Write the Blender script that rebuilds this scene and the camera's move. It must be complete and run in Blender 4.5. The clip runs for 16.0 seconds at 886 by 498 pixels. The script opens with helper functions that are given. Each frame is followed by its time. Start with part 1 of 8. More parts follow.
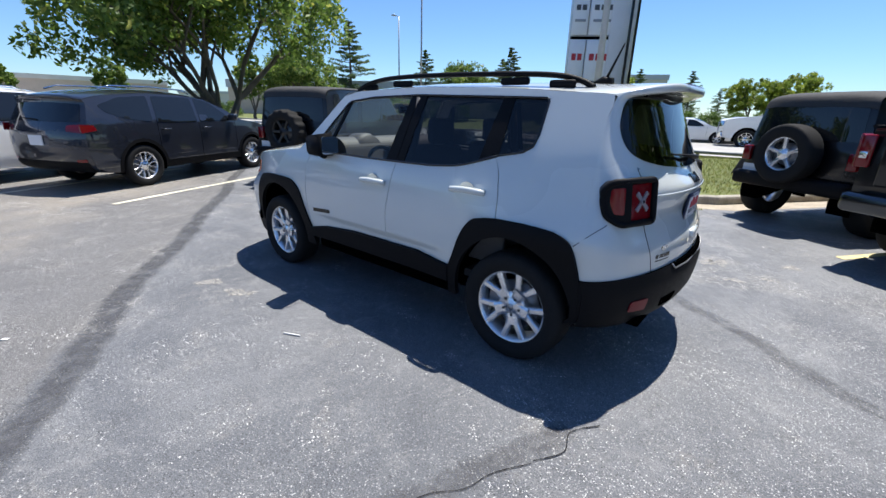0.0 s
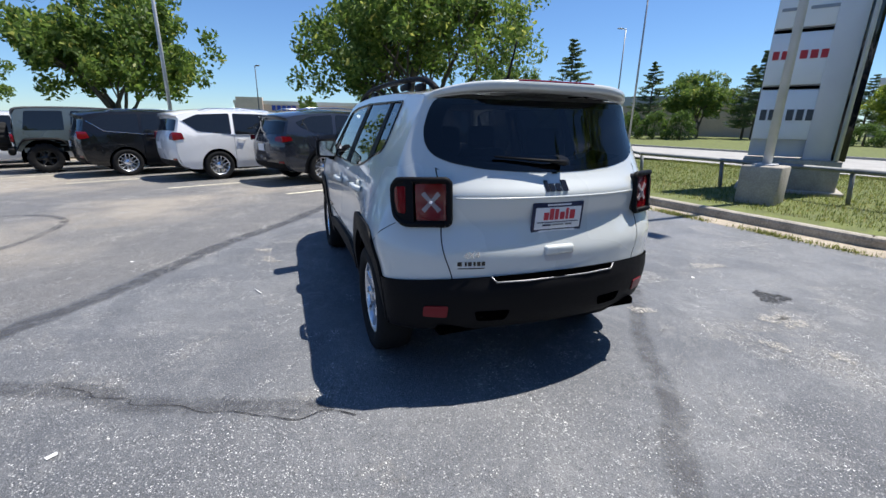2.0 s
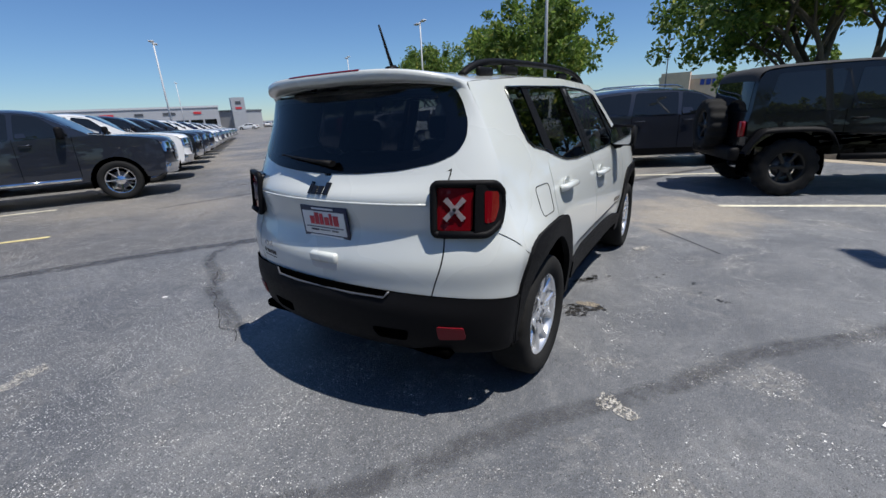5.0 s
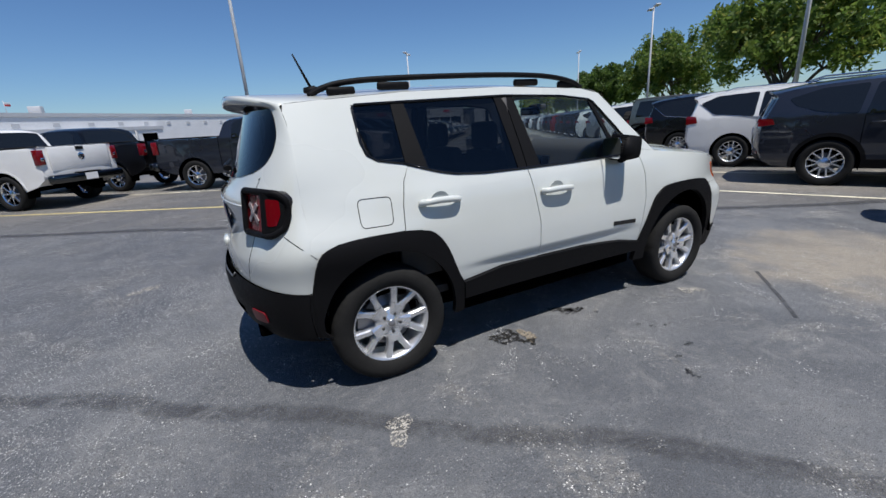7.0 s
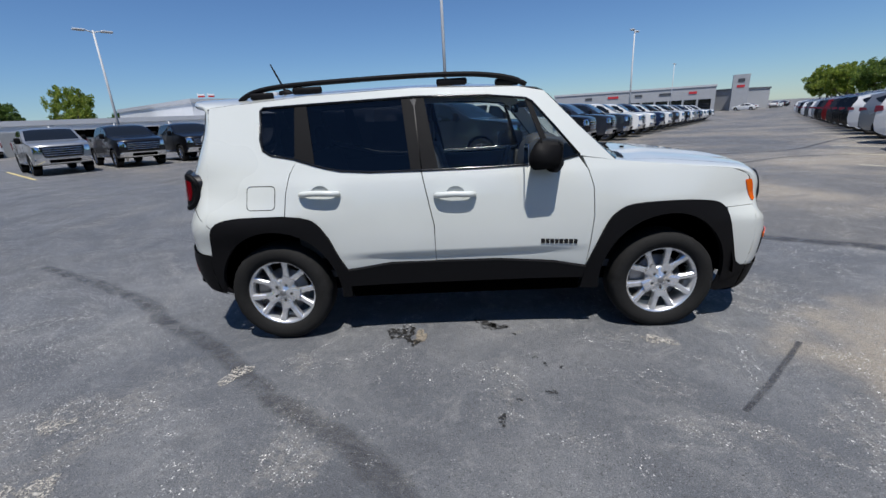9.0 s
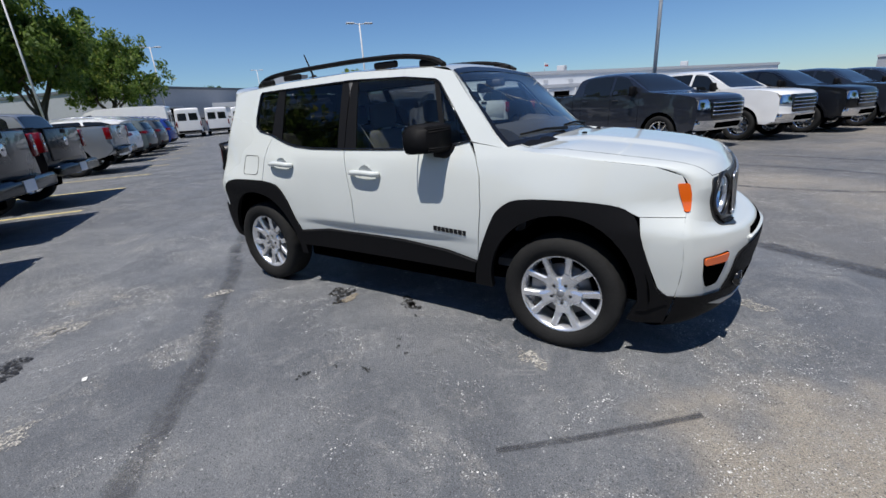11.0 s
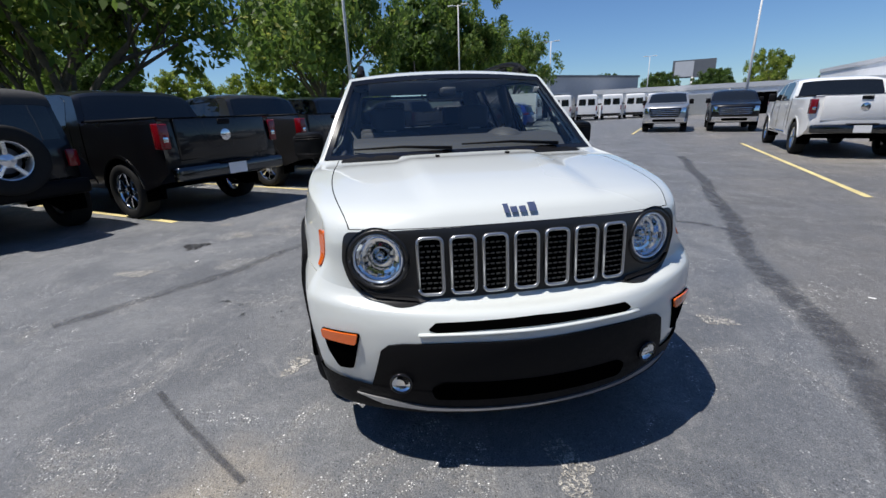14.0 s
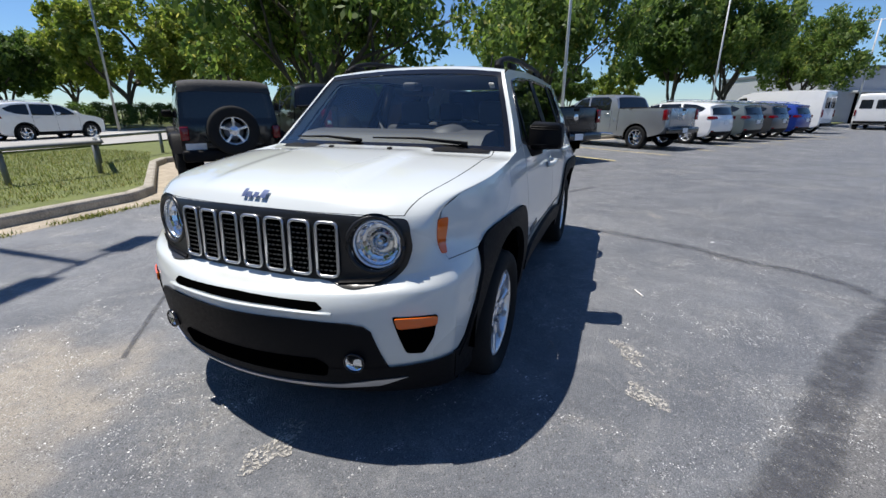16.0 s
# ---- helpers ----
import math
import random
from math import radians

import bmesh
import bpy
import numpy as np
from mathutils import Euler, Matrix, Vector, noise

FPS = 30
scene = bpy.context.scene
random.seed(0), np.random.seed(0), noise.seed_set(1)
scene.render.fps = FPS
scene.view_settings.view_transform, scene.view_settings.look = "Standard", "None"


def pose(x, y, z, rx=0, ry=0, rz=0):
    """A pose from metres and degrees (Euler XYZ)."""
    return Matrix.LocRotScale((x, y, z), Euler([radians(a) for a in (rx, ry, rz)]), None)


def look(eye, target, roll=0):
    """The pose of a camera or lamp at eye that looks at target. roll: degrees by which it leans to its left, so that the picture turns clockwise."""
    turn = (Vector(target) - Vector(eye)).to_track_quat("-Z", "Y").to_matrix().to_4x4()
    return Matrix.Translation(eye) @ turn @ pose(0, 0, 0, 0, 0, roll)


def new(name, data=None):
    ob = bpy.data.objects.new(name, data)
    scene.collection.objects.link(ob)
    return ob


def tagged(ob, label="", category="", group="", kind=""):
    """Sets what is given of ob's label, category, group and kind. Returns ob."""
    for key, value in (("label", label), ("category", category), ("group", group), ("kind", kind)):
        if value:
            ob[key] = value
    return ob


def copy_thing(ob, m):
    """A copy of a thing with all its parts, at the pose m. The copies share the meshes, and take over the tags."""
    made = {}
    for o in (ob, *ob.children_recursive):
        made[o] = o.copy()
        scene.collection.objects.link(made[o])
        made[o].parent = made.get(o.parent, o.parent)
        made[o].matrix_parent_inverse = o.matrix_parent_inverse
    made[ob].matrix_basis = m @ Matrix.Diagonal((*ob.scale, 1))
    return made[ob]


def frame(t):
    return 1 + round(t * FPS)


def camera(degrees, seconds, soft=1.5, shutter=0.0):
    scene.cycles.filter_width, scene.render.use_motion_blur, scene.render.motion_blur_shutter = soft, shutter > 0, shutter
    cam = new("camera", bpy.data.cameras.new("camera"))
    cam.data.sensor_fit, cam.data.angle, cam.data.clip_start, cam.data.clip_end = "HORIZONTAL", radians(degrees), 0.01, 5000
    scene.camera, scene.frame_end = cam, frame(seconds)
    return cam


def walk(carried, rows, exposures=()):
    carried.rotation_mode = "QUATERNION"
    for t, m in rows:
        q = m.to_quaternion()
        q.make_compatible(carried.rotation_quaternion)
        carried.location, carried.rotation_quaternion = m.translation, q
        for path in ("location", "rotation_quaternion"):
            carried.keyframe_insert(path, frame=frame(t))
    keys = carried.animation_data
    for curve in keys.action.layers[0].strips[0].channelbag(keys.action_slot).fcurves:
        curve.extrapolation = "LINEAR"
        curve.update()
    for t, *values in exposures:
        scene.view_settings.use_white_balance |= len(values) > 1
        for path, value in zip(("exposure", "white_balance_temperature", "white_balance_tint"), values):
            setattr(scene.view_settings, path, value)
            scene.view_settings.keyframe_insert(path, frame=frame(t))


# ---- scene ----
cam = camera(92.7, 16.0)
PATH = [
    (0, (-2.486, 2.92, 1.477), (-1.264, 1.465, 0.853), 1.5),
    (0.5, (-2.899, 2.617, 1.481), (-1.496, 1.32, 0.888), 2.1),
    (1, (-3.342, 2.232, 1.471), (-1.778, 1.125, 0.899), 1.9),
    (1.5, (-3.632, 1.812, 1.44), (-1.938, 0.909, 0.877), 1.6),
    (2, (-3.847, 1.313, 1.435), (-2.05, 0.646, 0.866), 0.9),
    (2.5, (-3.992, 0.81, 1.437), (-2.118, 0.417, 0.861), 0.1),
    (3, (-4.01, 0.342, 1.446), (-2.1, 0.236, 0.861), -0.4),
    (3.5, (-4.002, -0.202, 1.465), (-2.107, 0.013, 0.864), -1.0),
    (4, (-3.815, -0.687, 1.462), (-1.983, -0.172, 0.844), -1.4),
    (4.2, (-3.731, -0.863, 1.479), (-1.937, -0.235, 0.857), -1.6),
    (6.3, (-2.552, -2.604, 1.438), (-1.425, -1.067, 0.835), -3.9),
    (6.5, (-2.391, -2.715, 1.443), (-1.343, -1.121, 0.843), -3.7),
    (7, (-1.972, -2.997, 1.455), (-1.124, -1.283, 0.867), -3.7),
    (7.5, (-1.529, -3.242, 1.471), (-0.899, -1.435, 0.89), -3.8),
    (8, (-1.053, -3.378, 1.469), (-0.654, -1.505, 0.895), -3.8),
    (8.5, (-0.527, -3.503, 1.457), (-0.379, -1.595, 0.877), -3.6),
    (9, (-0.007, -3.508, 1.443), (-0.114, -1.603, 0.845), -3.3),
    (9.2, (0.188, -3.492, 1.461), (-0.021, -1.598, 0.854), -3.3),
    (11.3, (2.177, -2.789, 1.368), (1.005, -1.304, 0.718), -3.9),
    (11.5, (2.315, -2.636, 1.366), (1.066, -1.216, 0.715), -3.9),
    (12, (2.645, -2.286, 1.378), (1.219, -1.04, 0.736), -3.5),
    (12.5, (2.954, -1.901, 1.388), (1.366, -0.867, 0.749), -3.3),
    (13, (3.137, -1.458, 1.392), (1.416, -0.661, 0.757), -2.9),
    (13.5, (3.365, -0.965, 1.388), (1.545, -0.424, 0.76), -2.6),
    (14, (3.444, -0.493, 1.371), (1.561, -0.217, 0.754), -2.2),
    (14.5, (3.492, 0.013, 1.373), (1.586, 0.018, 0.769), -1.8),
    (15, (3.494, 0.488, 1.39), (1.606, 0.229, 0.785), -1.2),
    (15.5, (3.371, 0.923, 1.383), (1.536, 0.416, 0.771), -0.6),
    (16, (3.263, 1.37, 1.348), (1.507, 0.646, 0.724), 0.0),
]
walk(cam, [(t, look(e, a, r)) for t, e, a, r in PATH], exposures=((0, 0.86, 6440, 10), (2, 0.68, 6440, 10), (3.5, 0.49, 6440, 10), (5, 0.21, 6410, 10), (7, 0.04, 6390, 10), (9, 0.04, 6360, 10), (10.5, 0.1, 6410, 10), (12.5, 0.21, 6440, 10), (14, 0.24, 6480, 10), (15, 0.34, 6510, 10), (16, 0.49, 6540, 10)))

# ---- world and sun ----
SUN_DIR = Vector((0.03, -0.39, 1.0)).normalized()
world = bpy.data.worlds.new("sky")
scene.world = world
world.use_nodes = True
wn = world.node_tree.nodes
sky = wn.new("ShaderNodeTexSky")
sky.sky_type, sky.sun_disc = 'NISHITA', False
sky.sun_elevation, sky.sun_rotation = math.asin(SUN_DIR.z), math.pi
sky.altitude, sky.air_density, sky.dust_density, sky.ozone_density = 0, 1.0, 0.0, 1.0
wn["Background"].inputs[1].default_value = 0.069
tint = wn.new("ShaderNodeVectorMath")
tint.operation = 'MULTIPLY'
tint.inputs[1].default_value = (0.68, 0.93, 1.27)
world.node_tree.links.new(sky.outputs[0], tint.inputs[0])
world.node_tree.links.new(tint.outputs[0], wn["Background"].inputs[0])
sun_data = bpy.data.lights.new("sun", 'SUN')
sun_data.energy, sun_data.angle, sun_data.color = 4.7, radians(0.53), (1.0, 0.955, 0.89)
sun = new("sun", sun_data)
sun.matrix_world = look(SUN_DIR * 60, (0, 0, 0))

# ---- small tools ----


def ground_z(x, y):
    """The lot falls away gently towards the far end of the lane."""
    s = 0.56 * x + 0.83 * y
    d = max(0.0, s - 2.0)
    return -0.016 * d * d / (d + 6.0) if d < 60 else -0.016 * 3600 / 66


def mesh_of(name, bm):
    me = bpy.data.meshes.new(name)
    bm.to_mesh(me)
    bm.free()
    return me


def part(name, bm, material, parent=None, label=""):
    """Links a bmesh as one mesh object, under a thing or a part."""
    me = bm if isinstance(bm, bpy.types.Mesh) else mesh_of(name, bm)
    ob = new(name, me)
    for m in (material if isinstance(material, (list, tuple)) else [material]):
        if len(me.materials) < (len(material) if isinstance(material, (list, tuple)) else 1):
            me.materials.append(m)
    ob.parent = parent
    if label:
        ob["label"] = label
    return ob


def thing(name, label, category, group="", kind="", m=None):
    ob = new(name)
    ob.empty_display_size = 0.2
    if m is not None:
        ob.matrix_world = m
    return tagged(ob, label, category, group, kind)


def box(sx, sy, sz, at=(0, 0, 0), bevel=0.0, seg=2, bm=None):
    b = bmesh.new()
    bmesh.ops.create_cube(b, size=1.0, matrix=Matrix.Diagonal((sx, sy, sz, 1)))
    if bevel:
        bmesh.ops.bevel(b, geom=b.edges[:], offset=bevel, segments=seg, affect='EDGES', profile=0.5)
        for f in b.faces:
            f.smooth = True
    bmesh.ops.translate(b, verts=b.verts, vec=at)
    return merge(bm, b)


def merge(bm, b):
    if bm is None:
        return b
    me = bpy.data.meshes.new("tmp")
    b.to_mesh(me)
    bm.from_mesh(me)
    b.free()
    bpy.data.meshes.remove(me)
    return bm


def tube(points, radius, sides=8, bm=None, close=True, flat=1.0):
    """A round bar through points; radius may be a list; flat squashes it in height."""
    b = bmesh.new()
    pts = [Vector(p) for p in points]
    rings = []
    for i, p in enumerate(pts):
        d = (pts[min(i + 1, len(pts) - 1)] - pts[max(i - 1, 0)]).normalized()
        side = d.cross(Vector((0, 0, 1)))
        if side.length < 0.05:
            side = d.cross(Vector((0, 1, 0)))
        side.normalize()
        up = side.cross(d).normalized()
        r = radius[i] if isinstance(radius, (list, tuple)) else radius
        rings.append([b.verts.new(p + r * (math.cos(a) * side + flat * math.sin(a) * up)) for a in [2 * math.pi * k / sides for k in range(sides)]])
    for a, c in zip(rings, rings[1:]):
        for k in range(sides):
            f = b.faces.new((a[k], a[(k + 1) % sides], c[(k + 1) % sides], c[k]))
            f.smooth = True
    if close:
        b.faces.new(rings[0][::-1])
        b.faces.new(rings[-1])
    bmesh.ops.recalc_face_normals(b, faces=b.faces)
    return merge(bm, b)


def lathe(profile, segs=40, axis='Y', bm=None, smooth=True):
    """Turns (radius, along) points round an axis."""
    b = bmesh.new()
    rows = []
    for r, h in profile:
        row = []
        for k in range(segs):
            a = 2 * math.pi * k / segs
            c, s = r * math.cos(a), r * math.sin(a)
            row.append(b.verts.new((c, h, s) if axis == 'Y' else ((c, s, h) if axis == 'Z' else (h, c, s))))
        rows.append(row)
    for a, c in zip(rows, rows[1:]):
        for k in range(segs):
            f = b.faces.new((a[k], a[(k + 1) % segs], c[(k + 1) % segs], c[k]))
            f.smooth = smooth
    bmesh.ops.remove_doubles(b, verts=b.verts, dist=1e-5)
    bmesh.ops.recalc_face_normals(b, faces=b.faces)
    return merge(bm, b)


def prism(outline, thick, place=None, bevel=0.0):
    """A flat outline in x and z given a thickness along y."""
    b = bmesh.new()
    f = b.faces.new([b.verts.new((x, 0, z)) for x, z in outline])
    r = bmesh.ops.extrude_face_region(b, geom=[f])
    bmesh.ops.translate(b, verts=[v for v in r['geom'] if isinstance(v, bmesh.types.BMVert)], vec=(0, thick, 0))
    bmesh.ops.recalc_face_normals(b, faces=b.faces)
    if bevel:
        bmesh.ops.bevel(b, geom=b.edges[:], offset=bevel, segments=2, affect='EDGES')
    if place is not None:
        bmesh.ops.transform(b, matrix=place, verts=b.verts)
    return b


def rounded(points, r=0.03, n=4):
    """An outline with its corners rounded; r may be a list."""
    out = []
    k = len(points)
    for i in range(k):
        p0, p, p1 = (Vector((*points[j % k], 0)) for j in (i - 1, i, i + 1))
        rr = r[i] if isinstance(r, (list, tuple)) else r
        a, c = p0 - p, p1 - p
        d = min(rr, 0.45 * a.length, 0.45 * c.length)
        if d < 1e-4:
            out.append((p.x, p.y))
            continue
        s, e = p + a.normalized() * d, p + c.normalized() * d
        for j in range(n + 1):
            q = j / n
            v = s * (1 - q) ** 2 + p * 2 * q * (1 - q) + e * q * q
            out.append((v.x, v.y))
    return out


def spread(points, n=6):
    """A smooth line through points."""
    p = [Vector(q) for q in points]
    out = []
    for i in range(len(p) - 1):
        a, b, c, d = p[max(i - 1, 0)], p[i], p[i + 1], p[min(i + 2, len(p) - 1)]
        for j in range(n):
            t = j / n
            out.append(0.5 * ((2 * b) + (c - a) * t + (2 * a - 5 * b + 4 * c - d) * t * t + (3 * b - a - 3 * c + d) * t ** 3))
    out.append(p[-1])
    return [tuple(v) for v in out]


def conform(outline, fn, step=0.06, off=0.0, rim=0.012):
    """Lays a flat outline (u, v) onto the surface fn(u, v, 0), raised by off, and gives its edge a turned-in rim. Returns a mesh with the surface's own normals."""
    e = 0.004

    def at(p, q):
        o = Vector(fn(p, q, 0.0))
        n = (Vector(fn(p + e, q, 0.0)) - o).cross(Vector(fn(p, q + e, 0.0)) - o)
        return o, n.normalized() if n.length > 1e-14 else Vector((0, 0, 1))
    cu, cv = sum(p[0] for p in outline) / len(outline), sum(p[1] for p in outline) / len(outline)
    o, n = at(cu, cv)
    turn = -1.0 if n.dot(o - Vector((0, 0, 0.7))) < 0 else 1.0
    outline = [(u * turn, v) for u, v in outline]
    if sum((outline[i - 1][0] * p[1] - p[0] * outline[i - 1][1]) for i, p in enumerate(outline)) < 0:
        outline = outline[::-1]
    b = bmesh.new()
    b.faces.new([b.verts.new((u, v, 0)) for u, v in outline])
    b.normal_update()
    bmesh.ops.triangulate(b, faces=b.faces, ngon_method='EAR_CLIP')
    us, vs = [p[0] for p in outline], [p[1] for p in outline]
    su, sv = step if isinstance(step, tuple) else (step, step)
    for lo, hi, st, ax in ((min(us), max(us), su, (1, 0, 0)), (min(vs), max(vs), sv, (0, 1, 0))):
        k = int((hi - lo) / st)
        for i in range(1, k + 1):
            c = lo + (hi - lo) * i / (k + 1)
            bmesh.ops.bisect_plane(b, geom=b.verts[:] + b.edges[:] + b.faces[:], dist=1e-5, plane_co=(c * ax[0], c * ax[1], 0), plane_no=ax)
    bmesh.ops.dissolve_degenerate(b, dist=1e-5, edges=b.edges)
    top = set(b.faces)
    norm, low = {}, {}
    for v in b.verts:
        o, n = at(v.co.x * turn, v.co.y)
        n = n * turn
        norm[v], low[v] = n, o + n * (off - rim)
        v.co = o + n * off
    if rim:
        for x in [x for x in b.edges if len(x.link_faces) == 1]:
            a, c = x.link_loops[0].vert, x.link_loops[0].link_loop_next.vert
            b.faces.new([b.verts.new(w) for w in (c.co, a.co, low[a], low[c])])
    out = []
    for f in b.faces:
        f.smooth = True
        f.normal_update()
        for l in f.loops:
            out.append(tuple(norm[l.vert] if f in top else f.normal))
    me = bpy.data.meshes.new("panel")
    b.to_mesh(me)
    me.normals_split_custom_set(out)
    b.free()
    return me


# ---- materials ----


def mat(name, color, rough=0.5, metal=0.0, spec=0.5, coat=0.0, bump=0.0, scale=20.0, vary=0.0, emit=0.0, coat_rough=0.03):
    m = bpy.data.materials.new(name)
    m.use_nodes = True
    n, l = m.node_tree.nodes, m.node_tree.links
    p = n["Principled BSDF"]
    p.inputs["Base Color"].default_value = (*color, 1)
    p.inputs["Roughness"].default_value = rough
    p.inputs["Metallic"].default_value = metal
    p.inputs["Specular IOR Level"].default_value = spec
    p.inputs["Coat Weight"].default_value = coat
    p.inputs["Coat Roughness"].default_value = coat_rough
    if emit:
        p.inputs["Emission Color"].default_value = (*color, 1)
        p.inputs["Emission Strength"].default_value = emit
    if bump or vary:
        co = n.new("ShaderNodeTexCoord")
        t = n.new("ShaderNodeTexNoise")
        t.inputs["Scale"].default_value, t.inputs["Detail"].default_value = scale, 6
        l.new(co.outputs["Object"], t.inputs["Vector"])
        if bump:
            b = n.new("ShaderNodeBump")
            b.inputs["Strength"].default_value, b.inputs["Distance"].default_value = bump, 0.01
            l.new(t.outputs["Fac"], b.inputs["Height"])
            l.new(b.outputs["Normal"], p.inputs["Normal"])
        if vary:
            t2 = n.new("ShaderNodeTexNoise")
            t2.inputs["Scale"].default_value, t2.inputs["Detail"].default_value = scale * 0.13, 4
            l.new(co.outputs["Object"], t2.inputs["Vector"])
            add = n.new("ShaderNodeMath")
            add.operation = 'ADD'
            l.new(t.outputs["Fac"], add.inputs[0])
            l.new(t2.outputs["Fac"], add.inputs[1])
            r = n.new("ShaderNodeMapRange")
            r.inputs["From Min"].default_value, r.inputs["From Max"].default_value = 0.6, 1.4
            r.inputs["To Min"].default_value, r.inputs["To Max"].default_value = 1 - vary, 1 + vary
            l.new(add.outputs[0], r.inputs["Value"])
            mul = n.new("ShaderNodeVectorMath")
            mul.operation = 'SCALE'
            mul.inputs[0].default_value = color
            l.new(r.outputs[0], mul.inputs["Scale"])
            l.new(mul.outputs[0], p.inputs["Base Color"])
            rr = n.new("ShaderNodeMapRange")
            rr.inputs["From Min"].default_value, rr.inputs["From Max"].default_value = 0.3, 0.7
            rr.inputs["To Min"].default_value, rr.inputs["To Max"].default_value = max(0.0, rough - 0.06), min(1.0, rough + 0.08)
            l.new(t2.outputs["Fac"], rr.inputs["Value"])
            l.new(rr.outputs[0], p.inputs["Roughness"])
    return m


def glass(name, tint, rough=0.0, gloss=1.0, ior=1.5):
    """A thin pane: tinted see-through, with a mirror-like sheen that grows at grazing angles."""
    m = bpy.data.materials.new(name)
    m.use_nodes = True
    n, l = m.node_tree.nodes, m.node_tree.links
    n.remove(n["Principled BSDF"])
    fr, pw, ad, tr, gl, mx = n.new("ShaderNodeLayerWeight"), n.new("ShaderNodeMath"), n.new("ShaderNodeMath"), n.new("ShaderNodeBsdfTransparent"), n.new("ShaderNodeBsdfGlossy"), n.new("ShaderNodeMixShader")
    f0 = ((ior - 1) / (ior + 1)) ** 2
    fr.inputs["Blend"].default_value = 0.5
    pw.operation, pw.inputs[1].default_value = 'POWER', 5.0
    ad.operation, ad.inputs[1].default_value, ad.inputs[2].default_value = 'MULTIPLY_ADD', 1 - f0, f0
    l.new(fr.outputs["Facing"], pw.inputs[0])
    l.new(pw.outputs[0], ad.inputs[0])
    tr.inputs["Color"].default_value = (*tint, 1)
    gl.inputs["Roughness"].default_value = rough
    gl.inputs["Color"].default_value = (gloss, gloss, gloss, 1)
    l.new(ad.outputs[0], mx.inputs[0])
    l.new(tr.outputs[0], mx.inputs[1])
    l.new(gl.outputs[0], mx.inputs[2])
    l.new(mx.outputs[0], n["Material Output"].inputs["Surface"])
    return m


def paint(name, color, metal=0.0):
    return mat(name, color, rough=0.32 if metal else 0.3, metal=metal, spec=0.5, coat=1.0, coat_rough=0.02, vary=0.03, scale=3.0)


WHITE = paint("white_paint", (0.625, 0.652, 0.630))
TRIM = mat("black_textured_plastic", (0.0075, 0.0075, 0.0085), rough=0.55, spec=0.10, bump=0.12, scale=500, vary=0.15)
GLOSSBLACK = mat("gloss_black_plastic", (0.008, 0.008, 0.009), rough=0.12, spec=0.5)
RUBBER = mat("tyre_rubber", (0.017, 0.017, 0.017), rough=0.8, spec=0.15, bump=0.1, scale=120, vary=0.25)
ALLOY = mat("silver_alloy", (0.80, 0.81, 0.83), rough=0.26, metal=0.8, vary=0.05, scale=12)
DARKALLOY = mat("black_alloy", (0.02, 0.02, 0.02), rough=0.3, metal=0.3)
CHROME = mat("chrome", (0.75, 0.76, 0.78), rough=0.07, metal=1.0)
STEEL = mat("dull_steel", (0.25, 0.25, 0.26), rough=0.45, metal=0.9)
# Blacker than plastic: the shade of recesses and gaps is put into this colour
VOID = mat("shade_black", (0.0012, 0.0012, 0.0012), rough=0.95, spec=0.0)
CARGLASS = glass("tinted_windscreen", (0.80, 0.86, 0.85), ior=1.8)
FRONTGLASS = glass("front_door_glass", (0.72, 0.78, 0.75))
PRIVACY = glass("privacy_glass", (0.14, 0.145, 0.155))
DARKGLASS = mat("dark_car_glass", (0.010, 0.012, 0.014), rough=0.02, spec=0.6)
REDLENS = mat("red_lens", (0.17, 0.003, 0.007), rough=0.12, spec=0.4, coat=0.5)
AMBER = mat("amber_lens", (0.72, 0.12, 0.008), rough=0.15, spec=0.6, coat=1.0)
CLEARLENS = glass("clear_lens", (0.9, 0.92, 0.93))
SEAT = mat("dark_seat_cloth", (0.06, 0.06, 0.064), rough=0.9, bump=0.3, scale=300, vary=0.2)
DASH = mat("dashboard_plastic", (0.05, 0.05, 0.053), rough=0.6, bump=0.1, scale=400)
PLATEWHITE = mat("plate_white", (0.78, 0.78, 0.78), rough=0.4)
PLATERED = mat("plate_red", (0.55, 0.04, 0.06), rough=0.5)
PLATEBLUE = mat("plate_navy", (0.012, 0.016, 0.05), rough=0.4)

# ---- body surfaces shared by all cars ----


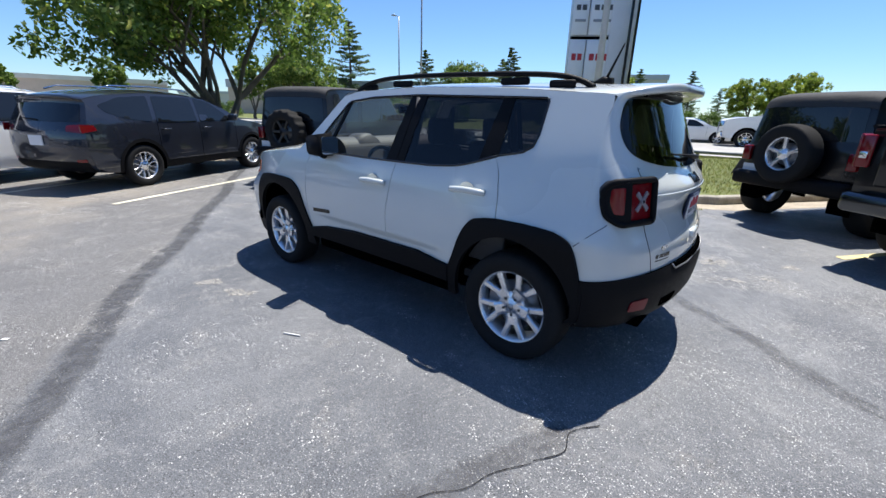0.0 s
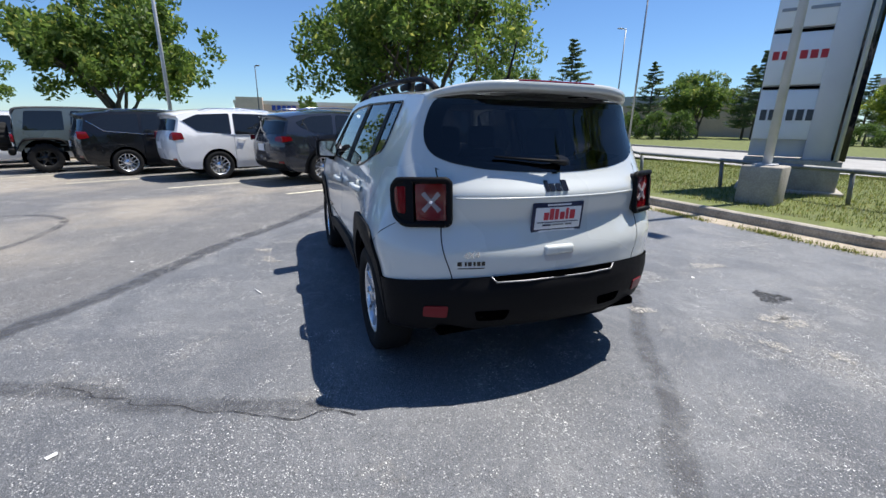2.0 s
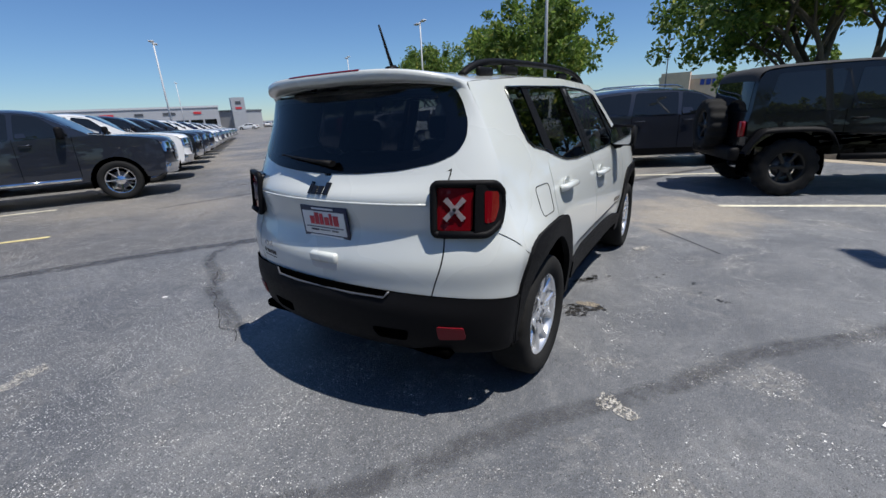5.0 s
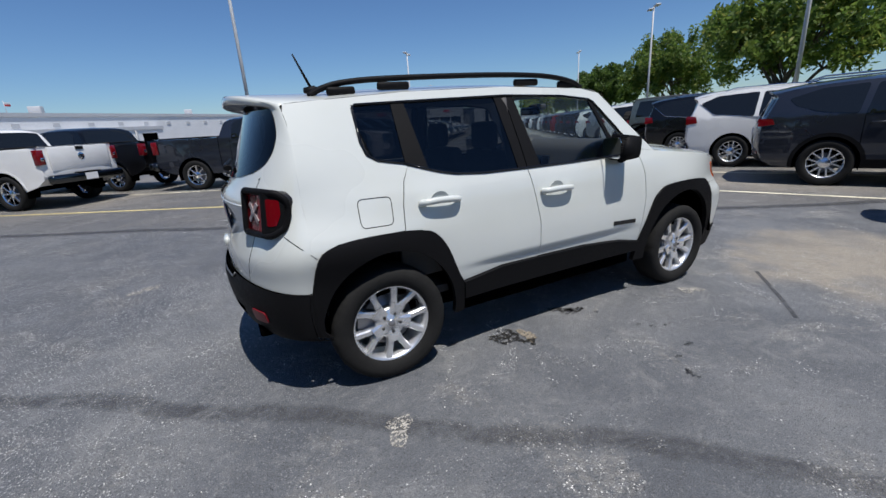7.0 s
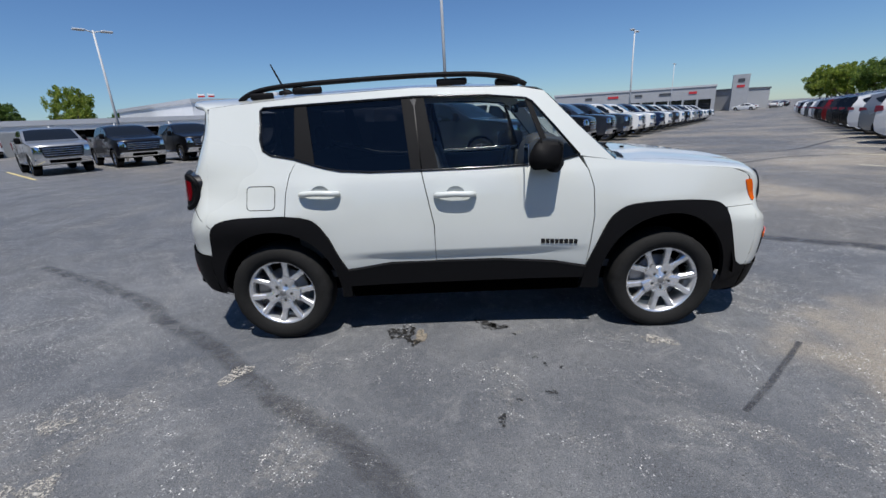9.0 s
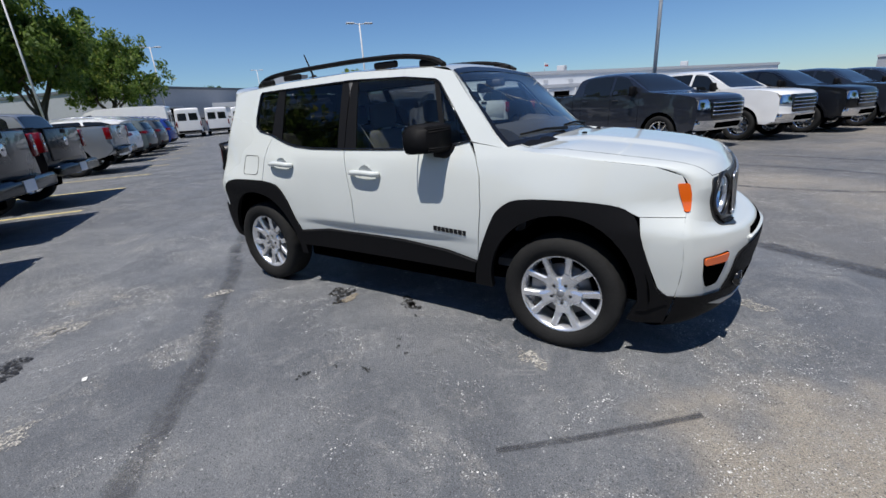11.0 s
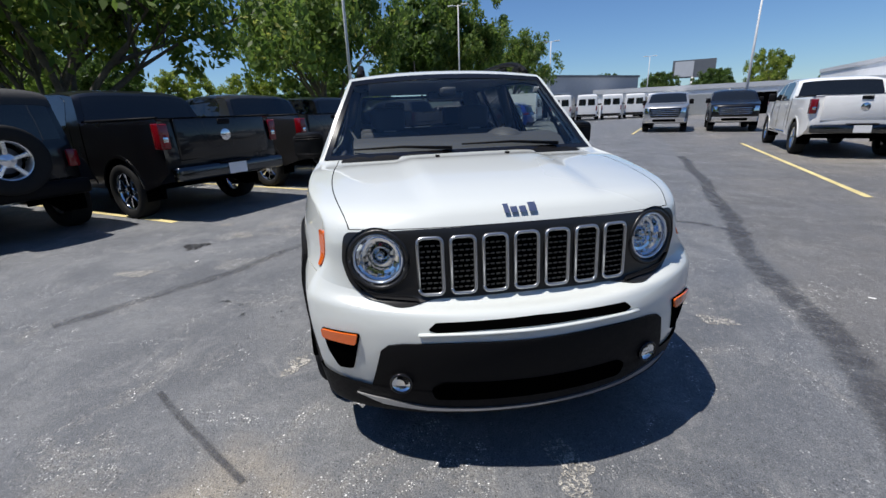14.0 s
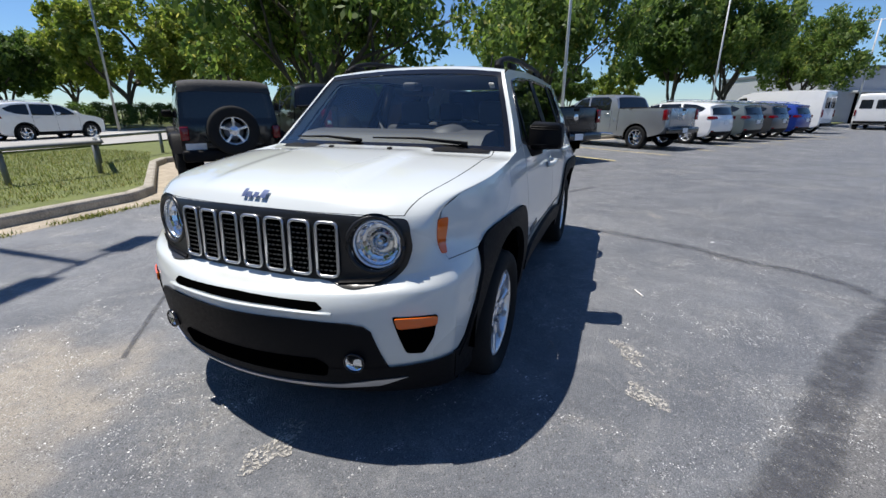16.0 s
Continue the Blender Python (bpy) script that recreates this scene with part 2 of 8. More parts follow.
class Body:
    """A car's skin: a side surface y = half(x, z), and a wrap that runs from the front sill over hood and roof to the rear, between an edge line and a centre line."""

    def __init__(self, half, edge, centre, power, turn=None):
        self.half, self.edge, self.centre, self.power, self.turn = half, edge, centre, power, turn or [1.0] * len(power)

    def side(self, sign):
        def fn(x, z, off):
            e = 0.005
            y = self.half(x, z)
            n = Vector((-(self.half(x + e, z) - self.half(x - e, z)) / (2 * e), 1.0, -(self.half(x, z + e) - self.half(x, z - e)) / (2 * e))).normalized()
            return (x + n.x * off, sign * (y + n.y * off), z + n.z * off)
        return fn

    def wrap_raw(self, s, t):
        i = max(0, min(len(self.edge) - 2, int(math.floor(s))))
        q = s - i
        def mix(a):
            n = len(a)
            p0, p1, p2, p3 = (a[max(0, min(n - 1, i + k))] for k in (-1, 0, 1, 2))
            if isinstance(p1, (int, float)):
                return p1 * (1 - q) + p2 * q
            return [0.5 * (2 * b + (c - o) * q + (2 * o - 5 * b + 4 * c - d) * q * q + (3 * b - o - 3 * c + d) * q ** 3) * 0.75 + 0.25 * (b * (1 - q) + c * q) for o, b, c, d in zip(p0, p1, p2, p3)]
        e, c, p = mix(self.edge), mix(self.centre), mix(self.power)
        k = 1.0 - max(0.0, 1.0 - abs(t) ** p) ** (1.0 / mix(self.turn))
        x, z = c[0] + (e[0] - c[0]) * k, c[1] + (e[1] - c[1]) * k
        return Vector((x, t * self.half(e[0], e[1]), z))

    def wrap(self, s, t, off):
        p = self.wrap_raw(s, t)
        if off:
            d = 0.01
            n = (self.wrap_raw(s, min(1, t + d)) - self.wrap_raw(s, max(-1, t - d))).cross(self.wrap_raw(s + d, t) - self.wrap_raw(s - d, t))
            if n.length > 1e-12:
                p = p + n.normalized() * off
        return tuple(p)

    def wrap_grid(self, s0, s1, t0=-1.0, t1=1.0, ns=6, nt=24, off=0.0):
        """The wrap between two places along it, as a smooth mesh; t0 and t1 may be functions of the place. Steps grow finer towards the corners."""
        b = bmesh.new()
        rows = []
        for i in range(ns + 1):
            m = s0 + (s1 - s0) * i / ns
            a, c = (math.asin(max(-1.0, min(1.0, v(m) if callable(v) else v))) for v in (t0, t1))
            rows.append([b.verts.new(self.wrap(m, math.sin(a + (c - a) * j / nt), off)) for j in range(nt + 1)])
        for r, q in zip(rows, rows[1:]):
            for j in range(nt):
                f = b.faces.new((r[j], q[j], q[j + 1], r[j + 1]))
                f.smooth = True
        bmesh.ops.recalc_face_normals(b, faces=b.faces)
        c = sum((f.calc_center_median() for f in b.faces), Vector()) / len(b.faces)
        f = min(b.faces, key=lambda g: (g.calc_center_median() - c).length)
        if f.normal.dot(f.calc_center_median() - Vector((0, 0, 0.8))) < 0:
            bmesh.ops.reverse_faces(b, faces=b.faces)
        return b

    def end(self, s0, s1, up=True):
        """A map from (y, z) on the front or rear to the skin, between two places along the wrap."""
        n = 60
        ss = [s0 + (s1 - s0) * k / n for k in range(n + 1)]
        ws = [max(0.3, self.half(*self._edge_at(m))) for m in ss]
        cols = {}

        def column(k):
            # heights along the wrap at a fixed sideways place
            if k not in cols:
                y = k * 0.005
                cols[k] = [self.wrap_raw(m, max(-1.0, min(1.0, y / w))).z for m, w in zip(ss, ws)]
            return cols[k]

        def place(k, z):
            c = column(k)
            for i in range(n):
                a, b = c[i], c[i + 1]
                if (a <= z <= b) if up else (a >= z >= b):
                    return ss[i] + (ss[i + 1] - ss[i]) * ((z - a) / (b - a) if abs(b - a) > 1e-9 else 0.5)
            return ss[0] if (z < c[0]) == up else ss[-1]

        def fn(y, z, off):
            k = math.floor(y / 0.005)
            q = y / 0.005 - k
            m = place(k, z) * (1 - q) + place(k + 1, z) * q
            w = max(0.3, self.half(*self._edge_at(m)))
            return self.wrap(m, max(-1.0, min(1.0, y / w)), off)
        return fn

    def _edge_at(self, s):
        i = max(0, min(len(self.edge) - 2, int(math.floor(s))))
        q = s - i
        return [a * (1 - q) + b * q for a, b in zip(self.edge[i], self.edge[i + 1])]


def ramp(table):
    xs, ys = [p[0] for p in table], [p[1] for p in table]
    n = len(xs)
    def f(v):
        if v <= xs[0]:
            return ys[0]
        if v >= xs[-1]:
            return ys[-1]
        i = max(k for k in range(n - 1) if xs[k] <= v)
        h = xs[i + 1] - xs[i]
        t = (v - xs[i]) / h
        m0 = (ys[i + 1] - ys[max(i - 1, 0)]) / (xs[i + 1] - xs[max(i - 1, 0)]) * h
        m1 = (ys[min(i + 2, n - 1)] - ys[i]) / (xs[min(i + 2, n - 1)] - xs[i]) * h
        return (2 * t ** 3 - 3 * t * t + 1) * ys[i] + (t ** 3 - 2 * t * t + t) * m0 + (-2 * t ** 3 + 3 * t * t) * ys[i + 1] + (t ** 3 - t * t) * m1
    return f


def dealer_plate(parent, m, w=0.312, h=0.165):
    """A dealer plate in a navy frame, with bars for its writing; m: its middle, facing +x."""
    fr = part("plate_frame", box(0.012, w, h, (0, 0, 0), 0.004), PLATEBLUE, parent)
    fr.matrix_local = m
    pl = part("plate", box(0.006, w * 0.90, h * 0.70, (0.006, 0, 0)), PLATEWHITE, parent)
    pl.matrix_local = m
    k = 0
    for y0, wy, hz, z0 in ((0.27, 0.10, 0.30, 0.10), (0.165, 0.05, 0.36, 0.13), (0.07, 0.09, 0.24, 0.07), (-0.04, 0.07, 0.34, 0.12), (-0.14, 0.08, 0.36, 0.13), (-0.245, 0.09, 0.24, 0.07)):
        o = part("plate_bar", box(0.003, w * wy, h * hz, (0.0105, w * y0, h * z0)), PLATERED, parent)
        o.matrix_local = m
    for y0, wy, hz, z0, mt in ((0, 0.80, 0.02, -0.13, PLATEBLUE), (0.22, 0.12, 0.05, -0.22, STEEL), (0.0, 0.22, 0.03, -0.22, STEEL), (-0.22, 0.16, 0.05, -0.22, PLATEBLUE), (0, 0.72, 0.07, -0.425, PLATEWHITE), (0, 0.46, 0.05, 0.43, PLATEWHITE)):
        o = part("plate_bar", box(0.003, w * wy, h * hz, (0.0105 if abs(z0) < 0.4 else 0.0075, w * y0, h * z0)), mt, parent)
        o.matrix_local = m
    return fr


def text_mesh(words, size, depth=0.002):
    cu = bpy.data.curves.new("words", 'FONT')
    cu.body, cu.size, cu.extrude, cu.align_x, cu.align_y = words, size, depth, 'CENTER', 'CENTER'
    ob = new("words", cu)
    me = bpy.data.meshes.new_from_object(ob.evaluated_get(bpy.context.evaluated_depsgraph_get()))
    bpy.data.objects.remove(ob)
    return me


# ---- the white compact SUV in the middle ----
WID = ramp([(0.2, 0.83), (0.45, 0.868), (0.6, 0.886), (0.75, 0.888), (0.95, 0.872), (1.06, 0.852), (1.14, 0.822), (1.3, 0.757), (1.55, 0.645), (1.68, 0.585)])


def sub_half(x, z):
    y = WID(z)
    a = max(0.0, x - 1.05) / 0.75
    r = max(0.0, -x - 1.15) / 0.68
    hi = max(0.0, min(1.0, (z - 0.70) / 0.18))
    y -= (0.052 + 0.075 * hi * hi * (3 - 2 * hi)) * a ** 2.5 + (0.018 + 0.042 * math.exp(-((z - 1.07) / 0.11) ** 2)) * r ** 2.6
    y += 0.016 * math.exp(-((x - 1.285) / 0.42) ** 2 - ((z - 0.86) / 0.13) ** 2)
    y += 0.048 * math.exp(-((x + 1.50) / 0.40) ** 2 - ((z - 0.84) / 0.12) ** 2)
    k = max(0.0, min(1.0, (0.618 - z) / 0.055))
    y -= 0.020 * k * k * (3 - 2 * k) * math.exp(-((x + 0.02) / 0.70) ** 6)
    return y


S_EDGE = [(1.66, 0.222), (1.79, 0.240), (1.84, 0.45), (1.85, 0.58), (1.84, 0.70), (1.835, 0.80), (1.835, 0.92), (1.80, 0.99), (1.68, 1.035), (1.42, 1.07), (1.18, 1.10), (0.93, 1.13),
          (0.72, 1.345), (0.52, 1.565), (0.36, 1.60), (-0.3, 1.628), (-1.0, 1.615), (-1.45, 1.59), (-1.66, 1.575), (-1.668, 1.535), (-1.655, 1.42), (-1.665, 1.25),
          (-1.67, 1.10), (-1.67, 0.95), (-1.69, 0.80), (-1.71, 0.64), (-1.72, 0.55), (-1.715, 0.46), (-1.70, 0.38), (-1.62, 0.35)]
S_CEN = [(1.98, 0.252), (2.115, 0.260), (2.165, 0.42), (2.195, 0.60), (2.15, 0.69), (2.04, 0.715), (2.02, 0.93), (1.998, 0.99), (1.92, 1.045), (1.62, 1.095), (1.30, 1.13), (1.07, 1.145),
         (0.78, 1.37), (0.45, 1.605), (0.28, 1.645), (-0.3, 1.675), (-1.0, 1.672), (-1.52, 1.655), (-1.90, 1.645), (-1.79, 1.595), (-1.84, 1.43), (-1.945, 1.19),
         (-2.015, 1.09), (-1.985, 0.96), (-2.04, 0.80), (-2.045, 0.69), (-2.072, 0.61), (-2.055, 0.47), (-2.01, 0.39), (-1.92, 0.36)]
S_POW = [2.0, 2.0, 2.0, 1.6, 1.8, 2.3, 2.5, 2.6, 3.0, 3.4, 3.4, 2.6, 2.2, 2.2, 2.4, 2.4, 2.4, 2.6, 4.0, 2.4, 2.4, 2.3, 2.0, 2.0, 2.1, 2.1, 2.0, 2.0, 2.0, 2.0]
S_TURN = [1.5, 1.5, 1.5, 1.6, 1.6, 1.8, 2.0, 1.8, 1.4, 1.2, 1.1, 1.0, 1.0, 1.0, 1.0, 1.0, 1.0, 1.0, 1.2, 1.6, 1.6, 1.8, 2.0, 2.0, 2.0, 2.0, 2.0, 2.0, 2.0, 1.8]
SUB = Body(sub_half, S_EDGE, S_CEN, S_POW, S_TURN)


def gate_edge(s):
    """How far out the tailgate's cut lines run at a place along the rear."""
    return ramp([(19.0, 0.90), (21.0, 0.81), (22.0, 0.735), (23.0, 0.70), (24.0, 0.675), (25.0, 0.655)])(s)


def spoke_wheel(parent, at, turn=0.0, radius=0.345, rim_r=0.234, width=0.215, style="paired", rim_mat=ALLOY, side=1, tyre_mat=RUBBER, detail=True, knobs=0):
    """A wheel with its outer face towards +y (side 1) or -y: tyre with tread, alloy rim, brake disc."""
    m = pose(*at, 0, 0, turn) @ (Matrix.Identity(4) if side > 0 else pose(0, 0, 0, 0, 0, 180))
    hub = new("wheel")
    hub.empty_display_size = 0.1
    hub.parent, hub.matrix_local = parent, m
    h = width / 2
    R, r = radius, rim_r
    prof = [(r - 0.012, -h * 0.7), (r + 0.004, -h * 0.92), (r + 0.03, -h * 1.0), (R - 0.055, -h * 1.05), (R - 0.022, -h * 0.98), (R - 0.006, -h * 0.82), (R, -h * 0.5), (R, h * 0.5), (R - 0.006, h * 0.82), (R - 0.022, h * 0.98), (R - 0.055, h * 1.05), (r + 0.03, h * 1.0), (r + 0.004, h * 0.92), (r - 0.012, h * 0.7)]
    segs = 128 if detail else (96 if knobs else 32)
    b = lathe(prof, segs)
    n = 3 if knobs else 1
    for v in (b.verts if detail or knobs else []):
        rr = math.hypot(v.co.x, v.co.z)
        if rr > R - 0.024 and abs(v.co.y) > h * 0.3 and not (abs(v.co.y) < h * 0.6 and rr < R - 0.002):
            a = math.atan2(v.co.z, v.co.x) / (2 * math.pi) * segs + (0.5 if v.co.y > 0 else 0.0)
            if int(round(a)) // n % 2:
                d = 0.022 if knobs else 0.003
                v.co.x *= 1 - d / rr
                v.co.z *= 1 - d / rr
    tyre = part("tyre", b, tyre_mat, hub)
    y0 = h * 0.80
    rimb = lathe([(r * 0.985, -h * 0.8), (r * 0.90, -h * 0.6), (r * 0.88, h * 0.45), (r * 0.93, y0 - 0.012), (r * 1.0, y0 + 0.004), (r * 1.015, y0), (r * 1.01, y0 - 0.02)], 64 if detail else 32)
    sp = []
    if style == "paired":
        for k in range(5):
            a = 2 * math.pi * k / 5 + math.pi / 2 + 0.49
            sp.append((a, a, 0.098, 0.12, 0.50))
            for d in (-1, 1):
                sp.append((a + d * 0.14, a + d * 0.315, 0.047, 0.38, 0.965))
    elif style == "five":
        for k in range(5):
            a = 2 * math.pi * k / 5 + math.pi / 2
            sp.append((a, a, 0.055))
    elif style == "six":
        for k in range(6):
            a = 2 * math.pi * k / 6
            sp.append((a, a, 0.06))
    elif style == "vee":
        for k in range(6):
            for d in (-1, 1):
                a = 2 * math.pi * k / 6
                sp.append((a, a + d * 0.3, 0.034))
    else:
        for k in range(8):
            a = 2 * math.pi * k / 8
            sp.append((a, a, 0.042))
    for a0, a1, w, *ends in sp:
        r0, r1 = ends or (0.24, 0.955)
        p0 = Vector((math.cos(a0) * r * r0, 0, math.sin(a0) * r * r0))
        p1 = Vector((math.cos(a1) * r * r1, 0, math.sin(a1) * r * r1))
        d = (p1 - p0).normalized()
        s = d.cross(Vector((0, 1, 0)))
        q = bmesh.new()
        ring = []
        for p, ww, y in ((p0, w * 0.95, y0 - 0.026), ((p0 + p1) / 2, w * 0.78, y0 - 0.016), (p1, w * 0.92, y0 - 0.010)):
            ring.append([q.verts.new(p + s * (ww * c) + Vector((0, y + e, 0))) for c, e in ((-0.5, -0.04), (-0.5, -0.008), (-0.3, 0.0), (0.3, 0.0), (0.5, -0.008), (0.5, -0.04))])
        for u, v in zip(ring, ring[1:]):
            for k in range(6):
                q.faces.new((u[k], u[(k + 1) % 6], v[(k + 1) % 6], v[k]))
        bmesh.ops.recalc_face_normals(q, faces=q.faces)
        merge(rimb, q)
    hub_r = 0.40 if style == "paired" else 0.36
    lathe([(0.0, y0 - 0.012), (r * 0.10, y0 - 0.013), (r * 0.13, y0 - 0.020), (r * (hub_r - 0.06), y0 - 0.024), (r * hub_r, y0 - 0.032), (r * hub_r, y0 - 0.08), (0.0, y0 - 0.08)], 30, bm=rimb)
    bmesh.ops.recalc_face_normals(rimb, faces=rimb.faces)
    rim = part("rim", rimb, rim_mat, hub)
    if detail:
        for k in range(5):
            a = 2 * math.pi * k / 5 + math.pi / 2 + 0.49
            q = lathe([(0.0, y0 - 0.016), (0.009, y0 - 0.016), (0.011, y0 - 0.03), (0.011, y0 - 0.04)], 8)
            bmesh.ops.translate(q, verts=q.verts, vec=(math.cos(a) * r * 0.245, 0, math.sin(a) * r * 0.245))
            part("lug_nut", q, DARKNUT, hub)
        part("hub_cap", lathe([(0.0, y0 - 0.008), (r * 0.085, y0 - 0.008), (r * 0.10, y0 - 0.016)], 24), mat_cap, hub)
    part("brake_disc", lathe([(0.0, 0.0), (r * 0.66, 0.0), (r * 0.66, -0.02), (0.0, -0.02)], 32), STEEL, hub)
    if detail:
        cal = prism(rounded([(-0.06, -0.05), (0.06, -0.05), (0.05, 0.06), (-0.05, 0.06)], 0.02), 0.07)
        bmesh.ops.transform(cal, matrix=Matrix.Translation((r * 0.55, -0.05, 0.03)), verts=cal.verts)
        part("brake_caliper", cal, STEEL, hub)
    return hub


DARKNUT = mat("shaded_steel_nut", (0.05, 0.05, 0.052), rough=0.4, metal=0.7)
mat_cap = mat("hub_cap_grey", (0.4, 0.4, 0.41), rough=0.3, metal=0.8)


def subject():
    car = thing("compact_suv", "white boxy compact SUV with black cladding on the sunlit asphalt", "car")
    L, Rr = SUB.side(1), SUB.side(-1)
    f_arch = [(0.765, 0.46), (0.81, 0.58), (0.885, 0.75), (0.94, 0.815), (1.04, 0.862), (1.30, 0.872), (1.51, 0.855), (1.60, 0.82), (1.645, 0.75), (1.697, 0.58), (1.745, 0.44), (1.80, 0.362)]
    r_arch = [(-1.70, 0.62), (-1.67, 0.77), (-1.63, 0.845), (-1.54, 0.88), (-1.37, 0.89), (-1.07, 0.87), (-0.975, 0.83), (-0.905, 0.73), (-0.85, 0.59), (-0.805, 0.50)]
    clad_top = [(-0.805, 0.50), (-0.71, 0.51), (-0.51, 0.535), (-0.21, 0.535), (0.20, 0.53), (0.56, 0.50), (0.765, 0.46)]
    fd_front = [(0.765, 0.46), (0.785, 0.62), (0.803, 0.80), (0.795, 0.98), (0.765, 1.08), (0.715, 1.155)]
    rd_rear = [(-1.165, 0.885), (-1.15, 1.02), (-1.12, 1.14), (-1.075, 1.215)]
    seam = [(-0.21, 0.535), (-0.21, 0.78), (-0.275, 1.125)]
    belt_f = [(-0.275, 1.125), (0.1, 1.122), (0.39, 1.125), (0.58, 1.14), (0.715, 1.17)]
    belt_r = [(-1.075, 1.222), (-0.97, 1.19), (-0.88, 1.165), (-0.79, 1.145), (-0.6, 1.13), (-0.275, 1.125)]
    g = 0.003

    def sh(pts, dx=0.0, dz=0.0):
        return [(x + dx, z + dz) for x, z in pts]

    top_rail_lo = [(0.715, 1.17), (0.44, 1.505), (0.41, 1.525), (0.16, 1.555), (-0.31, 1.572), (-1.07, 1.56), (-1.315, 1.555)]
    edge_top = [(x, z) for x, z in S_EDGE[11:19]]
    panels = {
        "front_fender": sh(f_arch[:8], g) + [(1.64, 0.8015), (1.834, 0.8015), (1.835, 0.92), (1.80, 0.99), (1.68, 1.035), (1.42, 1.07), (1.18, 1.10), (0.93, 1.13), (0.735, 1.158)] + sh(fd_front[::-1], g)[1:-1],
        "front_door": sh(clad_top[3:], 0, g)[:1] + sh(clad_top[4:], 0, g) + sh(fd_front[1:], -g) + sh(belt_f[::-1], 0, -0.004)[:-1] + sh(seam[::-1], g)[:-1],
        "rear_door": sh(clad_top[:4], 0, g)[:-1] + sh(seam, -g) + sh(belt_r[::-1], 0, -0.004)[1:] + sh(rd_rear[::-1], g)[1:] + [(-1.07 + g, 0.873)] + sh(r_arch[6:-1], g),
        "rear_quarter": [(-1.71, 0.645), (-1.70, 0.64)] + sh(r_arch[1:5], -0.0, g) + [(-1.165 - g, 0.887)] + sh(rd_rear[1:], -g) + [(-1.085, 1.232), (-1.24, 1.262), (-1.295, 1.295), (-1.312, 1.36), (-1.315, 1.555)] + [(-1.45, 1.59), (-1.66, 1.575), (-1.667, 1.535), (-1.659, 1.48), (-1.655, 1.42), (-1.66, 1.33), (-1.665, 1.25), (-1.67, 1.10), (-1.669, 1.02), (-1.67, 0.95), (-1.68, 0.87), (-1.69, 0.80), (-1.70, 0.72)],
        "roof_rail_panel": top_rail_lo + [(-1.45, 1.588)] + [(-1.0, 1.615), (-0.3, 1.628), (0.36, 1.60), (0.52, 1.565), (0.72, 1.345), (0.93, 1.13), (0.74, 1.163)],
    }
    for name, o in panels.items():
        for fn, s in ((L, 1), (Rr, -1)):
            part(name, conform(o, fn, (0.06, 0.018) if "door" in name else 0.05, 0.0, 0.02), WHITE, car)
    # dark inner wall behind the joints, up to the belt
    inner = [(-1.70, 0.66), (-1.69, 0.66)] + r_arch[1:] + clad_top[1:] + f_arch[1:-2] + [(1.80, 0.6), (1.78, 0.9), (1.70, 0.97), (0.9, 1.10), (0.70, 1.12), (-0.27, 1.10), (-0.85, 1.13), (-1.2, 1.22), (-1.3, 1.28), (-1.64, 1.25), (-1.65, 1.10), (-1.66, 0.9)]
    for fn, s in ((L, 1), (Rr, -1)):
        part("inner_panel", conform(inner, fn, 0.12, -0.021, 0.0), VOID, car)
    # cladding: arches, sill, bumper corners
    f_in = [(1.275 + (0.39 if math.cos(a) > 0 else 0.42) * math.cos(a), 0.362 + 0.432 * math.sin(a)) for a in [radians(-8 + 196 * k / 24) for k in range(25)]]
    r_in = [(-1.285 + (0.42 if math.cos(a) > 0 else 0.39) * math.cos(a), 0.362 + 0.432 * math.sin(a)) for a in [radians(-8 + 188 * k / 24) for k in range(25)]]
    pieces = {
        "front_arch_trim": spread(f_arch, 3) + [(1.70, 0.30)] + f_in + [(0.85, 0.30), (0.74, 0.30)],
        "rear_arch_trim": spread(r_arch, 3) + [(-0.80, 0.30), (-0.85, 0.30)] + r_in + [(-1.68, 0.36), (-1.70, 0.45)],
        "sill_trim": clad_top + [(0.745, 0.385), (-0.80, 0.385)],
    }
    for name, o in pieces.items():
        for fn, s in ((L, 1), (Rr, -1)):
            part(name, conform(o, fn, 0.06, 0.016 if "arch" in name else 0.024, 0.035), TRIM, car)
    # sill undersides in near-black, which stands for the shade below the trim
    for s in (1, -1):
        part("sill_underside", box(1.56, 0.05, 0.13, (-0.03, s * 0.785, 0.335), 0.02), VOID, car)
    # wheel wells, near-black: their shade is put into the colour
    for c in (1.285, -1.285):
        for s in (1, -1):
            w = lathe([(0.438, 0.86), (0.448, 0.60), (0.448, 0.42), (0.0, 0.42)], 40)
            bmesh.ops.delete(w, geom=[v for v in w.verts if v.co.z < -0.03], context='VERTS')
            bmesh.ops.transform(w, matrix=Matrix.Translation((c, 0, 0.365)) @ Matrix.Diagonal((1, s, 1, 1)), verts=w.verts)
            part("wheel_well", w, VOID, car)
    # blocks added to fill the bright gap behind the rear tyres with shade black
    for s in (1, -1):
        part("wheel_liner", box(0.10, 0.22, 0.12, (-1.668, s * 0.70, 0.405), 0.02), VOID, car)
    # underbody coloured as dark as the shade it lies in
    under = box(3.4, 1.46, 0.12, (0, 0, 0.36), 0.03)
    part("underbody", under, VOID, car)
    # unseen plates added to keep sunlight from leaking behind the bumpers
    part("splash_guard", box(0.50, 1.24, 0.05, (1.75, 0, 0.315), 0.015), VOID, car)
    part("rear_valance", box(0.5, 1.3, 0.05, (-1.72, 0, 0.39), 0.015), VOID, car)
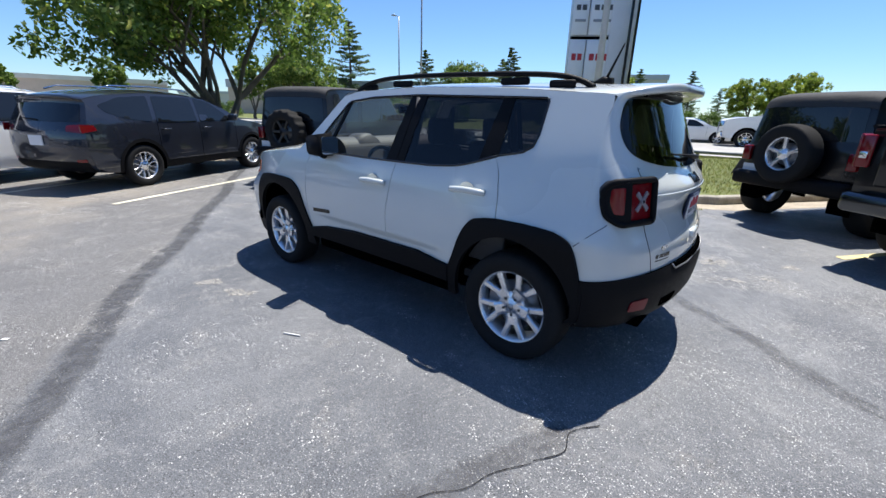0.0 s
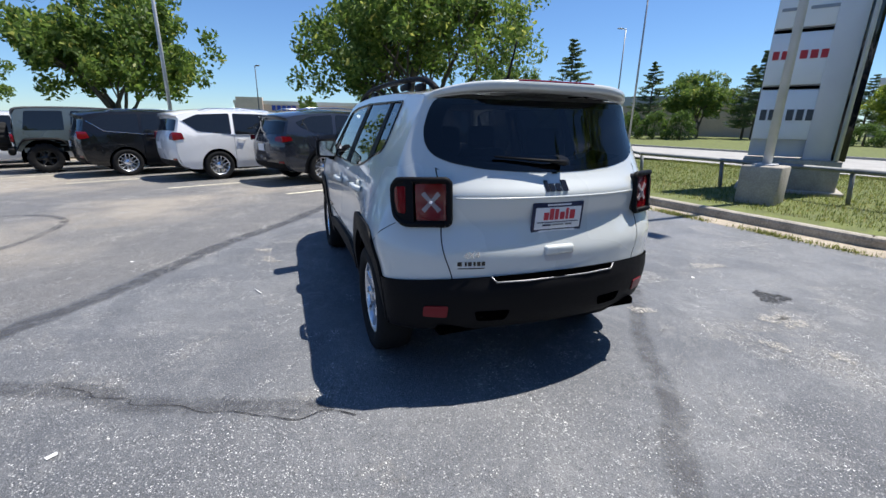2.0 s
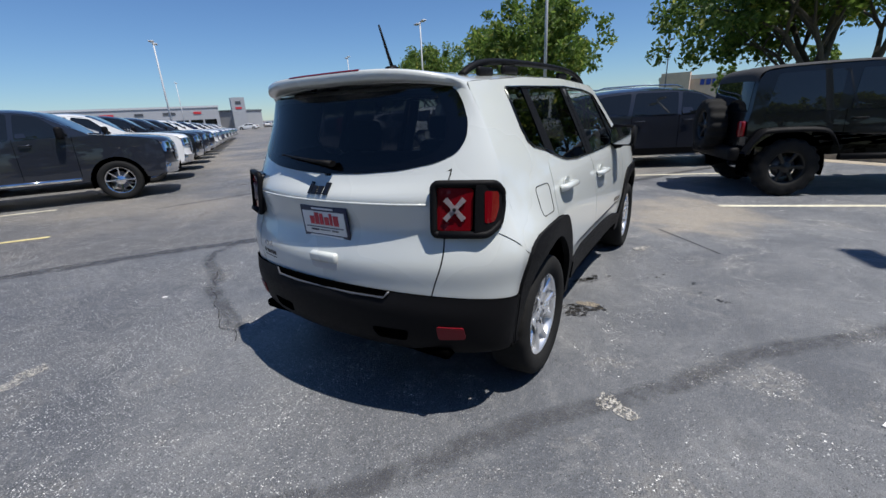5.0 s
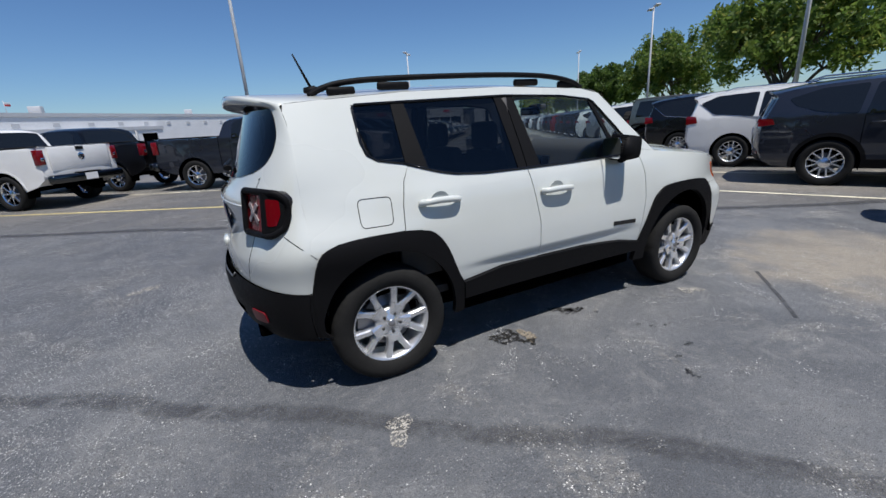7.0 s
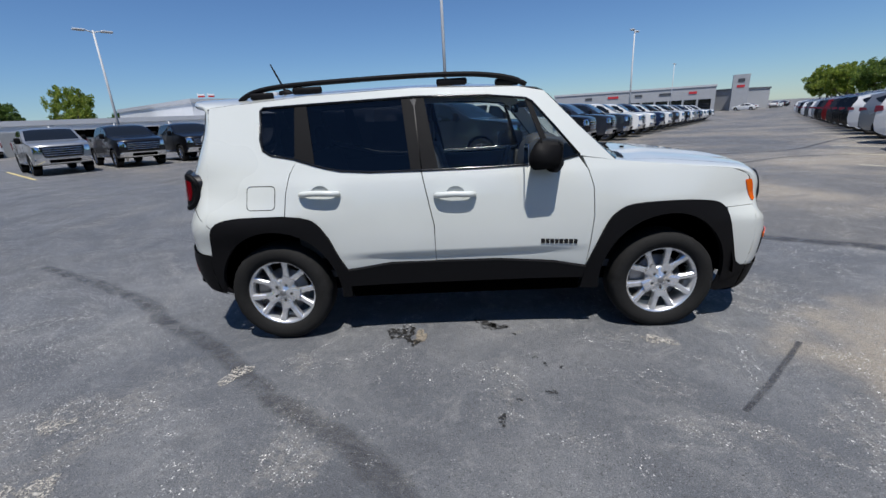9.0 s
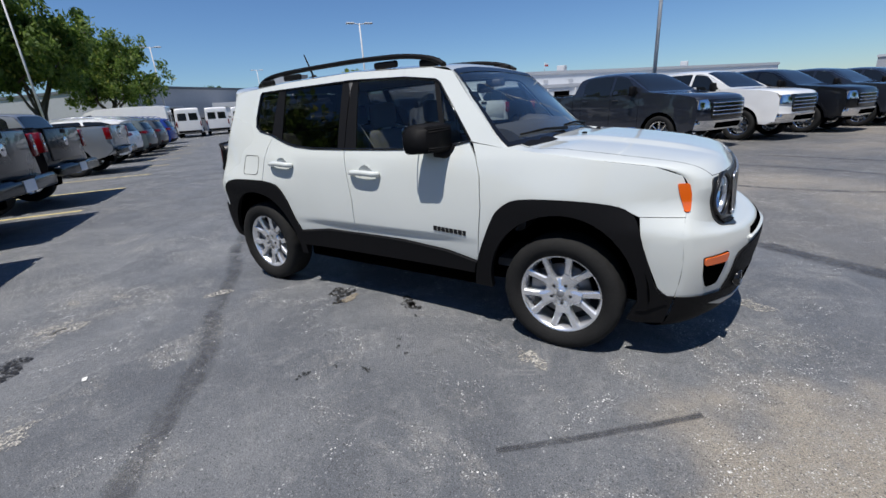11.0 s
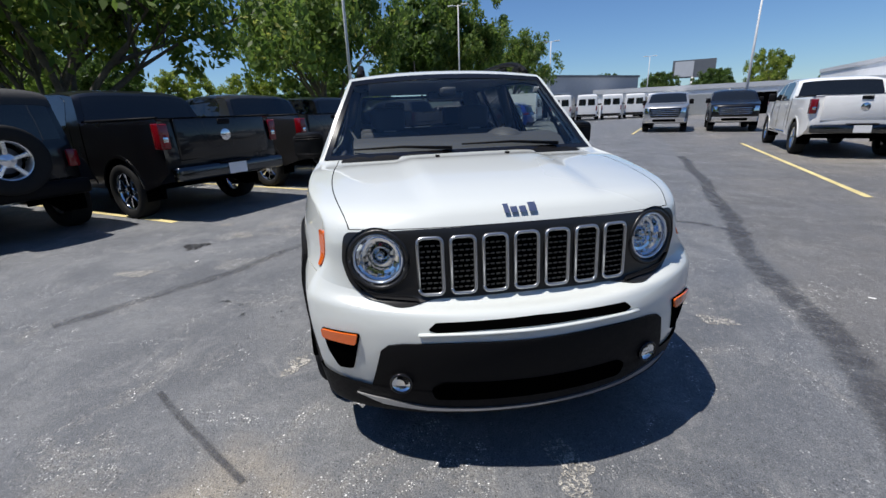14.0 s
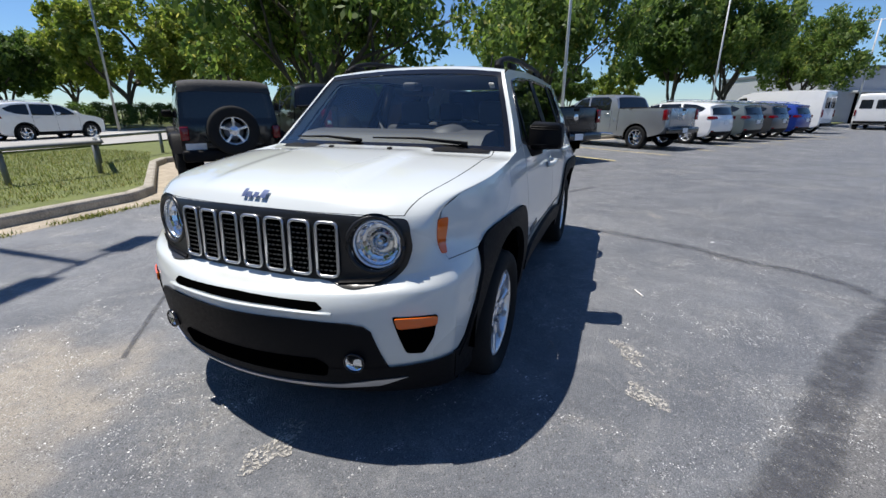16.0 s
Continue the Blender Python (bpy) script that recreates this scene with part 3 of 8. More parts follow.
    # white wrap: bumper, hood, roof, tailgate
    part("front_bumper", SUB.wrap_grid(1.72, 5.03, ns=20, nt=40), WHITE, car)
    part("front_fascia", pierced(SUB.wrap_grid(5.03, 6.74, ns=26, nt=120)), WHITE, car)
    hood = SUB.wrap_grid(6.79, 11.0, -0.86, 0.86, 24, 36)
    for v in hood.verts:
        # raised centre of the hood
        q = max(0.0, min(1.0, (v.co.x - 1.02) / 0.12)) * max(0.0, min(1.0, (1.99 - v.co.x) / 0.25))
        w = 0.36 + 0.06 * (1.9 - v.co.x)
        e = max(0.0, min(1.0, (w - abs(v.co.y)) / 0.06))
        v.co.z += 0.016 * q * (e * e * (3 - 2 * e))
    part("hood", hood, WHITE, car)
    for a, b in ((-1.0, -0.866), (0.866, 1.0)):
        part("fender_top", SUB.wrap_grid(6.74, 11.0, a, b, 24, 8), WHITE, car)
    part("hood_joint", SUB.wrap_grid(6.74, 11.0, -0.87, 0.87, 12, 24, -0.012), VOID, car)
    part("roof", SUB.wrap_grid(13.02, 18.0, ns=26, nt=30), WHITE, car)
    part("spoiler", SUB.wrap_grid(18.0, 19.0, ns=3, nt=30), WHITE, car)
    lip = bmesh.new()
    rows = []
    for k in range(41):
        t = math.sin(math.pi * (k / 40 - 0.5)) * 0.985
        p, f = Vector(SUB.wrap(18.0, t, 0.0)), 1.0 - abs(t) ** 6
        rows.append([lip.verts.new(p + Vector((dx, 0, dz * (0.45 + 0.55 * f)))) for dx, dz in ((0.03, 0.002), (0.0, 0.0), (-0.008, -0.008), (-0.008, -0.036), (0.004, -0.044), (0.10 * f + 0.01, -0.05))])
    for a, b in zip(rows, rows[1:]):
        for k in range(5):
            lip.faces.new((a[k], a[k + 1], b[k + 1], b[k])).smooth = True
    bmesh.ops.recalc_face_normals(lip, faces=lip.faces)
    part("spoiler_lip", lip, WHITE, car)
    part("tailgate", SUB.wrap_grid(21.0, 25.0, lambda m: -gate_edge(m), gate_edge, 26, 44), WHITE, car)
    for sd in (-1, 1):
        g = SUB.wrap_grid(19.0, 25.0, (lambda m: -1.0) if sd < 0 else (lambda m: gate_edge(m) + 0.007), (lambda m: -gate_edge(m) - 0.007) if sd < 0 else (lambda m: 1.0), 40, 20)
        part("rear_corner_panel", g, WHITE, car)
    part("tailgate_joint", SUB.wrap_grid(21.0, 25.2, lambda m: -gate_edge(m) - 0.03, lambda m: gate_edge(m) + 0.03, 12, 24, -0.014), VOID, car)
    part("windscreen", SUB.wrap_grid(11.0, 13.02, -0.965, 0.965, 10, 24, 0.002), CARGLASS, car, "tinted windscreen").visible_shadow = False
    fr = bmesh.new()
    for a, b, c, d in ((11.0, 13.02, -0.965, -0.925), (11.0, 13.02, 0.925, 0.965), (12.84, 13.02, -0.925, 0.925), (11.0, 11.12, -0.925, 0.925)):
        merge(fr, SUB.wrap_grid(a, b, c, d, 10, 10, 0.005))
    part("windscreen_edge", fr, GLOSSBLACK, car)
    for a, b in ((-1.0, -0.965), (0.965, 1.0)):
        part("windscreen_pillar", SUB.wrap_grid(11.0, 13.02, a, b, 10, 3), WHITE, car)
    part("cowl", SUB.wrap_grid(10.82, 11.06, -0.84, 0.84, 3, 24, 0.004), TRIM, car)
    back = SUB.end(19.0, 25.0, up=False)
    pane = [(-0.590, 1.557), (0.590, 1.557), (0.625, 1.50), (0.655, 1.40), (0.660, 1.34), (0.635, 1.285), (0.56, 1.248), (0.40, 1.218), (0.2, 1.203), (0.0, 1.198), (-0.2, 1.203), (-0.40, 1.218), (-0.56, 1.248), (-0.635, 1.285), (-0.660, 1.34), (-0.655, 1.40), (-0.625, 1.50)]
    pane = rounded(pane, 0.04, 3)
    part("rear_window", conform(pane, back, 0.05, 0.004, 0.004), PRIVACY, car, "dark tinted rear window").visible_shadow = False
    for sd in (-1, 1):
        o = [p for p in pane if p[0] * sd >= 0]
        o.sort(key=lambda p: math.atan2(p[0] * sd, p[1] - 1.38))
        o = [(0.0, 1.557)] + o + [(0.0, 1.198)]
        n = [(p[0] * 0.88, 1.38 + (p[1] - 1.38) * 0.84) for p in o][::-1]
        part("tailgate_shoulder", conform([(sd * y, z) for y, z in ((0.02, 1.188), (0.58, 1.195), (0.64, 1.235), (0.655, 1.30), (0.635, 1.31), (0.58, 1.27), (0.40, 1.235), (0.2, 1.215), (0.02, 1.21))], back, 0.05, 0.0, 0.01), WHITE, car)
        part("rear_window_edge", conform(o + n, back, 0.05, 0.0025, 0.003), GLOSSBLACK, car)
    # bumpers, black
    part("rear_bumper", SUB.wrap_grid(25.0, 29.0, ns=20, nt=44, off=0.012), TRIM, car)
    for fn, s in ((L, 1), (Rr, -1)):
        part("rear_bumper_corner", conform([(-1.711, 0.638), (-1.66, 0.632), (-1.66, 0.40), (-1.62, 0.352), (-1.70, 0.382), (-1.715, 0.46), (-1.72, 0.55)], fn, 0.05, 0.012, 0.02), TRIM, car)
        part("front_bumper_side", conform([(1.645, 0.7985), (1.834, 0.7985), (1.84, 0.70), (1.85, 0.58), (1.84, 0.45), (1.8265, 0.395), (1.80, 0.392), (1.752, 0.44), (1.700, 0.58), (1.66, 0.70)], fn, 0.05, 0.0, 0.02), WHITE, car)
        part("front_bumper_lower_side", conform([(1.74, 0.44), (1.80, 0.398), (1.828, 0.400), (1.79, 0.240), (1.66, 0.222), (1.62, 0.235), (1.66, 0.33)], fn, 0.05, 0.010, 0.02), TRIM, car)
    part("chin", SUB.wrap_grid(0.0, 1.78, ns=10, nt=40, off=0.010), TRIM, car)

    subject_glass(car, L, Rr)
    subject_rear(car, L, Rr)
    subject_front(car, L, Rr)
    subject_inside(car)
    for x, y, sd in ((1.272, 0.775, 1), (-1.285, 0.78, 1), (1.272, -0.775, -1), (-1.285, -0.78, -1)):
        spoke_wheel(car, (x, y, 0.343 if x < 0 else 0.326), 0, radius=0.343 if x < 0 else 0.336, side=sd)
    car.matrix_world = pose(0, 0.004, 0, 0, 0, 0.55)
    return car


def side_line(fn, pts, r, mt, name, parent, off=0.004, sides=6):
    return part(name, tube([fn(x, z, off) for x, z in pts], r, sides), mt, parent)


def subject_glass(car, L, Rr):
    panes = (("front_door_window", [(-0.17, 1.127), (0.1, 1.124), (0.39, 1.127), (0.535, 1.14), (0.405, 1.515), (0.16, 1.553), (-0.25, 1.57)], FRONTGLASS),
             ("corner_window", [(0.56, 1.143), (0.70, 1.17), (0.45, 1.49), (0.43, 1.50)], FRONTGLASS),
             ("rear_door_window", [(-0.955, 1.19), (-0.88, 1.168), (-0.79, 1.148), (-0.6, 1.133), (-0.34, 1.128), (-0.39, 1.568), (-1.01, 1.56)], PRIVACY),
             ("quarter_window", [(-1.08, 1.232), (-1.24, 1.264), (-1.293, 1.297), (-1.308, 1.36), (-1.312, 1.552), (-1.085, 1.556)], PRIVACY))
    pillars = (("door_pillar_trim", [(-0.34, 1.125), (-0.275, 1.122), (-0.315, 1.57), (-0.39, 1.568)]), ("door_pillar_trim", [(-0.268, 1.122), (-0.165, 1.122), (-0.245, 1.569), (-0.308, 1.571)]),
               ("rear_pillar_trim", [(-1.085, 1.23), (-0.955, 1.188), (-1.01, 1.56), (-1.088, 1.558)]), ("mirror_pillar", [(0.53, 1.135), (0.565, 1.142), (0.435, 1.505), (0.40, 1.517)]))
    for fn, s in ((L, 1), (Rr, -1)):
        for n, o, m in panes:
            part(n, conform(o, fn, 0.12, -0.004, 0.0), m, car, "dark tinted side window" if m is PRIVACY else "side window").visible_shadow = False
        for n, o in pillars:
            part(n, conform(o, fn, 0.1, 0.0, 0.012), TRIM, car)
        side_line(fn, [(-1.08, 1.229), (-0.97, 1.192), (-0.88, 1.166), (-0.79, 1.147), (-0.6, 1.131), (-0.275, 1.126), (0.1, 1.124), (0.39, 1.127), (0.58, 1.142), (0.715, 1.170)], 0.008, GLOSSBLACK, "belt_strip", car, 0.002)
        side_line(fn, [(0.715, 1.170), (0.57, 1.35), (0.44, 1.505), (0.405, 1.525), (0.16, 1.556), (-0.31, 1.573), (-1.07, 1.561), (-1.295, 1.556), (-1.312, 1.54), (-1.311, 1.36), (-1.293, 1.295), (-1.24, 1.262), (-1.08, 1.230)], 0.008, GLOSSBLACK, "window_seal", car, 0.001)
        # door handles and their cups
        for x0, z0 in ((-0.07, 0.968), (-0.93, 1.010)):
            c = Vector(fn(x0, z0, 0.0))
            h = tube(spread([fn(x0 - 0.118, z0 + 0.002, 0.004), fn(x0 - 0.095, z0 + 0.004, 0.034), fn(x0, z0 + 0.006, 0.044), fn(x0 + 0.095, z0, 0.036), fn(x0 + 0.12, z0 - 0.002, 0.004)], 4), 0.019, 10)
            part("door_handle", h, WHITE, car)
            cup = lathe([(0.0, 0.0), (0.058, 0.002), (0.062, 0.006), (0.060, 0.0)], 24)
            bmesh.ops.transform(cup, matrix=Matrix.Translation(fn(x0 + 0.005, z0 + 0.005, -0.001)) @ Matrix.Diagonal((1, s, 0.86, 1)), verts=cup.verts)
            part("handle_cup", cup, WHITE, car)
        # mirror
        mi = thing_part("door_mirror", car)
        o = rounded([(0.40, 1.105), (0.575, 1.115), (0.585, 1.265), (0.43, 1.285), (0.385, 1.2)], 0.035)
        b = prism(o, 0.185, None, 0.012)
        for v in b.verts:
            q = (v.co.y - 0.0) / 0.185
            v.co.x += 0.03 * (1 - q) - 0.02 * q
            v.co.z += (v.co.z - 1.19) * (-0.10 * (q - 0.3))
        for f in b.faces:
            f.smooth = True
        bmesh.ops.transform(b, matrix=Matrix.Translation((0, s * 0.828, 0)) @ Matrix.Diagonal((1, s, 1, 1)), verts=b.verts)
        bmesh.ops.recalc_face_normals(b, faces=b.faces)
        part("mirror_housing", b, TRIM, mi)
        part("mirror_foot", tube([(0.60, s * 0.79, 1.13), (0.56, s * 0.84, 1.10), (0.52, s * 0.89, 1.115)], [0.04, 0.032, 0.03], 10), TRIM, mi)
        g = prism(rounded([(0.0, 1.125), (0.15, 1.13), (0.15, 1.262), (0.0, 1.262)], 0.03), 0.004)
        bmesh.ops.transform(g, matrix=pose(0.372, s * 0.845 if s > 0 else -0.995, 0, 0, 0, 90), verts=g.verts)
        part("mirror_glass", g, CHROME, mi)
        # roof rail
        y = 0.555
        pts = [(-1.50, 0.505, 1.615), (-1.42, 0.515, 1.655), (-1.28, 0.525, 1.683), (-1.0, 0.54, 1.697), (-0.4, 0.55, 1.705), (0.0, 0.553, 1.698), (0.2, 0.555, 1.68), (0.34, 0.56, 1.65), (0.42, 0.565, 1.61)]
        part("roof_rail", tube([(a, s * c, d) for a, c, d in spread(pts, 4)], 0.021, 10, flat=0.8), TRIM, car)
        for a in (-1.33, -1.02, -0.06, 0.30):
            zf = 1.655 if -1.1 < a < 0.1 else 1.635
            q = box(0.20 if -1.1 < a < 0.1 else 0.16, 0.03, 0.045, (a, s * 0.545, zf), 0.014)
            part("rail_foot", q, TRIM, car)
        # writing on the door, as bars
        x = 0.47
        for w in (0.026, 0.022, 0.026, 0.022, 0.026, 0.026, 0.026, 0.022):
            o = [(x, 0.632), (x + w, 0.632), (x + w, 0.662), (x, 0.662)]
            o = [(a, z - (a - 0.47) * 0.06) for a, z in o]
            part("badge_bar", conform(o, fn, 0.2, 0.004, 0.004), GLOSSBLACK, car)
            x += w + 0.005
    # fuel door on one flank
    o = rounded([(-1.405, 0.935), (-1.225, 0.93), (-1.215, 1.075), (-1.40, 1.08)], 0.03)
    part("fuel_door_joint", tube([Rr(x, z, 0.0005) for x, z in o + o[:1]], 0.0022, 5), VOID, car)


def thing_part(name, parent):
    e = new(name)
    e.empty_display_size = 0.1
    e.parent = parent
    return e


# the tail lamp's face in plan, from its inner edge round the corner to the flank
LAMP_PLAN = spread([(-1.921, 0.566, 0), (-1.897, 0.64, 0), (-1.866, 0.72, 0), (-1.841, 0.766, 0), (-1.810, 0.795, 0), (-1.772, 0.813, 0), (-1.732, 0.820, 0)], 8)


def lamp_face(s):
    """A map from (run along the lamp's face, height) to the lamp on one side of the car."""
    run = [0.0]
    for a, b in zip(LAMP_PLAN, LAMP_PLAN[1:]):
        run.append(run[-1] + math.dist(a, b))

    def fn(w, z, off):
        k = max(0, min(len(run) - 2, sum(r <= w for r in run) - 1))
        q = (w - run[k]) / (run[k + 1] - run[k])
        a, b = LAMP_PLAN[k], LAMP_PLAN[k + 1]
        dx, dy = b[0] - a[0], b[1] - a[1]
        ln = math.hypot(dx, dy)
        lean = 0.11 * (z - 1.063)
        return (a[0] + dx * q - dy / ln * off + lean, s * (a[1] + dy * q + dx / ln * off), z)
    return fn, run[-1]


def subject_rear(car, L, Rr):
    back = SUB.end(19.0, 25.0, up=False)
    low = SUB.end(24.5, 28.0, up=False)
    REFLECTOR = mat("dark_red_reflector", (0.17, 0.005, 0.012), rough=0.35, spec=0.3)
    frosted = mat("frosted_lens", (0.29, 0.25, 0.26), rough=0.3, coat=0.5)
    for s in (1, -1):
        lamp = thing_part("tail_lamp", car)
        face, W = lamp_face(s)

        def lay(o, off, rim, mt, name, lab="", step=(0.012, 0.03)):
            return part(name, conform(o, face, step, off, rim), mt, lamp, lab)
        rim_line = rounded([(0.020, 0.955), (0.016, 1.156), (0.030, 1.170), (W - 0.062, 1.164), (W - 0.012, 1.122), (W - 0.008, 1.06), (W - 0.024, 0.99), (W - 0.09, 0.952)], 0.022, 5)
        path = [face(w, z, 0.004) for w, z in rim_line]
        part("lamp_frame", tube(path + path[:1], 0.0165, 10), TRIM, lamp, "thick black lamp frame")
        wall = bmesh.new()
        ra, rb = [wall.verts.new(p) for p in path], [wall.verts.new((p[0] + 0.10, p[1] - s * 0.07, p[2])) for p in path]
        for k in range(len(ra)):
            wall.faces.new((ra[k], ra[(k + 1) % len(ra)], rb[(k + 1) % len(ra)], rb[k])).smooth = True
        part("lamp_housing", wall, GLOSSMASK, lamp, "black lamp housing")
        lay(rim_line, -0.009, 0.0, VOID, "lamp_back")
        lay(rounded([(0.195, 0.960), (0.195, 1.164), (W - 0.058, 1.156), (W - 0.018, 1.125), (W - 0.014, 1.06), (W - 0.03, 0.992), (W - 0.092, 0.962)], 0.014), 0.010, 0.020, TRIM, "side_cover", "black lamp cover round the side lens")
        lay(rounded([(0.030, 0.972), (0.028, 1.152), (0.186, 1.150), (0.186, 0.970)], 0.016), -0.004, 0.005, REDLENS, "red_lens", "red lens with a pale cross")
        lay(rounded([(0.234, 1.002), (0.230, 1.138), (W - 0.048, 1.128), (W - 0.042, 1.06), (W - 0.062, 1.004)], 0.012), 0.0125, 0.006, REDLENS, "side_lens", "red side lens")
        for d in (1, -1):
            o = [(0.108 + 0.040 * k + e, 1.062 + d * 0.044 * k + d * f) for k, e, f in ((-1, -0.009, 0.008), (-1, 0.008, -0.008), (-0.3, 0.007, -0.006), (0.3, 0.011, -0.003), (1, 0.009, -0.008), (1, -0.008, 0.008), (0.3, -0.007, 0.006), (-0.3, -0.011, 0.003))]
            lay(o, 0.003 + 0.001 * d, 0.006, frosted, "lamp_cross", "pale frosted cross bar")
        lay(rounded([(0.092, 1.046), (0.124, 1.046), (0.124, 1.078), (0.092, 1.078)], 0.012), 0.007, 0.008, frosted, "lamp_centre")
        lay(rounded([(0.100, 1.054), (0.116, 1.054), (0.116, 1.070), (0.100, 1.070)], 0.008), 0.009, 0.003, CHROME, "lamp_bulb")
        part("bumper_reflector", conform(rounded([(s * 0.60, 0.540), (s * 0.712, 0.535), (s * 0.714, 0.475), (s * 0.602, 0.472)], 0.014), low, 0.03, 0.018, 0.01), REFLECTOR, car, "red bumper reflector")
        # flat near-black sheet, painted shade in place of a bumper pocket
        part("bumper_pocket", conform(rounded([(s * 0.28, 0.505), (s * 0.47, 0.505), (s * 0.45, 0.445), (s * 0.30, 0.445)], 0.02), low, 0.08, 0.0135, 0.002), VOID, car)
        fn = L if s > 0 else Rr
        seam = []
        for k in range(15):
            q = k / 14
            x, z = -1.655 - 0.125 * q, 0.828 + 0.118 * q
            edge = -1.67 - 0.02 * (0.95 - z) / 0.15
            if abs(x - edge) < 0.03:
                continue
            if x > edge:
                seam.append(fn(x, z, 0.001))
                continue
            lo, hi = 0.70, 0.90
            for _ in range(18):
                mid = (lo + hi) / 2
                lo, hi = (mid, hi) if back(mid, z, 0.0)[0] < x else (lo, mid)
            seam.append(back(s * lo, z, 0.001))
        part("corner_joint", tube(seam, 0.0017, 5), VOID, car)
    part("brake_lamp", SUB.wrap_grid(17.93, 18.28, -0.36, 0.36, 3, 20, 0.004), REDLENS, car, "red high brake lamp")
    pm = Matrix.Translation((back(0, 0.969, 0.014)[0], -0.0, 0.969)) @ pose(0, 0, 0, 0, 0, 180) @ pose(0, 0, 0, 0, 4, 0)
    dealer_plate(car, pm)
    # pressed crease above the plate and the recess round it
    part("plate_lip", tube([back(y, 1.080, -0.003) for y in [-0.55 + 0.055 * k for k in range(21)]], 0.008, 8, flat=0.8), WHITE, car)
    # badges as plain bars
    for k, (y, w, h) in enumerate(((0.075, 0.02, 0.05), (0.045, 0.028, 0.034), (0.008, 0.028, 0.034), (-0.032, 0.03, 0.05))):
        part("badge_bar", conform([(y - w / 2, 1.108), (y + w / 2, 1.108), (y + w / 2, 1.108 + h), (y - w / 2, 1.108 + h)], back, 0.1, 0.008, 0.008), GLOSSBLACK, car)
    me = text_mesh("4X4", 0.05)
    t = part("drive_badge", me, CHROME, car)
    t.matrix_local = Matrix.Translation(back(0.487, 0.800, 0.005)) @ pose(0, 0, 0, 90, 0, -90) @ pose(0, 0, 0, 0, -8, 0)
    for y, w in ((0.545, 0.022), (0.515, 0.01), (0.495, 0.018), (0.472, 0.012), (0.45, 0.018), (0.427, 0.018)):
        part("badge_bar", conform([(y - w / 2, 0.745), (y + w / 2, 0.745), (y + w / 2, 0.767), (y - w / 2, 0.767)], back, 0.1, 0.002, 0.002), GLOSSBLACK, car)
    part("badge_bar", conform([(0.42, 0.729), (0.555, 0.729), (0.555, 0.734), (0.42, 0.734)], back, 0.1, 0.002, 0.002), GLOSSBLACK, car)
    part("tailgate_handle", box(0.045, 0.18, 0.05, (back(0, 0.805, 0.0)[0] + 0.005, 0.0, 0.805), 0.014), WHITE, car)
    # flat sheet greyer than the body: the pocket's shade is put into its colour
    part("handle_pocket", conform(rounded([(-0.085, 0.745), (0.085, 0.745), (0.095, 0.815), (-0.095, 0.815)], 0.02), back, 0.08, 0.002, 0.002), mat("pocket_grey_shade", (0.5, 0.5, 0.5), rough=0.3), car)
    part("loading_lip", conform([(-0.355, 0.655), (0.355, 0.655), (0.38, 0.688), (-0.38, 0.688)], SUB.end(24.0, 26.0, up=False), 0.08, 0.016, 0.01), VOID, car)
    part("lip_strip", tube([SUB.end(24.0, 26.5, up=False)(y, z, 0.018) for y, z in ((-0.385, 0.686), (-0.36, 0.653), (-0.18, 0.652), (0.18, 0.652), (0.36, 0.653), (0.385, 0.686))], 0.005, 6), STEEL, car)
    # wiper
    part("rear_wiper", tube([back(-0.05, 1.235, 0.03), back(0.05, 1.240, 0.045), back(0.34, 1.268, 0.03)], [0.026, 0.014, 0.007], 8, flat=0.6), TRIM, car)
    an = thing_part("antenna", car)
    part("antenna_base", tube([(-1.30, 0, 1.66), (-1.36, 0, 1.68), (-1.42, 0, 1.68)], [0.02, 0.032, 0.02], 10, flat=1.1), TRIM, an)
    part("antenna_mast", tube([(-1.37, 0, 1.69), (-1.46, 0, 1.90)], [0.010, 0.005], 8), TRIM, an)


def pierced(m):
    """Takes the two round headlamp holes out of a mesh."""
    b = bmesh.new() if isinstance(m, bpy.types.Mesh) else m
    if isinstance(m, bpy.types.Mesh):
        b.from_mesh(m)
    out = [f for f in b.faces if (abs(f.calc_center_median().y) - 0.538) ** 2 + (f.calc_center_median().z - 0.868) ** 2 < 0.100 ** 2]
    bmesh.ops.delete(b, geom=out, context='FACES')
    return b


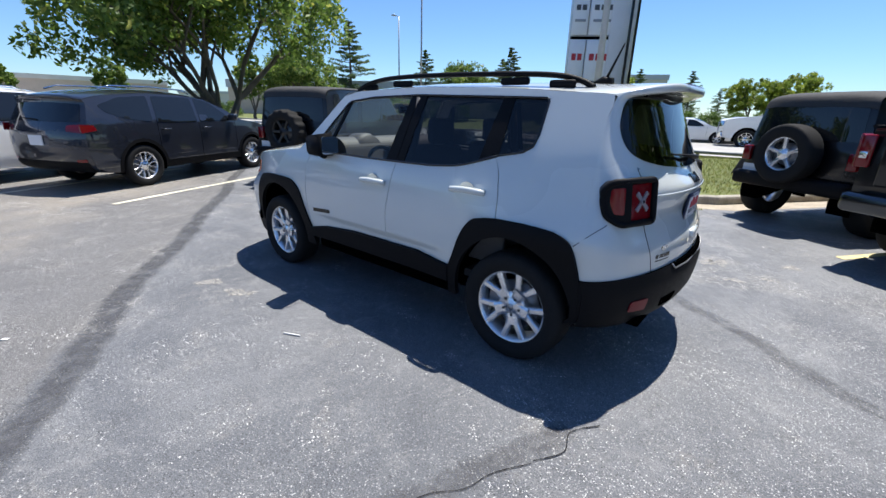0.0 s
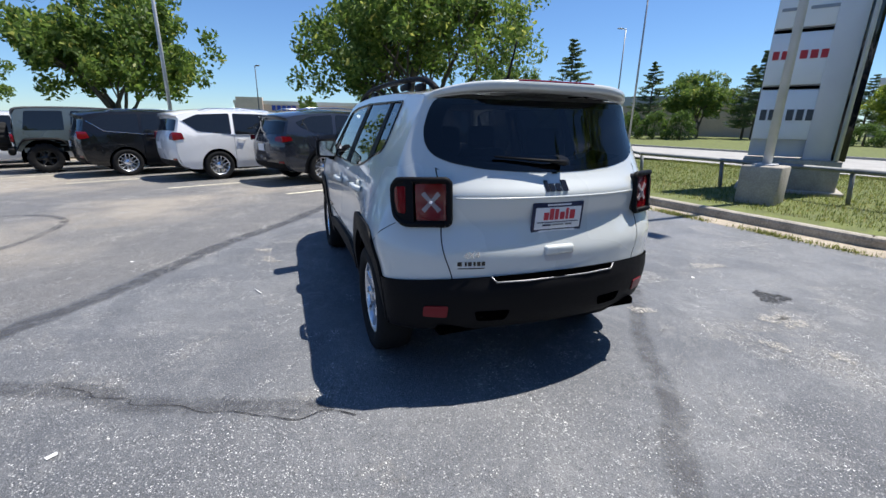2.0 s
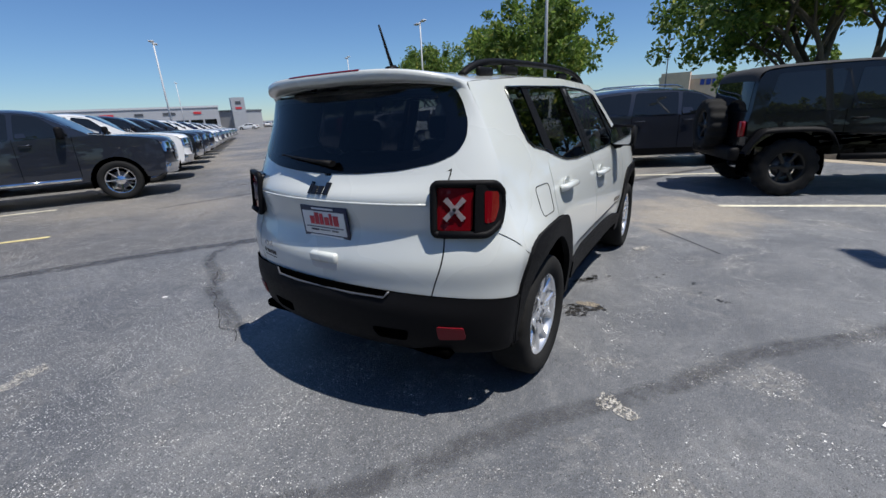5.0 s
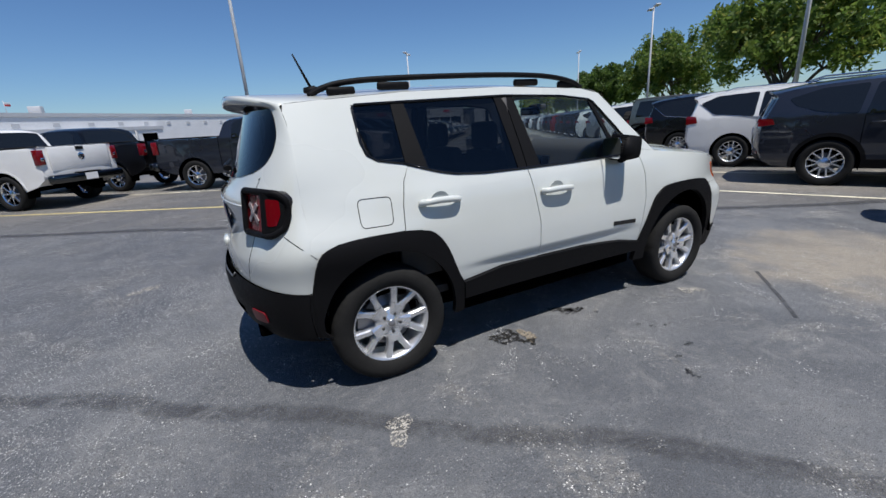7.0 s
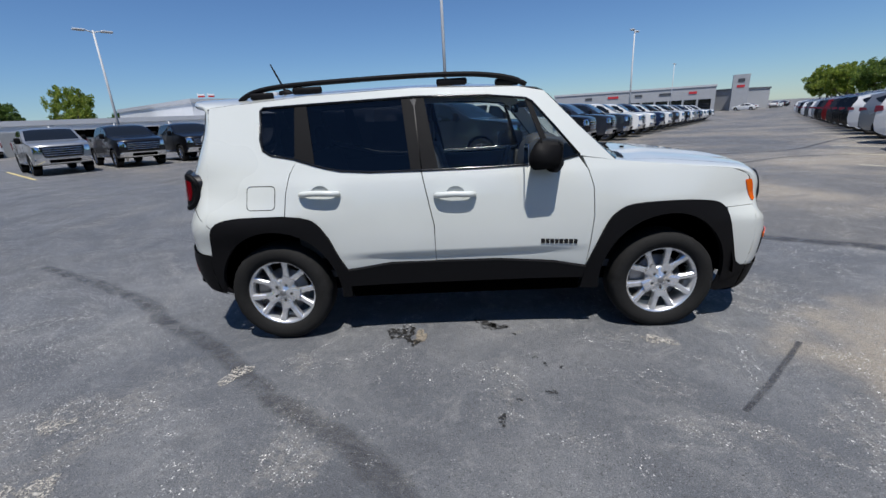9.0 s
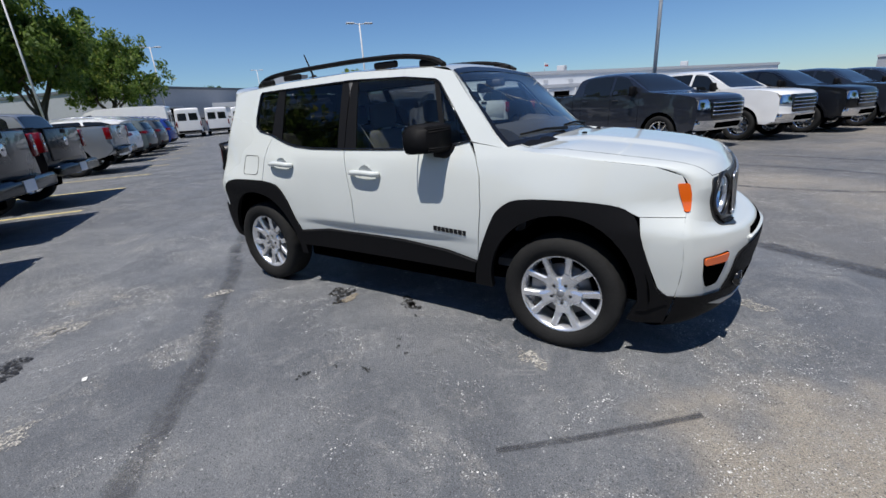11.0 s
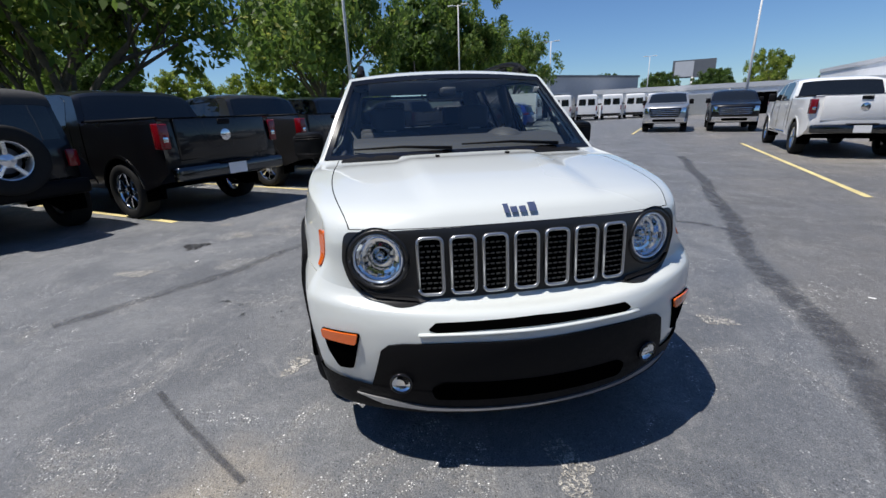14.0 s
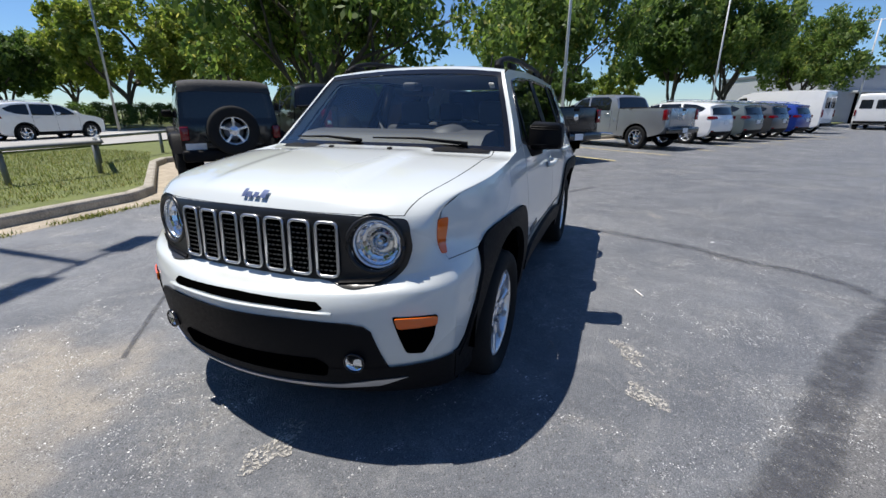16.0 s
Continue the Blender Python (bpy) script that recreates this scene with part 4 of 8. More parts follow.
def subject_front(car, L, Rr):
    nose = SUB.end(0.4, 7.0, up=True)
    # black mask round grille and headlamps
    mask = [(-0.655, 0.967), (-0.672, 0.86), (-0.652, 0.785), (-0.60, 0.728), (-0.49, 0.706), (-0.42, 0.706), (-0.34, 0.718), (0.34, 0.718), (0.42, 0.706), (0.49, 0.706), (0.60, 0.728), (0.652, 0.785), (0.672, 0.86), (0.655, 0.967), (0.4, 0.974), (0.0, 0.978), (-0.4, 0.974)]
    part("grille_mask", pierced(conform(rounded(mask, 0.025), nose, (0.02, 0.016), 0.006, 0.012)), GLOSSMASK, car, "black mask round the grille")
    for k in range(7):
        y = 0.354 - 0.118 * k
        y0, y1 = y - 0.044, y + 0.044
        o = rounded([(y0, 0.735), (y1, 0.735), (y1, 0.945), (y0, 0.945)], 0.022)
        ring = thing_part("grille_slot", car)
        # the slot's dark is a flat sheet with shade as its colour
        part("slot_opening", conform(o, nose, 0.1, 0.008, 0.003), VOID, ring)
        loop = [nose(a, c, 0.014) for a, c in o + o[:1]]
        part("slot_frame", tube(loop, 0.0065, 6), SATIN, ring, "satin silver frame")
        mb = bmesh.new()
        for r in range(9):
            for q in range(4):
                for d in (1,):
                    yy, zz = y0 + 0.012 + 0.0212 * q + (0.006 if r % 2 else 0), 0.758 + 0.02 * r
                    p = Vector(nose(yy, zz, 0.0105))
                    box(0.004, 0.014, 0.005, p, bm=mb)
        part("slot_mesh", mb, MESHGREY, ring)
    for s in (1, -1):
        hl = thing_part("headlamp", car)
        c = Vector(nose(s * 0.538, 0.868, 0.0)) + Vector((0.004, 0, 0))
        aim = Matrix.Translation(c + Vector((-0.030, 0, 0))) @ pose(0, 0, 0, 0, -3, s * 14)
        def turned(prof, name, mt, segs=40, smooth=True):
            b = lathe(prof, segs, 'X', None, smooth)
            bmesh.ops.transform(b, matrix=aim @ Matrix.Scale(0.885, 4), verts=b.verts)
            return part(name, b, mt, hl)
        turned([(0.094, 0.012), (0.112, 0.020), (0.128, 0.014), (0.136, 0.030), (0.10, -0.006)], "lamp_bezel", GLOSSMASK)
        turned([(0.108, -0.06), (0.111, 0.004), (0.109, 0.020), (0.102, 0.026), (0.097, 0.020), (0.095, -0.01)], "lamp_ring", SATINBLUE)
        turned([(0.0, -0.075), (0.022, -0.072), (0.036, -0.050), (0.052, -0.052), (0.066, -0.030), (0.078, -0.026), (0.086, -0.004), (0.096, 0.004)], "reflector", FACET, 18, False)
        turned([(0.030, -0.058), (0.034, -0.030), (0.038, -0.028), (0.040, -0.055)], "bulb_bezel", CHROME, 24)
        turned([(0.0, -0.012), (0.014, -0.014), (0.017, -0.025), (0.016, -0.055)], "bulb_shield", CHROME, 20)
        turned([(0.0, 0.042), (0.05, 0.038), (0.085, 0.028), (0.097, 0.018)], "lens", CLEARLENS)
        ca = [2 * math.pi * k / 40 for k in range(41)]
        part("lamp_surround", tube([nose(s * (0.538 + 0.104 * math.cos(a)), 0.868 + 0.104 * math.sin(a), 0.004) for a in ca], 0.009, 8), GLOSSMASK, hl)
        well = bmesh.new()
        rings = []
        for q, back_by in ((0.104, 0.0), (0.100, -0.022), (0.096, -0.050)):
            rings.append([well.verts.new(Vector(nose(s * (0.538 + q * math.cos(a)), 0.868 + q * math.sin(a), 0.0)) + Vector((back_by, 0, 0))) for a in ca[:-1]])
        for u, v in zip(rings, rings[1:]):
            for k in range(40):
                well.faces.new((u[k], u[(k + 1) % 40], v[(k + 1) % 40], v[k])).smooth = True
        part("lamp_well", well, GLOSSMASK, hl)
        # scoop under the lamp
        part("lamp_scoop", conform(rounded([(s * 0.40, 0.708), (s * 0.56, 0.725), (s * 0.632, 0.79), (s * 0.60, 0.755), (s * 0.52, 0.738), (s * 0.42, 0.73)], 0.01), nose, 0.05, 0.016, 0.012), TRIM, car)
        part("marker_lamp", conform(rounded([(1.782, 0.955), (1.832, 0.955), (1.846, 0.90), (1.850, 0.822), (1.826, 0.822), (1.798, 0.90)], 0.014), L if s > 0 else Rr, 0.02, 0.007, 0.012), AMBER, car, "amber side marker")
        # turn lamp, over a near-black sheet that paints the shade of its pocket
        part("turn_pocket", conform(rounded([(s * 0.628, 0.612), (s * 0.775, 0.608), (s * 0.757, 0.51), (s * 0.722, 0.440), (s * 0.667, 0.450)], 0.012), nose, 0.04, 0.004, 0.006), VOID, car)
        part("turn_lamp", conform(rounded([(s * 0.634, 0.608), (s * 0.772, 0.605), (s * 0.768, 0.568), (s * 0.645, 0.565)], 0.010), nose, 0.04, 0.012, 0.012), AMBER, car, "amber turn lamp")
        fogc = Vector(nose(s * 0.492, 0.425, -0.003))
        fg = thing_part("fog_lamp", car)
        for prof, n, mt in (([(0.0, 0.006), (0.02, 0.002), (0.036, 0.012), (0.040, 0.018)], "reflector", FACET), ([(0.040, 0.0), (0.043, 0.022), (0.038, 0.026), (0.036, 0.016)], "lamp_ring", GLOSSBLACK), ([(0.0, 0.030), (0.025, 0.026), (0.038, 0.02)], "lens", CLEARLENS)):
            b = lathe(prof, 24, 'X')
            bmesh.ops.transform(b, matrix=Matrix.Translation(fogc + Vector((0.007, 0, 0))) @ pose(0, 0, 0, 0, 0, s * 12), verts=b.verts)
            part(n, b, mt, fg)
    # bumper slot: a near-black sheet on the skin, its shade set by colour
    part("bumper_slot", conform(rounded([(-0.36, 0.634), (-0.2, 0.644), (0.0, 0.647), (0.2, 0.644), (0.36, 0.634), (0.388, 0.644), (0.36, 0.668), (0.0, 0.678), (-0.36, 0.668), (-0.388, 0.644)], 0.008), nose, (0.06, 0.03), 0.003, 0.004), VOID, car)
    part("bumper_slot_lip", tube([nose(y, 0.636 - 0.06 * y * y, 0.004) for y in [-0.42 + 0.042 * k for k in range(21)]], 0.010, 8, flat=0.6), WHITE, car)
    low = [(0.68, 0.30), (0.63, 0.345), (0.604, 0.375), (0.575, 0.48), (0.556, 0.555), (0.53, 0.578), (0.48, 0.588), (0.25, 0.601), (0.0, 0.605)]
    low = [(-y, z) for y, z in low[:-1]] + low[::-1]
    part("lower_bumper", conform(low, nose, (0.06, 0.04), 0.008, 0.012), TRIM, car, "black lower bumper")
    # intake drawn as a flat sheet, coloured like the shade inside one
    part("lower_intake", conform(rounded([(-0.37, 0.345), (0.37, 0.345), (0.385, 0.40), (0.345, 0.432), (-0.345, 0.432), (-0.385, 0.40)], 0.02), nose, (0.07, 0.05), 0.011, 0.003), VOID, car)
    part("skid_strip", conform([(-0.66, 0.336), (-0.55, 0.330), (-0.40, 0.306), (-0.2, 0.300), (0.0, 0.298), (0.2, 0.300), (0.40, 0.306), (0.55, 0.330), (0.66, 0.336), (0.56, 0.300), (0.4, 0.287), (0.0, 0.286), (-0.4, 0.287), (-0.56, 0.300)], nose, (0.06, 0.03), 0.016, 0.012), SATIN, car, "silver strip under the bumper")
    # hood badge as bars, washer jets, front wipers
    for y, w, h in ((0.062, 0.02, 0.045), (0.034, 0.026, 0.030), (0.0, 0.026, 0.030), (-0.038, 0.03, 0.045)):
        part("badge_bar", SUB.wrap_grid(7.28, 7.28 + h / 0.10, (-y - w / 2) / 0.76, (-y + w / 2) / 0.76, 3, 2, 0.012), BADGEBLUE, car)
    for y in (-0.19, 0.19):
        part("washer_jet", box(0.03, 0.022, 0.012, (1.20, y, SUB.wrap(10.3, y / 0.83, 0)[2] + 0.022), 0.005), TRIM, car)
    for y0, y1 in ((-0.62, -0.08), (-0.02, 0.55)):
        a, b = SUB.wrap(11.1, y1 / 0.8, 0.02), SUB.wrap(11.22, y0 / 0.8, 0.012)
        m = [(p + q) / 2 for p, q in zip(a, b)]
        part("wiper", tube([a, (m[0], m[1], m[2] + 0.012), b], [0.012, 0.008, 0.005], 6), TRIM, car)


GLOSSMASK = mat("satin_black_plastic", (0.014, 0.014, 0.015), rough=0.32, spec=0.5, bump=0.05, scale=600)
SATIN = mat("satin_silver", (0.50, 0.51, 0.53), rough=0.3, metal=0.9)
SATINBLUE = mat("bright_lamp_ring", (0.78, 0.83, 0.92), rough=0.22, metal=0.7)
FACET = mat("lamp_reflector", (0.90, 0.91, 0.93), rough=0.07, metal=1.0)
MESHGREY = mat("grille_mesh", (0.10, 0.10, 0.10), rough=0.35, metal=0.6)
BADGEBLUE = mat("badge_grey_blue", (0.13, 0.16, 0.27), rough=0.3, metal=0.6)


def seat(parent, x, y, w=0.5):
    s = thing_part("seat", parent)
    part("seat_cushion", box(0.52, w, 0.16, (x + 0.05, y, 0.62), 0.05, 3), SEAT, s)
    b = box(0.14, w, 0.60, (0, 0, 0.30), 0.05, 3)
    bmesh.ops.transform(b, matrix=pose(x - 0.22, y, 0.64, 0, -14, 0), verts=b.verts)
    part("seat_back", b, SEAT, s)
    for k in ([0] if w < 0.8 else [-0.38, 0.38]):
        h = box(0.09, 0.26, 0.19, (x - 0.385, y + k, 1.325), 0.04, 3)
        part("headrest", h, SEAT, s)
        part("headrest_post", box(0.015, 0.10, 0.12, (x - 0.365, y + k, 1.22)), STEEL, s)


def subject_inside(car):
    part("cabin_floor", box(2.9, 1.5, 0.05, (-0.35, 0, 0.43), 0.0), DASH, car)
    seat(car, 0.10, 0.36)
    seat(car, 0.10, -0.36)
    seat(car, -0.85, 0.0, 1.25)
    d = prism(rounded([(0.50, 0.60), (0.98, 0.60), (1.0, 1.13), (0.88, 1.215), (0.66, 1.235), (0.56, 1.18), (0.50, 0.96)], 0.05), 1.26)
    bmesh.ops.translate(d, verts=d.verts, vec=(0, -0.63, 0))
    part("dashboard", d, DASH, car)
    part("instrument_hood", lathe([(0.0, 0.60), (0.15, 0.60), (0.17, 0.66), (0.16, 0.80), (0.12, 0.88), (0.0, 0.90)], 20, 'X'), DASH, car).location = (-0.03, 0.34, 1.095)
    part("centre_screen", box(0.03, 0.26, 0.16, (0.53, 0.0, 1.02), 0.01), GLOSSBLACK, car)
    st = tube([(0.36 + 0.17 * 0.32 * math.sin(a), 0.36 + 0.185 * math.cos(a), 0.98 + 0.175 * math.sin(a)) for a in [2 * math.pi * k / 28 for k in range(29)]], 0.016, 8)
    part("steering_wheel", st, DASH, car)
    part("steering_boss", box(0.08, 0.16, 0.11, (0.40, 0.36, 0.98), 0.03), DASH, car)
    part("roof_lining", box(2.0, 1.02, 0.02, (-0.65, 0, 1.575), 0.008), mat("grey_lining", (0.28, 0.28, 0.27), rough=0.9), car)
    part("inside_mirror", box(0.03, 0.24, 0.065, (0.42, 0.0, 1.47), 0.012), GLOSSBLACK, car)
    part("sensor_cover", box(0.12, 0.10, 0.05, (0.50, 0.0, 1.50), 0.015), DASH, car)
    for y in (-0.745, 0.745):
        part("door_card", box(1.0, 0.03, 0.55, (0.22, y, 0.82), 0.012), DASH, car)
        part("door_card", box(0.8, 0.03, 0.55, (-0.75, y, 0.82), 0.012), DASH, car)
        part("inner_pillar", tube([(-0.30, y * 1.0, 1.08), (-0.31, y * 0.82, 1.55)], 0.04, 8), DASH, car)
    for y in (0.70, -0.70):
        part("belt_strap", tube([(-0.24, y, 1.30), (-0.16, y * 0.80, 1.0), (-0.05, y * 0.5, 0.72)], [0.02, 0.02, 0.02], 6, flat=0.3), mat("belt_grey", (0.08, 0.08, 0.08), rough=0.8), car)
    st = box(0.003, 0.03, 0.045, (0, 0, 0))
    k = part("inspection_sticker", st, PLATEWHITE, car)
    k.matrix_local = Matrix.Translation(SUB.wrap(12.6, 0.86, -0.006)) @ pose(0, 0, 0, 0, 52, 0)


car = subject()

# ---- the other cars, trucks and vans ----
PAINTS = {}


def coat(name):
    table = {"white": ((0.78, 0.78, 0.77), 0.0), "black": ((0.004, 0.004, 0.005), 0.0), "charcoal": ((0.026, 0.030, 0.042), 0.4), "grey": ((0.11, 0.115, 0.12), 0.6), "silver": ((0.42, 0.43, 0.44), 0.7),
             "sage": ((0.13, 0.16, 0.16), 0.3), "navy": ((0.012, 0.02, 0.06), 0.4), "red": ((0.22, 0.012, 0.014), 0.3), "blue": ((0.02, 0.05, 0.28), 0.4), "granite": ((0.05, 0.048, 0.048), 0.6), "lightgrey": ((0.3, 0.31, 0.32), 0.6)}
    if name not in PAINTS:
        c, m = table[name]
        PAINTS[name] = mat(name + "_paint", c, rough=0.3, metal=m, spec=0.3, coat=1.0 if name in ("charcoal", "white") else 0.6, coat_rough=0.02, vary=0.05, scale=3.0)
    return PAINTS[name]


DARKCHROME = mat("dark_bumper_chrome", (0.10, 0.105, 0.11), rough=0.18, metal=1.0)
SPECS = {
    # centre line from the front sill over the top to the rear sill; wheel base, half width, wheel radius, belt, windows
    "suv": dict(line=[(2.2, 0.28), (2.40, 0.36), (2.44, 0.6), (2.41, 0.85), (2.28, 1.0), (1.85, 1.09), (1.15, 1.15), (0.72, 1.42), (0.28, 1.63), (-0.3, 1.71), (-1.1, 1.72), (-1.85, 1.66), (-2.32, 1.57), (-2.28, 1.50), (-2.42, 1.16), (-2.49, 0.98), (-2.50, 0.66), (-2.42, 0.42), (-2.2, 0.32)],
                wb=2.85, hw=0.96, r=0.375, glass=[6.15, 8.0], back=[13.15, 14.0], sides=[[(0.86, 1.15), (0.36, 1.52), (0.0, 1.59), (-0.05, 1.12)], [(-0.12, 1.12), (-0.08, 1.59), (-0.95, 1.60), (-1.05, 1.14)], [(-1.13, 1.15), (-1.04, 1.60), (-1.6, 1.56), (-2.02, 1.42), (-1.9, 1.30), (-1.6, 1.20)]],
                tail=(0.98, 1.12, 0.35), grille=(0.45, 0.82, 0.62), clad=True),
    "minivan": dict(line=[(2.3, 0.26), (2.5, 0.34), (2.54, 0.55), (2.50, 0.75), (2.38, 0.90), (1.95, 1.05), (1.55, 1.14), (0.85, 1.48), (0.25, 1.70), (-0.5, 1.77), (-1.4, 1.77), (-2.1, 1.71), (-2.48, 1.62), (-2.42, 1.54), (-2.52, 1.22), (-2.60, 1.04), (-2.61, 0.66), (-2.52, 0.40), (-2.3, 0.30)],
                    wb=3.09, hw=1.0, r=0.36, glass=[6.1, 8.0], back=[13.15, 14.0], sides=[[(1.2, 1.13), (0.45, 1.54), (0.12, 1.62), (0.08, 1.10)], [(0.0, 1.10), (0.04, 1.62), (-1.05, 1.64), (-1.1, 1.12)], [(-1.18, 1.12), (-1.13, 1.64), (-1.9, 1.60), (-2.25, 1.45), (-1.95, 1.2)]],
                    tail=(0.98, 1.18, 0.28), grille=(0.45, 0.75, 0.6), clad=False),
    "pickup": dict(line=[(2.62, 0.42), (2.86, 0.50), (2.92, 0.75), (2.90, 1.10), (2.78, 1.24), (2.2, 1.33), (1.50, 1.38), (1.12, 1.62), (0.75, 1.84), (0.3, 1.92), (-0.4, 1.92), (-0.80, 1.86), (-0.93, 1.60), (-1.0, 1.43), (-1.10, 1.41), (-2.0, 1.42), (-2.84, 1.43), (-2.89, 1.40), (-2.92, 1.1), (-2.93, 0.82), (-2.90, 0.70), (-2.7, 0.56)],
                   wb=3.65, hw=1.01, r=0.41, glass=[6.1, 8.1], back=[11.2, 12.85], sides=[[(1.2, 1.37), (0.78, 1.75), (0.42, 1.81), (0.36, 1.33)], [(0.28, 1.33), (0.34, 1.82), (-0.45, 1.82), (-0.62, 1.72), (-0.66, 1.34)]],
                   tail=None, grille=(0.72, 1.15, 0.78), clad=False),
    "wrangler": dict(line=[(1.95, 0.62), (2.06, 0.66), (2.08, 0.9), (2.04, 1.10), (1.96, 1.15), (1.5, 1.19), (1.05, 1.21), (0.80, 1.50), (0.60, 1.76), (0.3, 1.83), (-0.6, 1.86), (-1.6, 1.84), (-1.92, 1.80), (-2.00, 1.68), (-2.06, 1.22), (-2.09, 1.08), (-2.09, 0.72), (-2.06, 0.62), (-1.9, 0.58)],
                     wb=2.96, hw=0.80, r=0.42, glass=[6.15, 8.1], back=[13.1, 14.0], sides=[[(0.86, 1.22), (0.58, 1.68), (0.15, 1.72), (0.12, 1.2)], [(0.0, 1.2), (0.03, 1.72), (-0.72, 1.74), (-0.80, 1.2)], [(-0.95, 1.2), (-0.9, 1.74), (-1.72, 1.72), (-1.84, 1.2)]],
                     tail=None, grille=None, clad=False, boxy=True),
    "van": dict(line=[(2.75, 0.32), (2.92, 0.42), (2.95, 0.7), (2.88, 1.0), (2.62, 1.28), (2.3, 1.48), (2.12, 1.56), (1.75, 2.0), (1.42, 2.3), (0.9, 2.46), (-0.5, 2.5), (-2.5, 2.5), (-2.90, 2.44), (-2.98, 2.3), (-2.99, 1.6), (-3.0, 1.1), (-3.0, 0.7), (-2.98, 0.5), (-2.8, 0.38)],
                wb=4.03, hw=1.02, r=0.36, glass=[6.1, 7.9], back=None, sides=[[(2.05, 1.50), (1.55, 2.05), (1.12, 2.12), (1.10, 1.42)]], tail=None, grille=(0.6, 0.95, 0.6), clad=False, boxy=True),
    "sedan": dict(line=[(2.2, 0.22), (2.38, 0.3), (2.42, 0.5), (2.38, 0.68), (2.22, 0.80), (1.75, 0.92), (1.10, 0.99), (0.65, 1.22), (0.15, 1.40), (-0.3, 1.44), (-0.8, 1.41), (-1.3, 1.28), (-1.75, 1.10), (-1.85, 1.08), (-2.3, 1.04), (-2.40, 0.92), (-2.42, 0.6), (-2.35, 0.36), (-2.1, 0.26)],
                  wb=2.8, hw=0.91, r=0.33, glass=[6.1, 8.0], back=[10.3, 12.4], sides=[[(0.78, 0.98), (0.2, 1.30), (-0.15, 1.34), (-0.2, 0.96)], [(-0.28, 0.96), (-0.24, 1.34), (-0.8, 1.31), (-1.35, 1.12), (-1.3, 1.0)]], tail=(0.8, 0.98, 0.4), grille=(0.4, 0.6, 0.5), clad=False),
}


def shell(kind):
    sp = SPECS[kind]
    line = sp["line"]
    hw = sp["hw"]
    top = max(z for _, z in line)
    belt = sp["sides"][0][0][1]
    boxy = sp.get("boxy", False)
    x1, x0 = max(x for x, _ in line), min(x for x, _ in line)
    fi, ri = (0.10, 0.05) if boxy else (0.26, 0.15)
    if kind == "pickup":
        fi, ri = 0.20, 0.05
    if kind == "van":
        fi, ri = 0.22, 0.06
    edge = []
    for x, z in line:
        kx = max(0.0, (x - (x1 - 1.0)) / 1.0) ** 0.8 * fi - max(0.0, ((x0 + 0.8) - x) / 0.8) ** 0.8 * ri
        kz = 0.075 * max(0.0, min(1.0, (z - belt) / (top - belt))) * (0.6 if boxy else 1.0)
        if kind == "pickup" and x < -0.95:
            kz = 0.02
        if z < belt and z > 0.75 * belt and x > 0.9:
            kz = 0.03
        edge.append((x - kx, z - kz))
    power = [4.6 if kind == "pickup" else (5.0 if boxy else 3.0)] * len(line)
    lean = {"pickup": 0.15, "van": 0.10, "wrangler": 0.09}.get(kind, 0.24)
    low = {"wrangler": 0.0}.get(kind, 0.06)

    def half(x, z):
        y = hw - low * max(0.0, (0.55 - z) / 0.35) ** 2
        if z > belt:
            q = (z - belt) / (top - belt)
            y -= lean * q * (0.8 + 0.2 * q)
        y -= 0.02 * max(0.0, min(1.0, (z - 0.75) / (belt - 0.75))) ** 2
        a, r = max(0.0, x - (x1 - 1.25)) / 1.25, max(0.0, (x0 + 0.9) - x) / 0.9
        return y - (0.13 if not boxy else 0.05) * a ** 2.2 - (0.07 if not boxy else 0.02) * r ** 2.2
    return Body(half, edge, line, power)


def arch_line(cx, r, z0, grow, n=12):
    R = r + grow
    a0 = math.asin(max(-1, min(1, (z0 - r) / R)))
    return [(cx + R * math.cos(a), r + R * math.sin(a)) for a in [math.pi - a0 - (math.pi - 2 * a0) * k / n for k in range(n + 1)]]


PROTO = {}


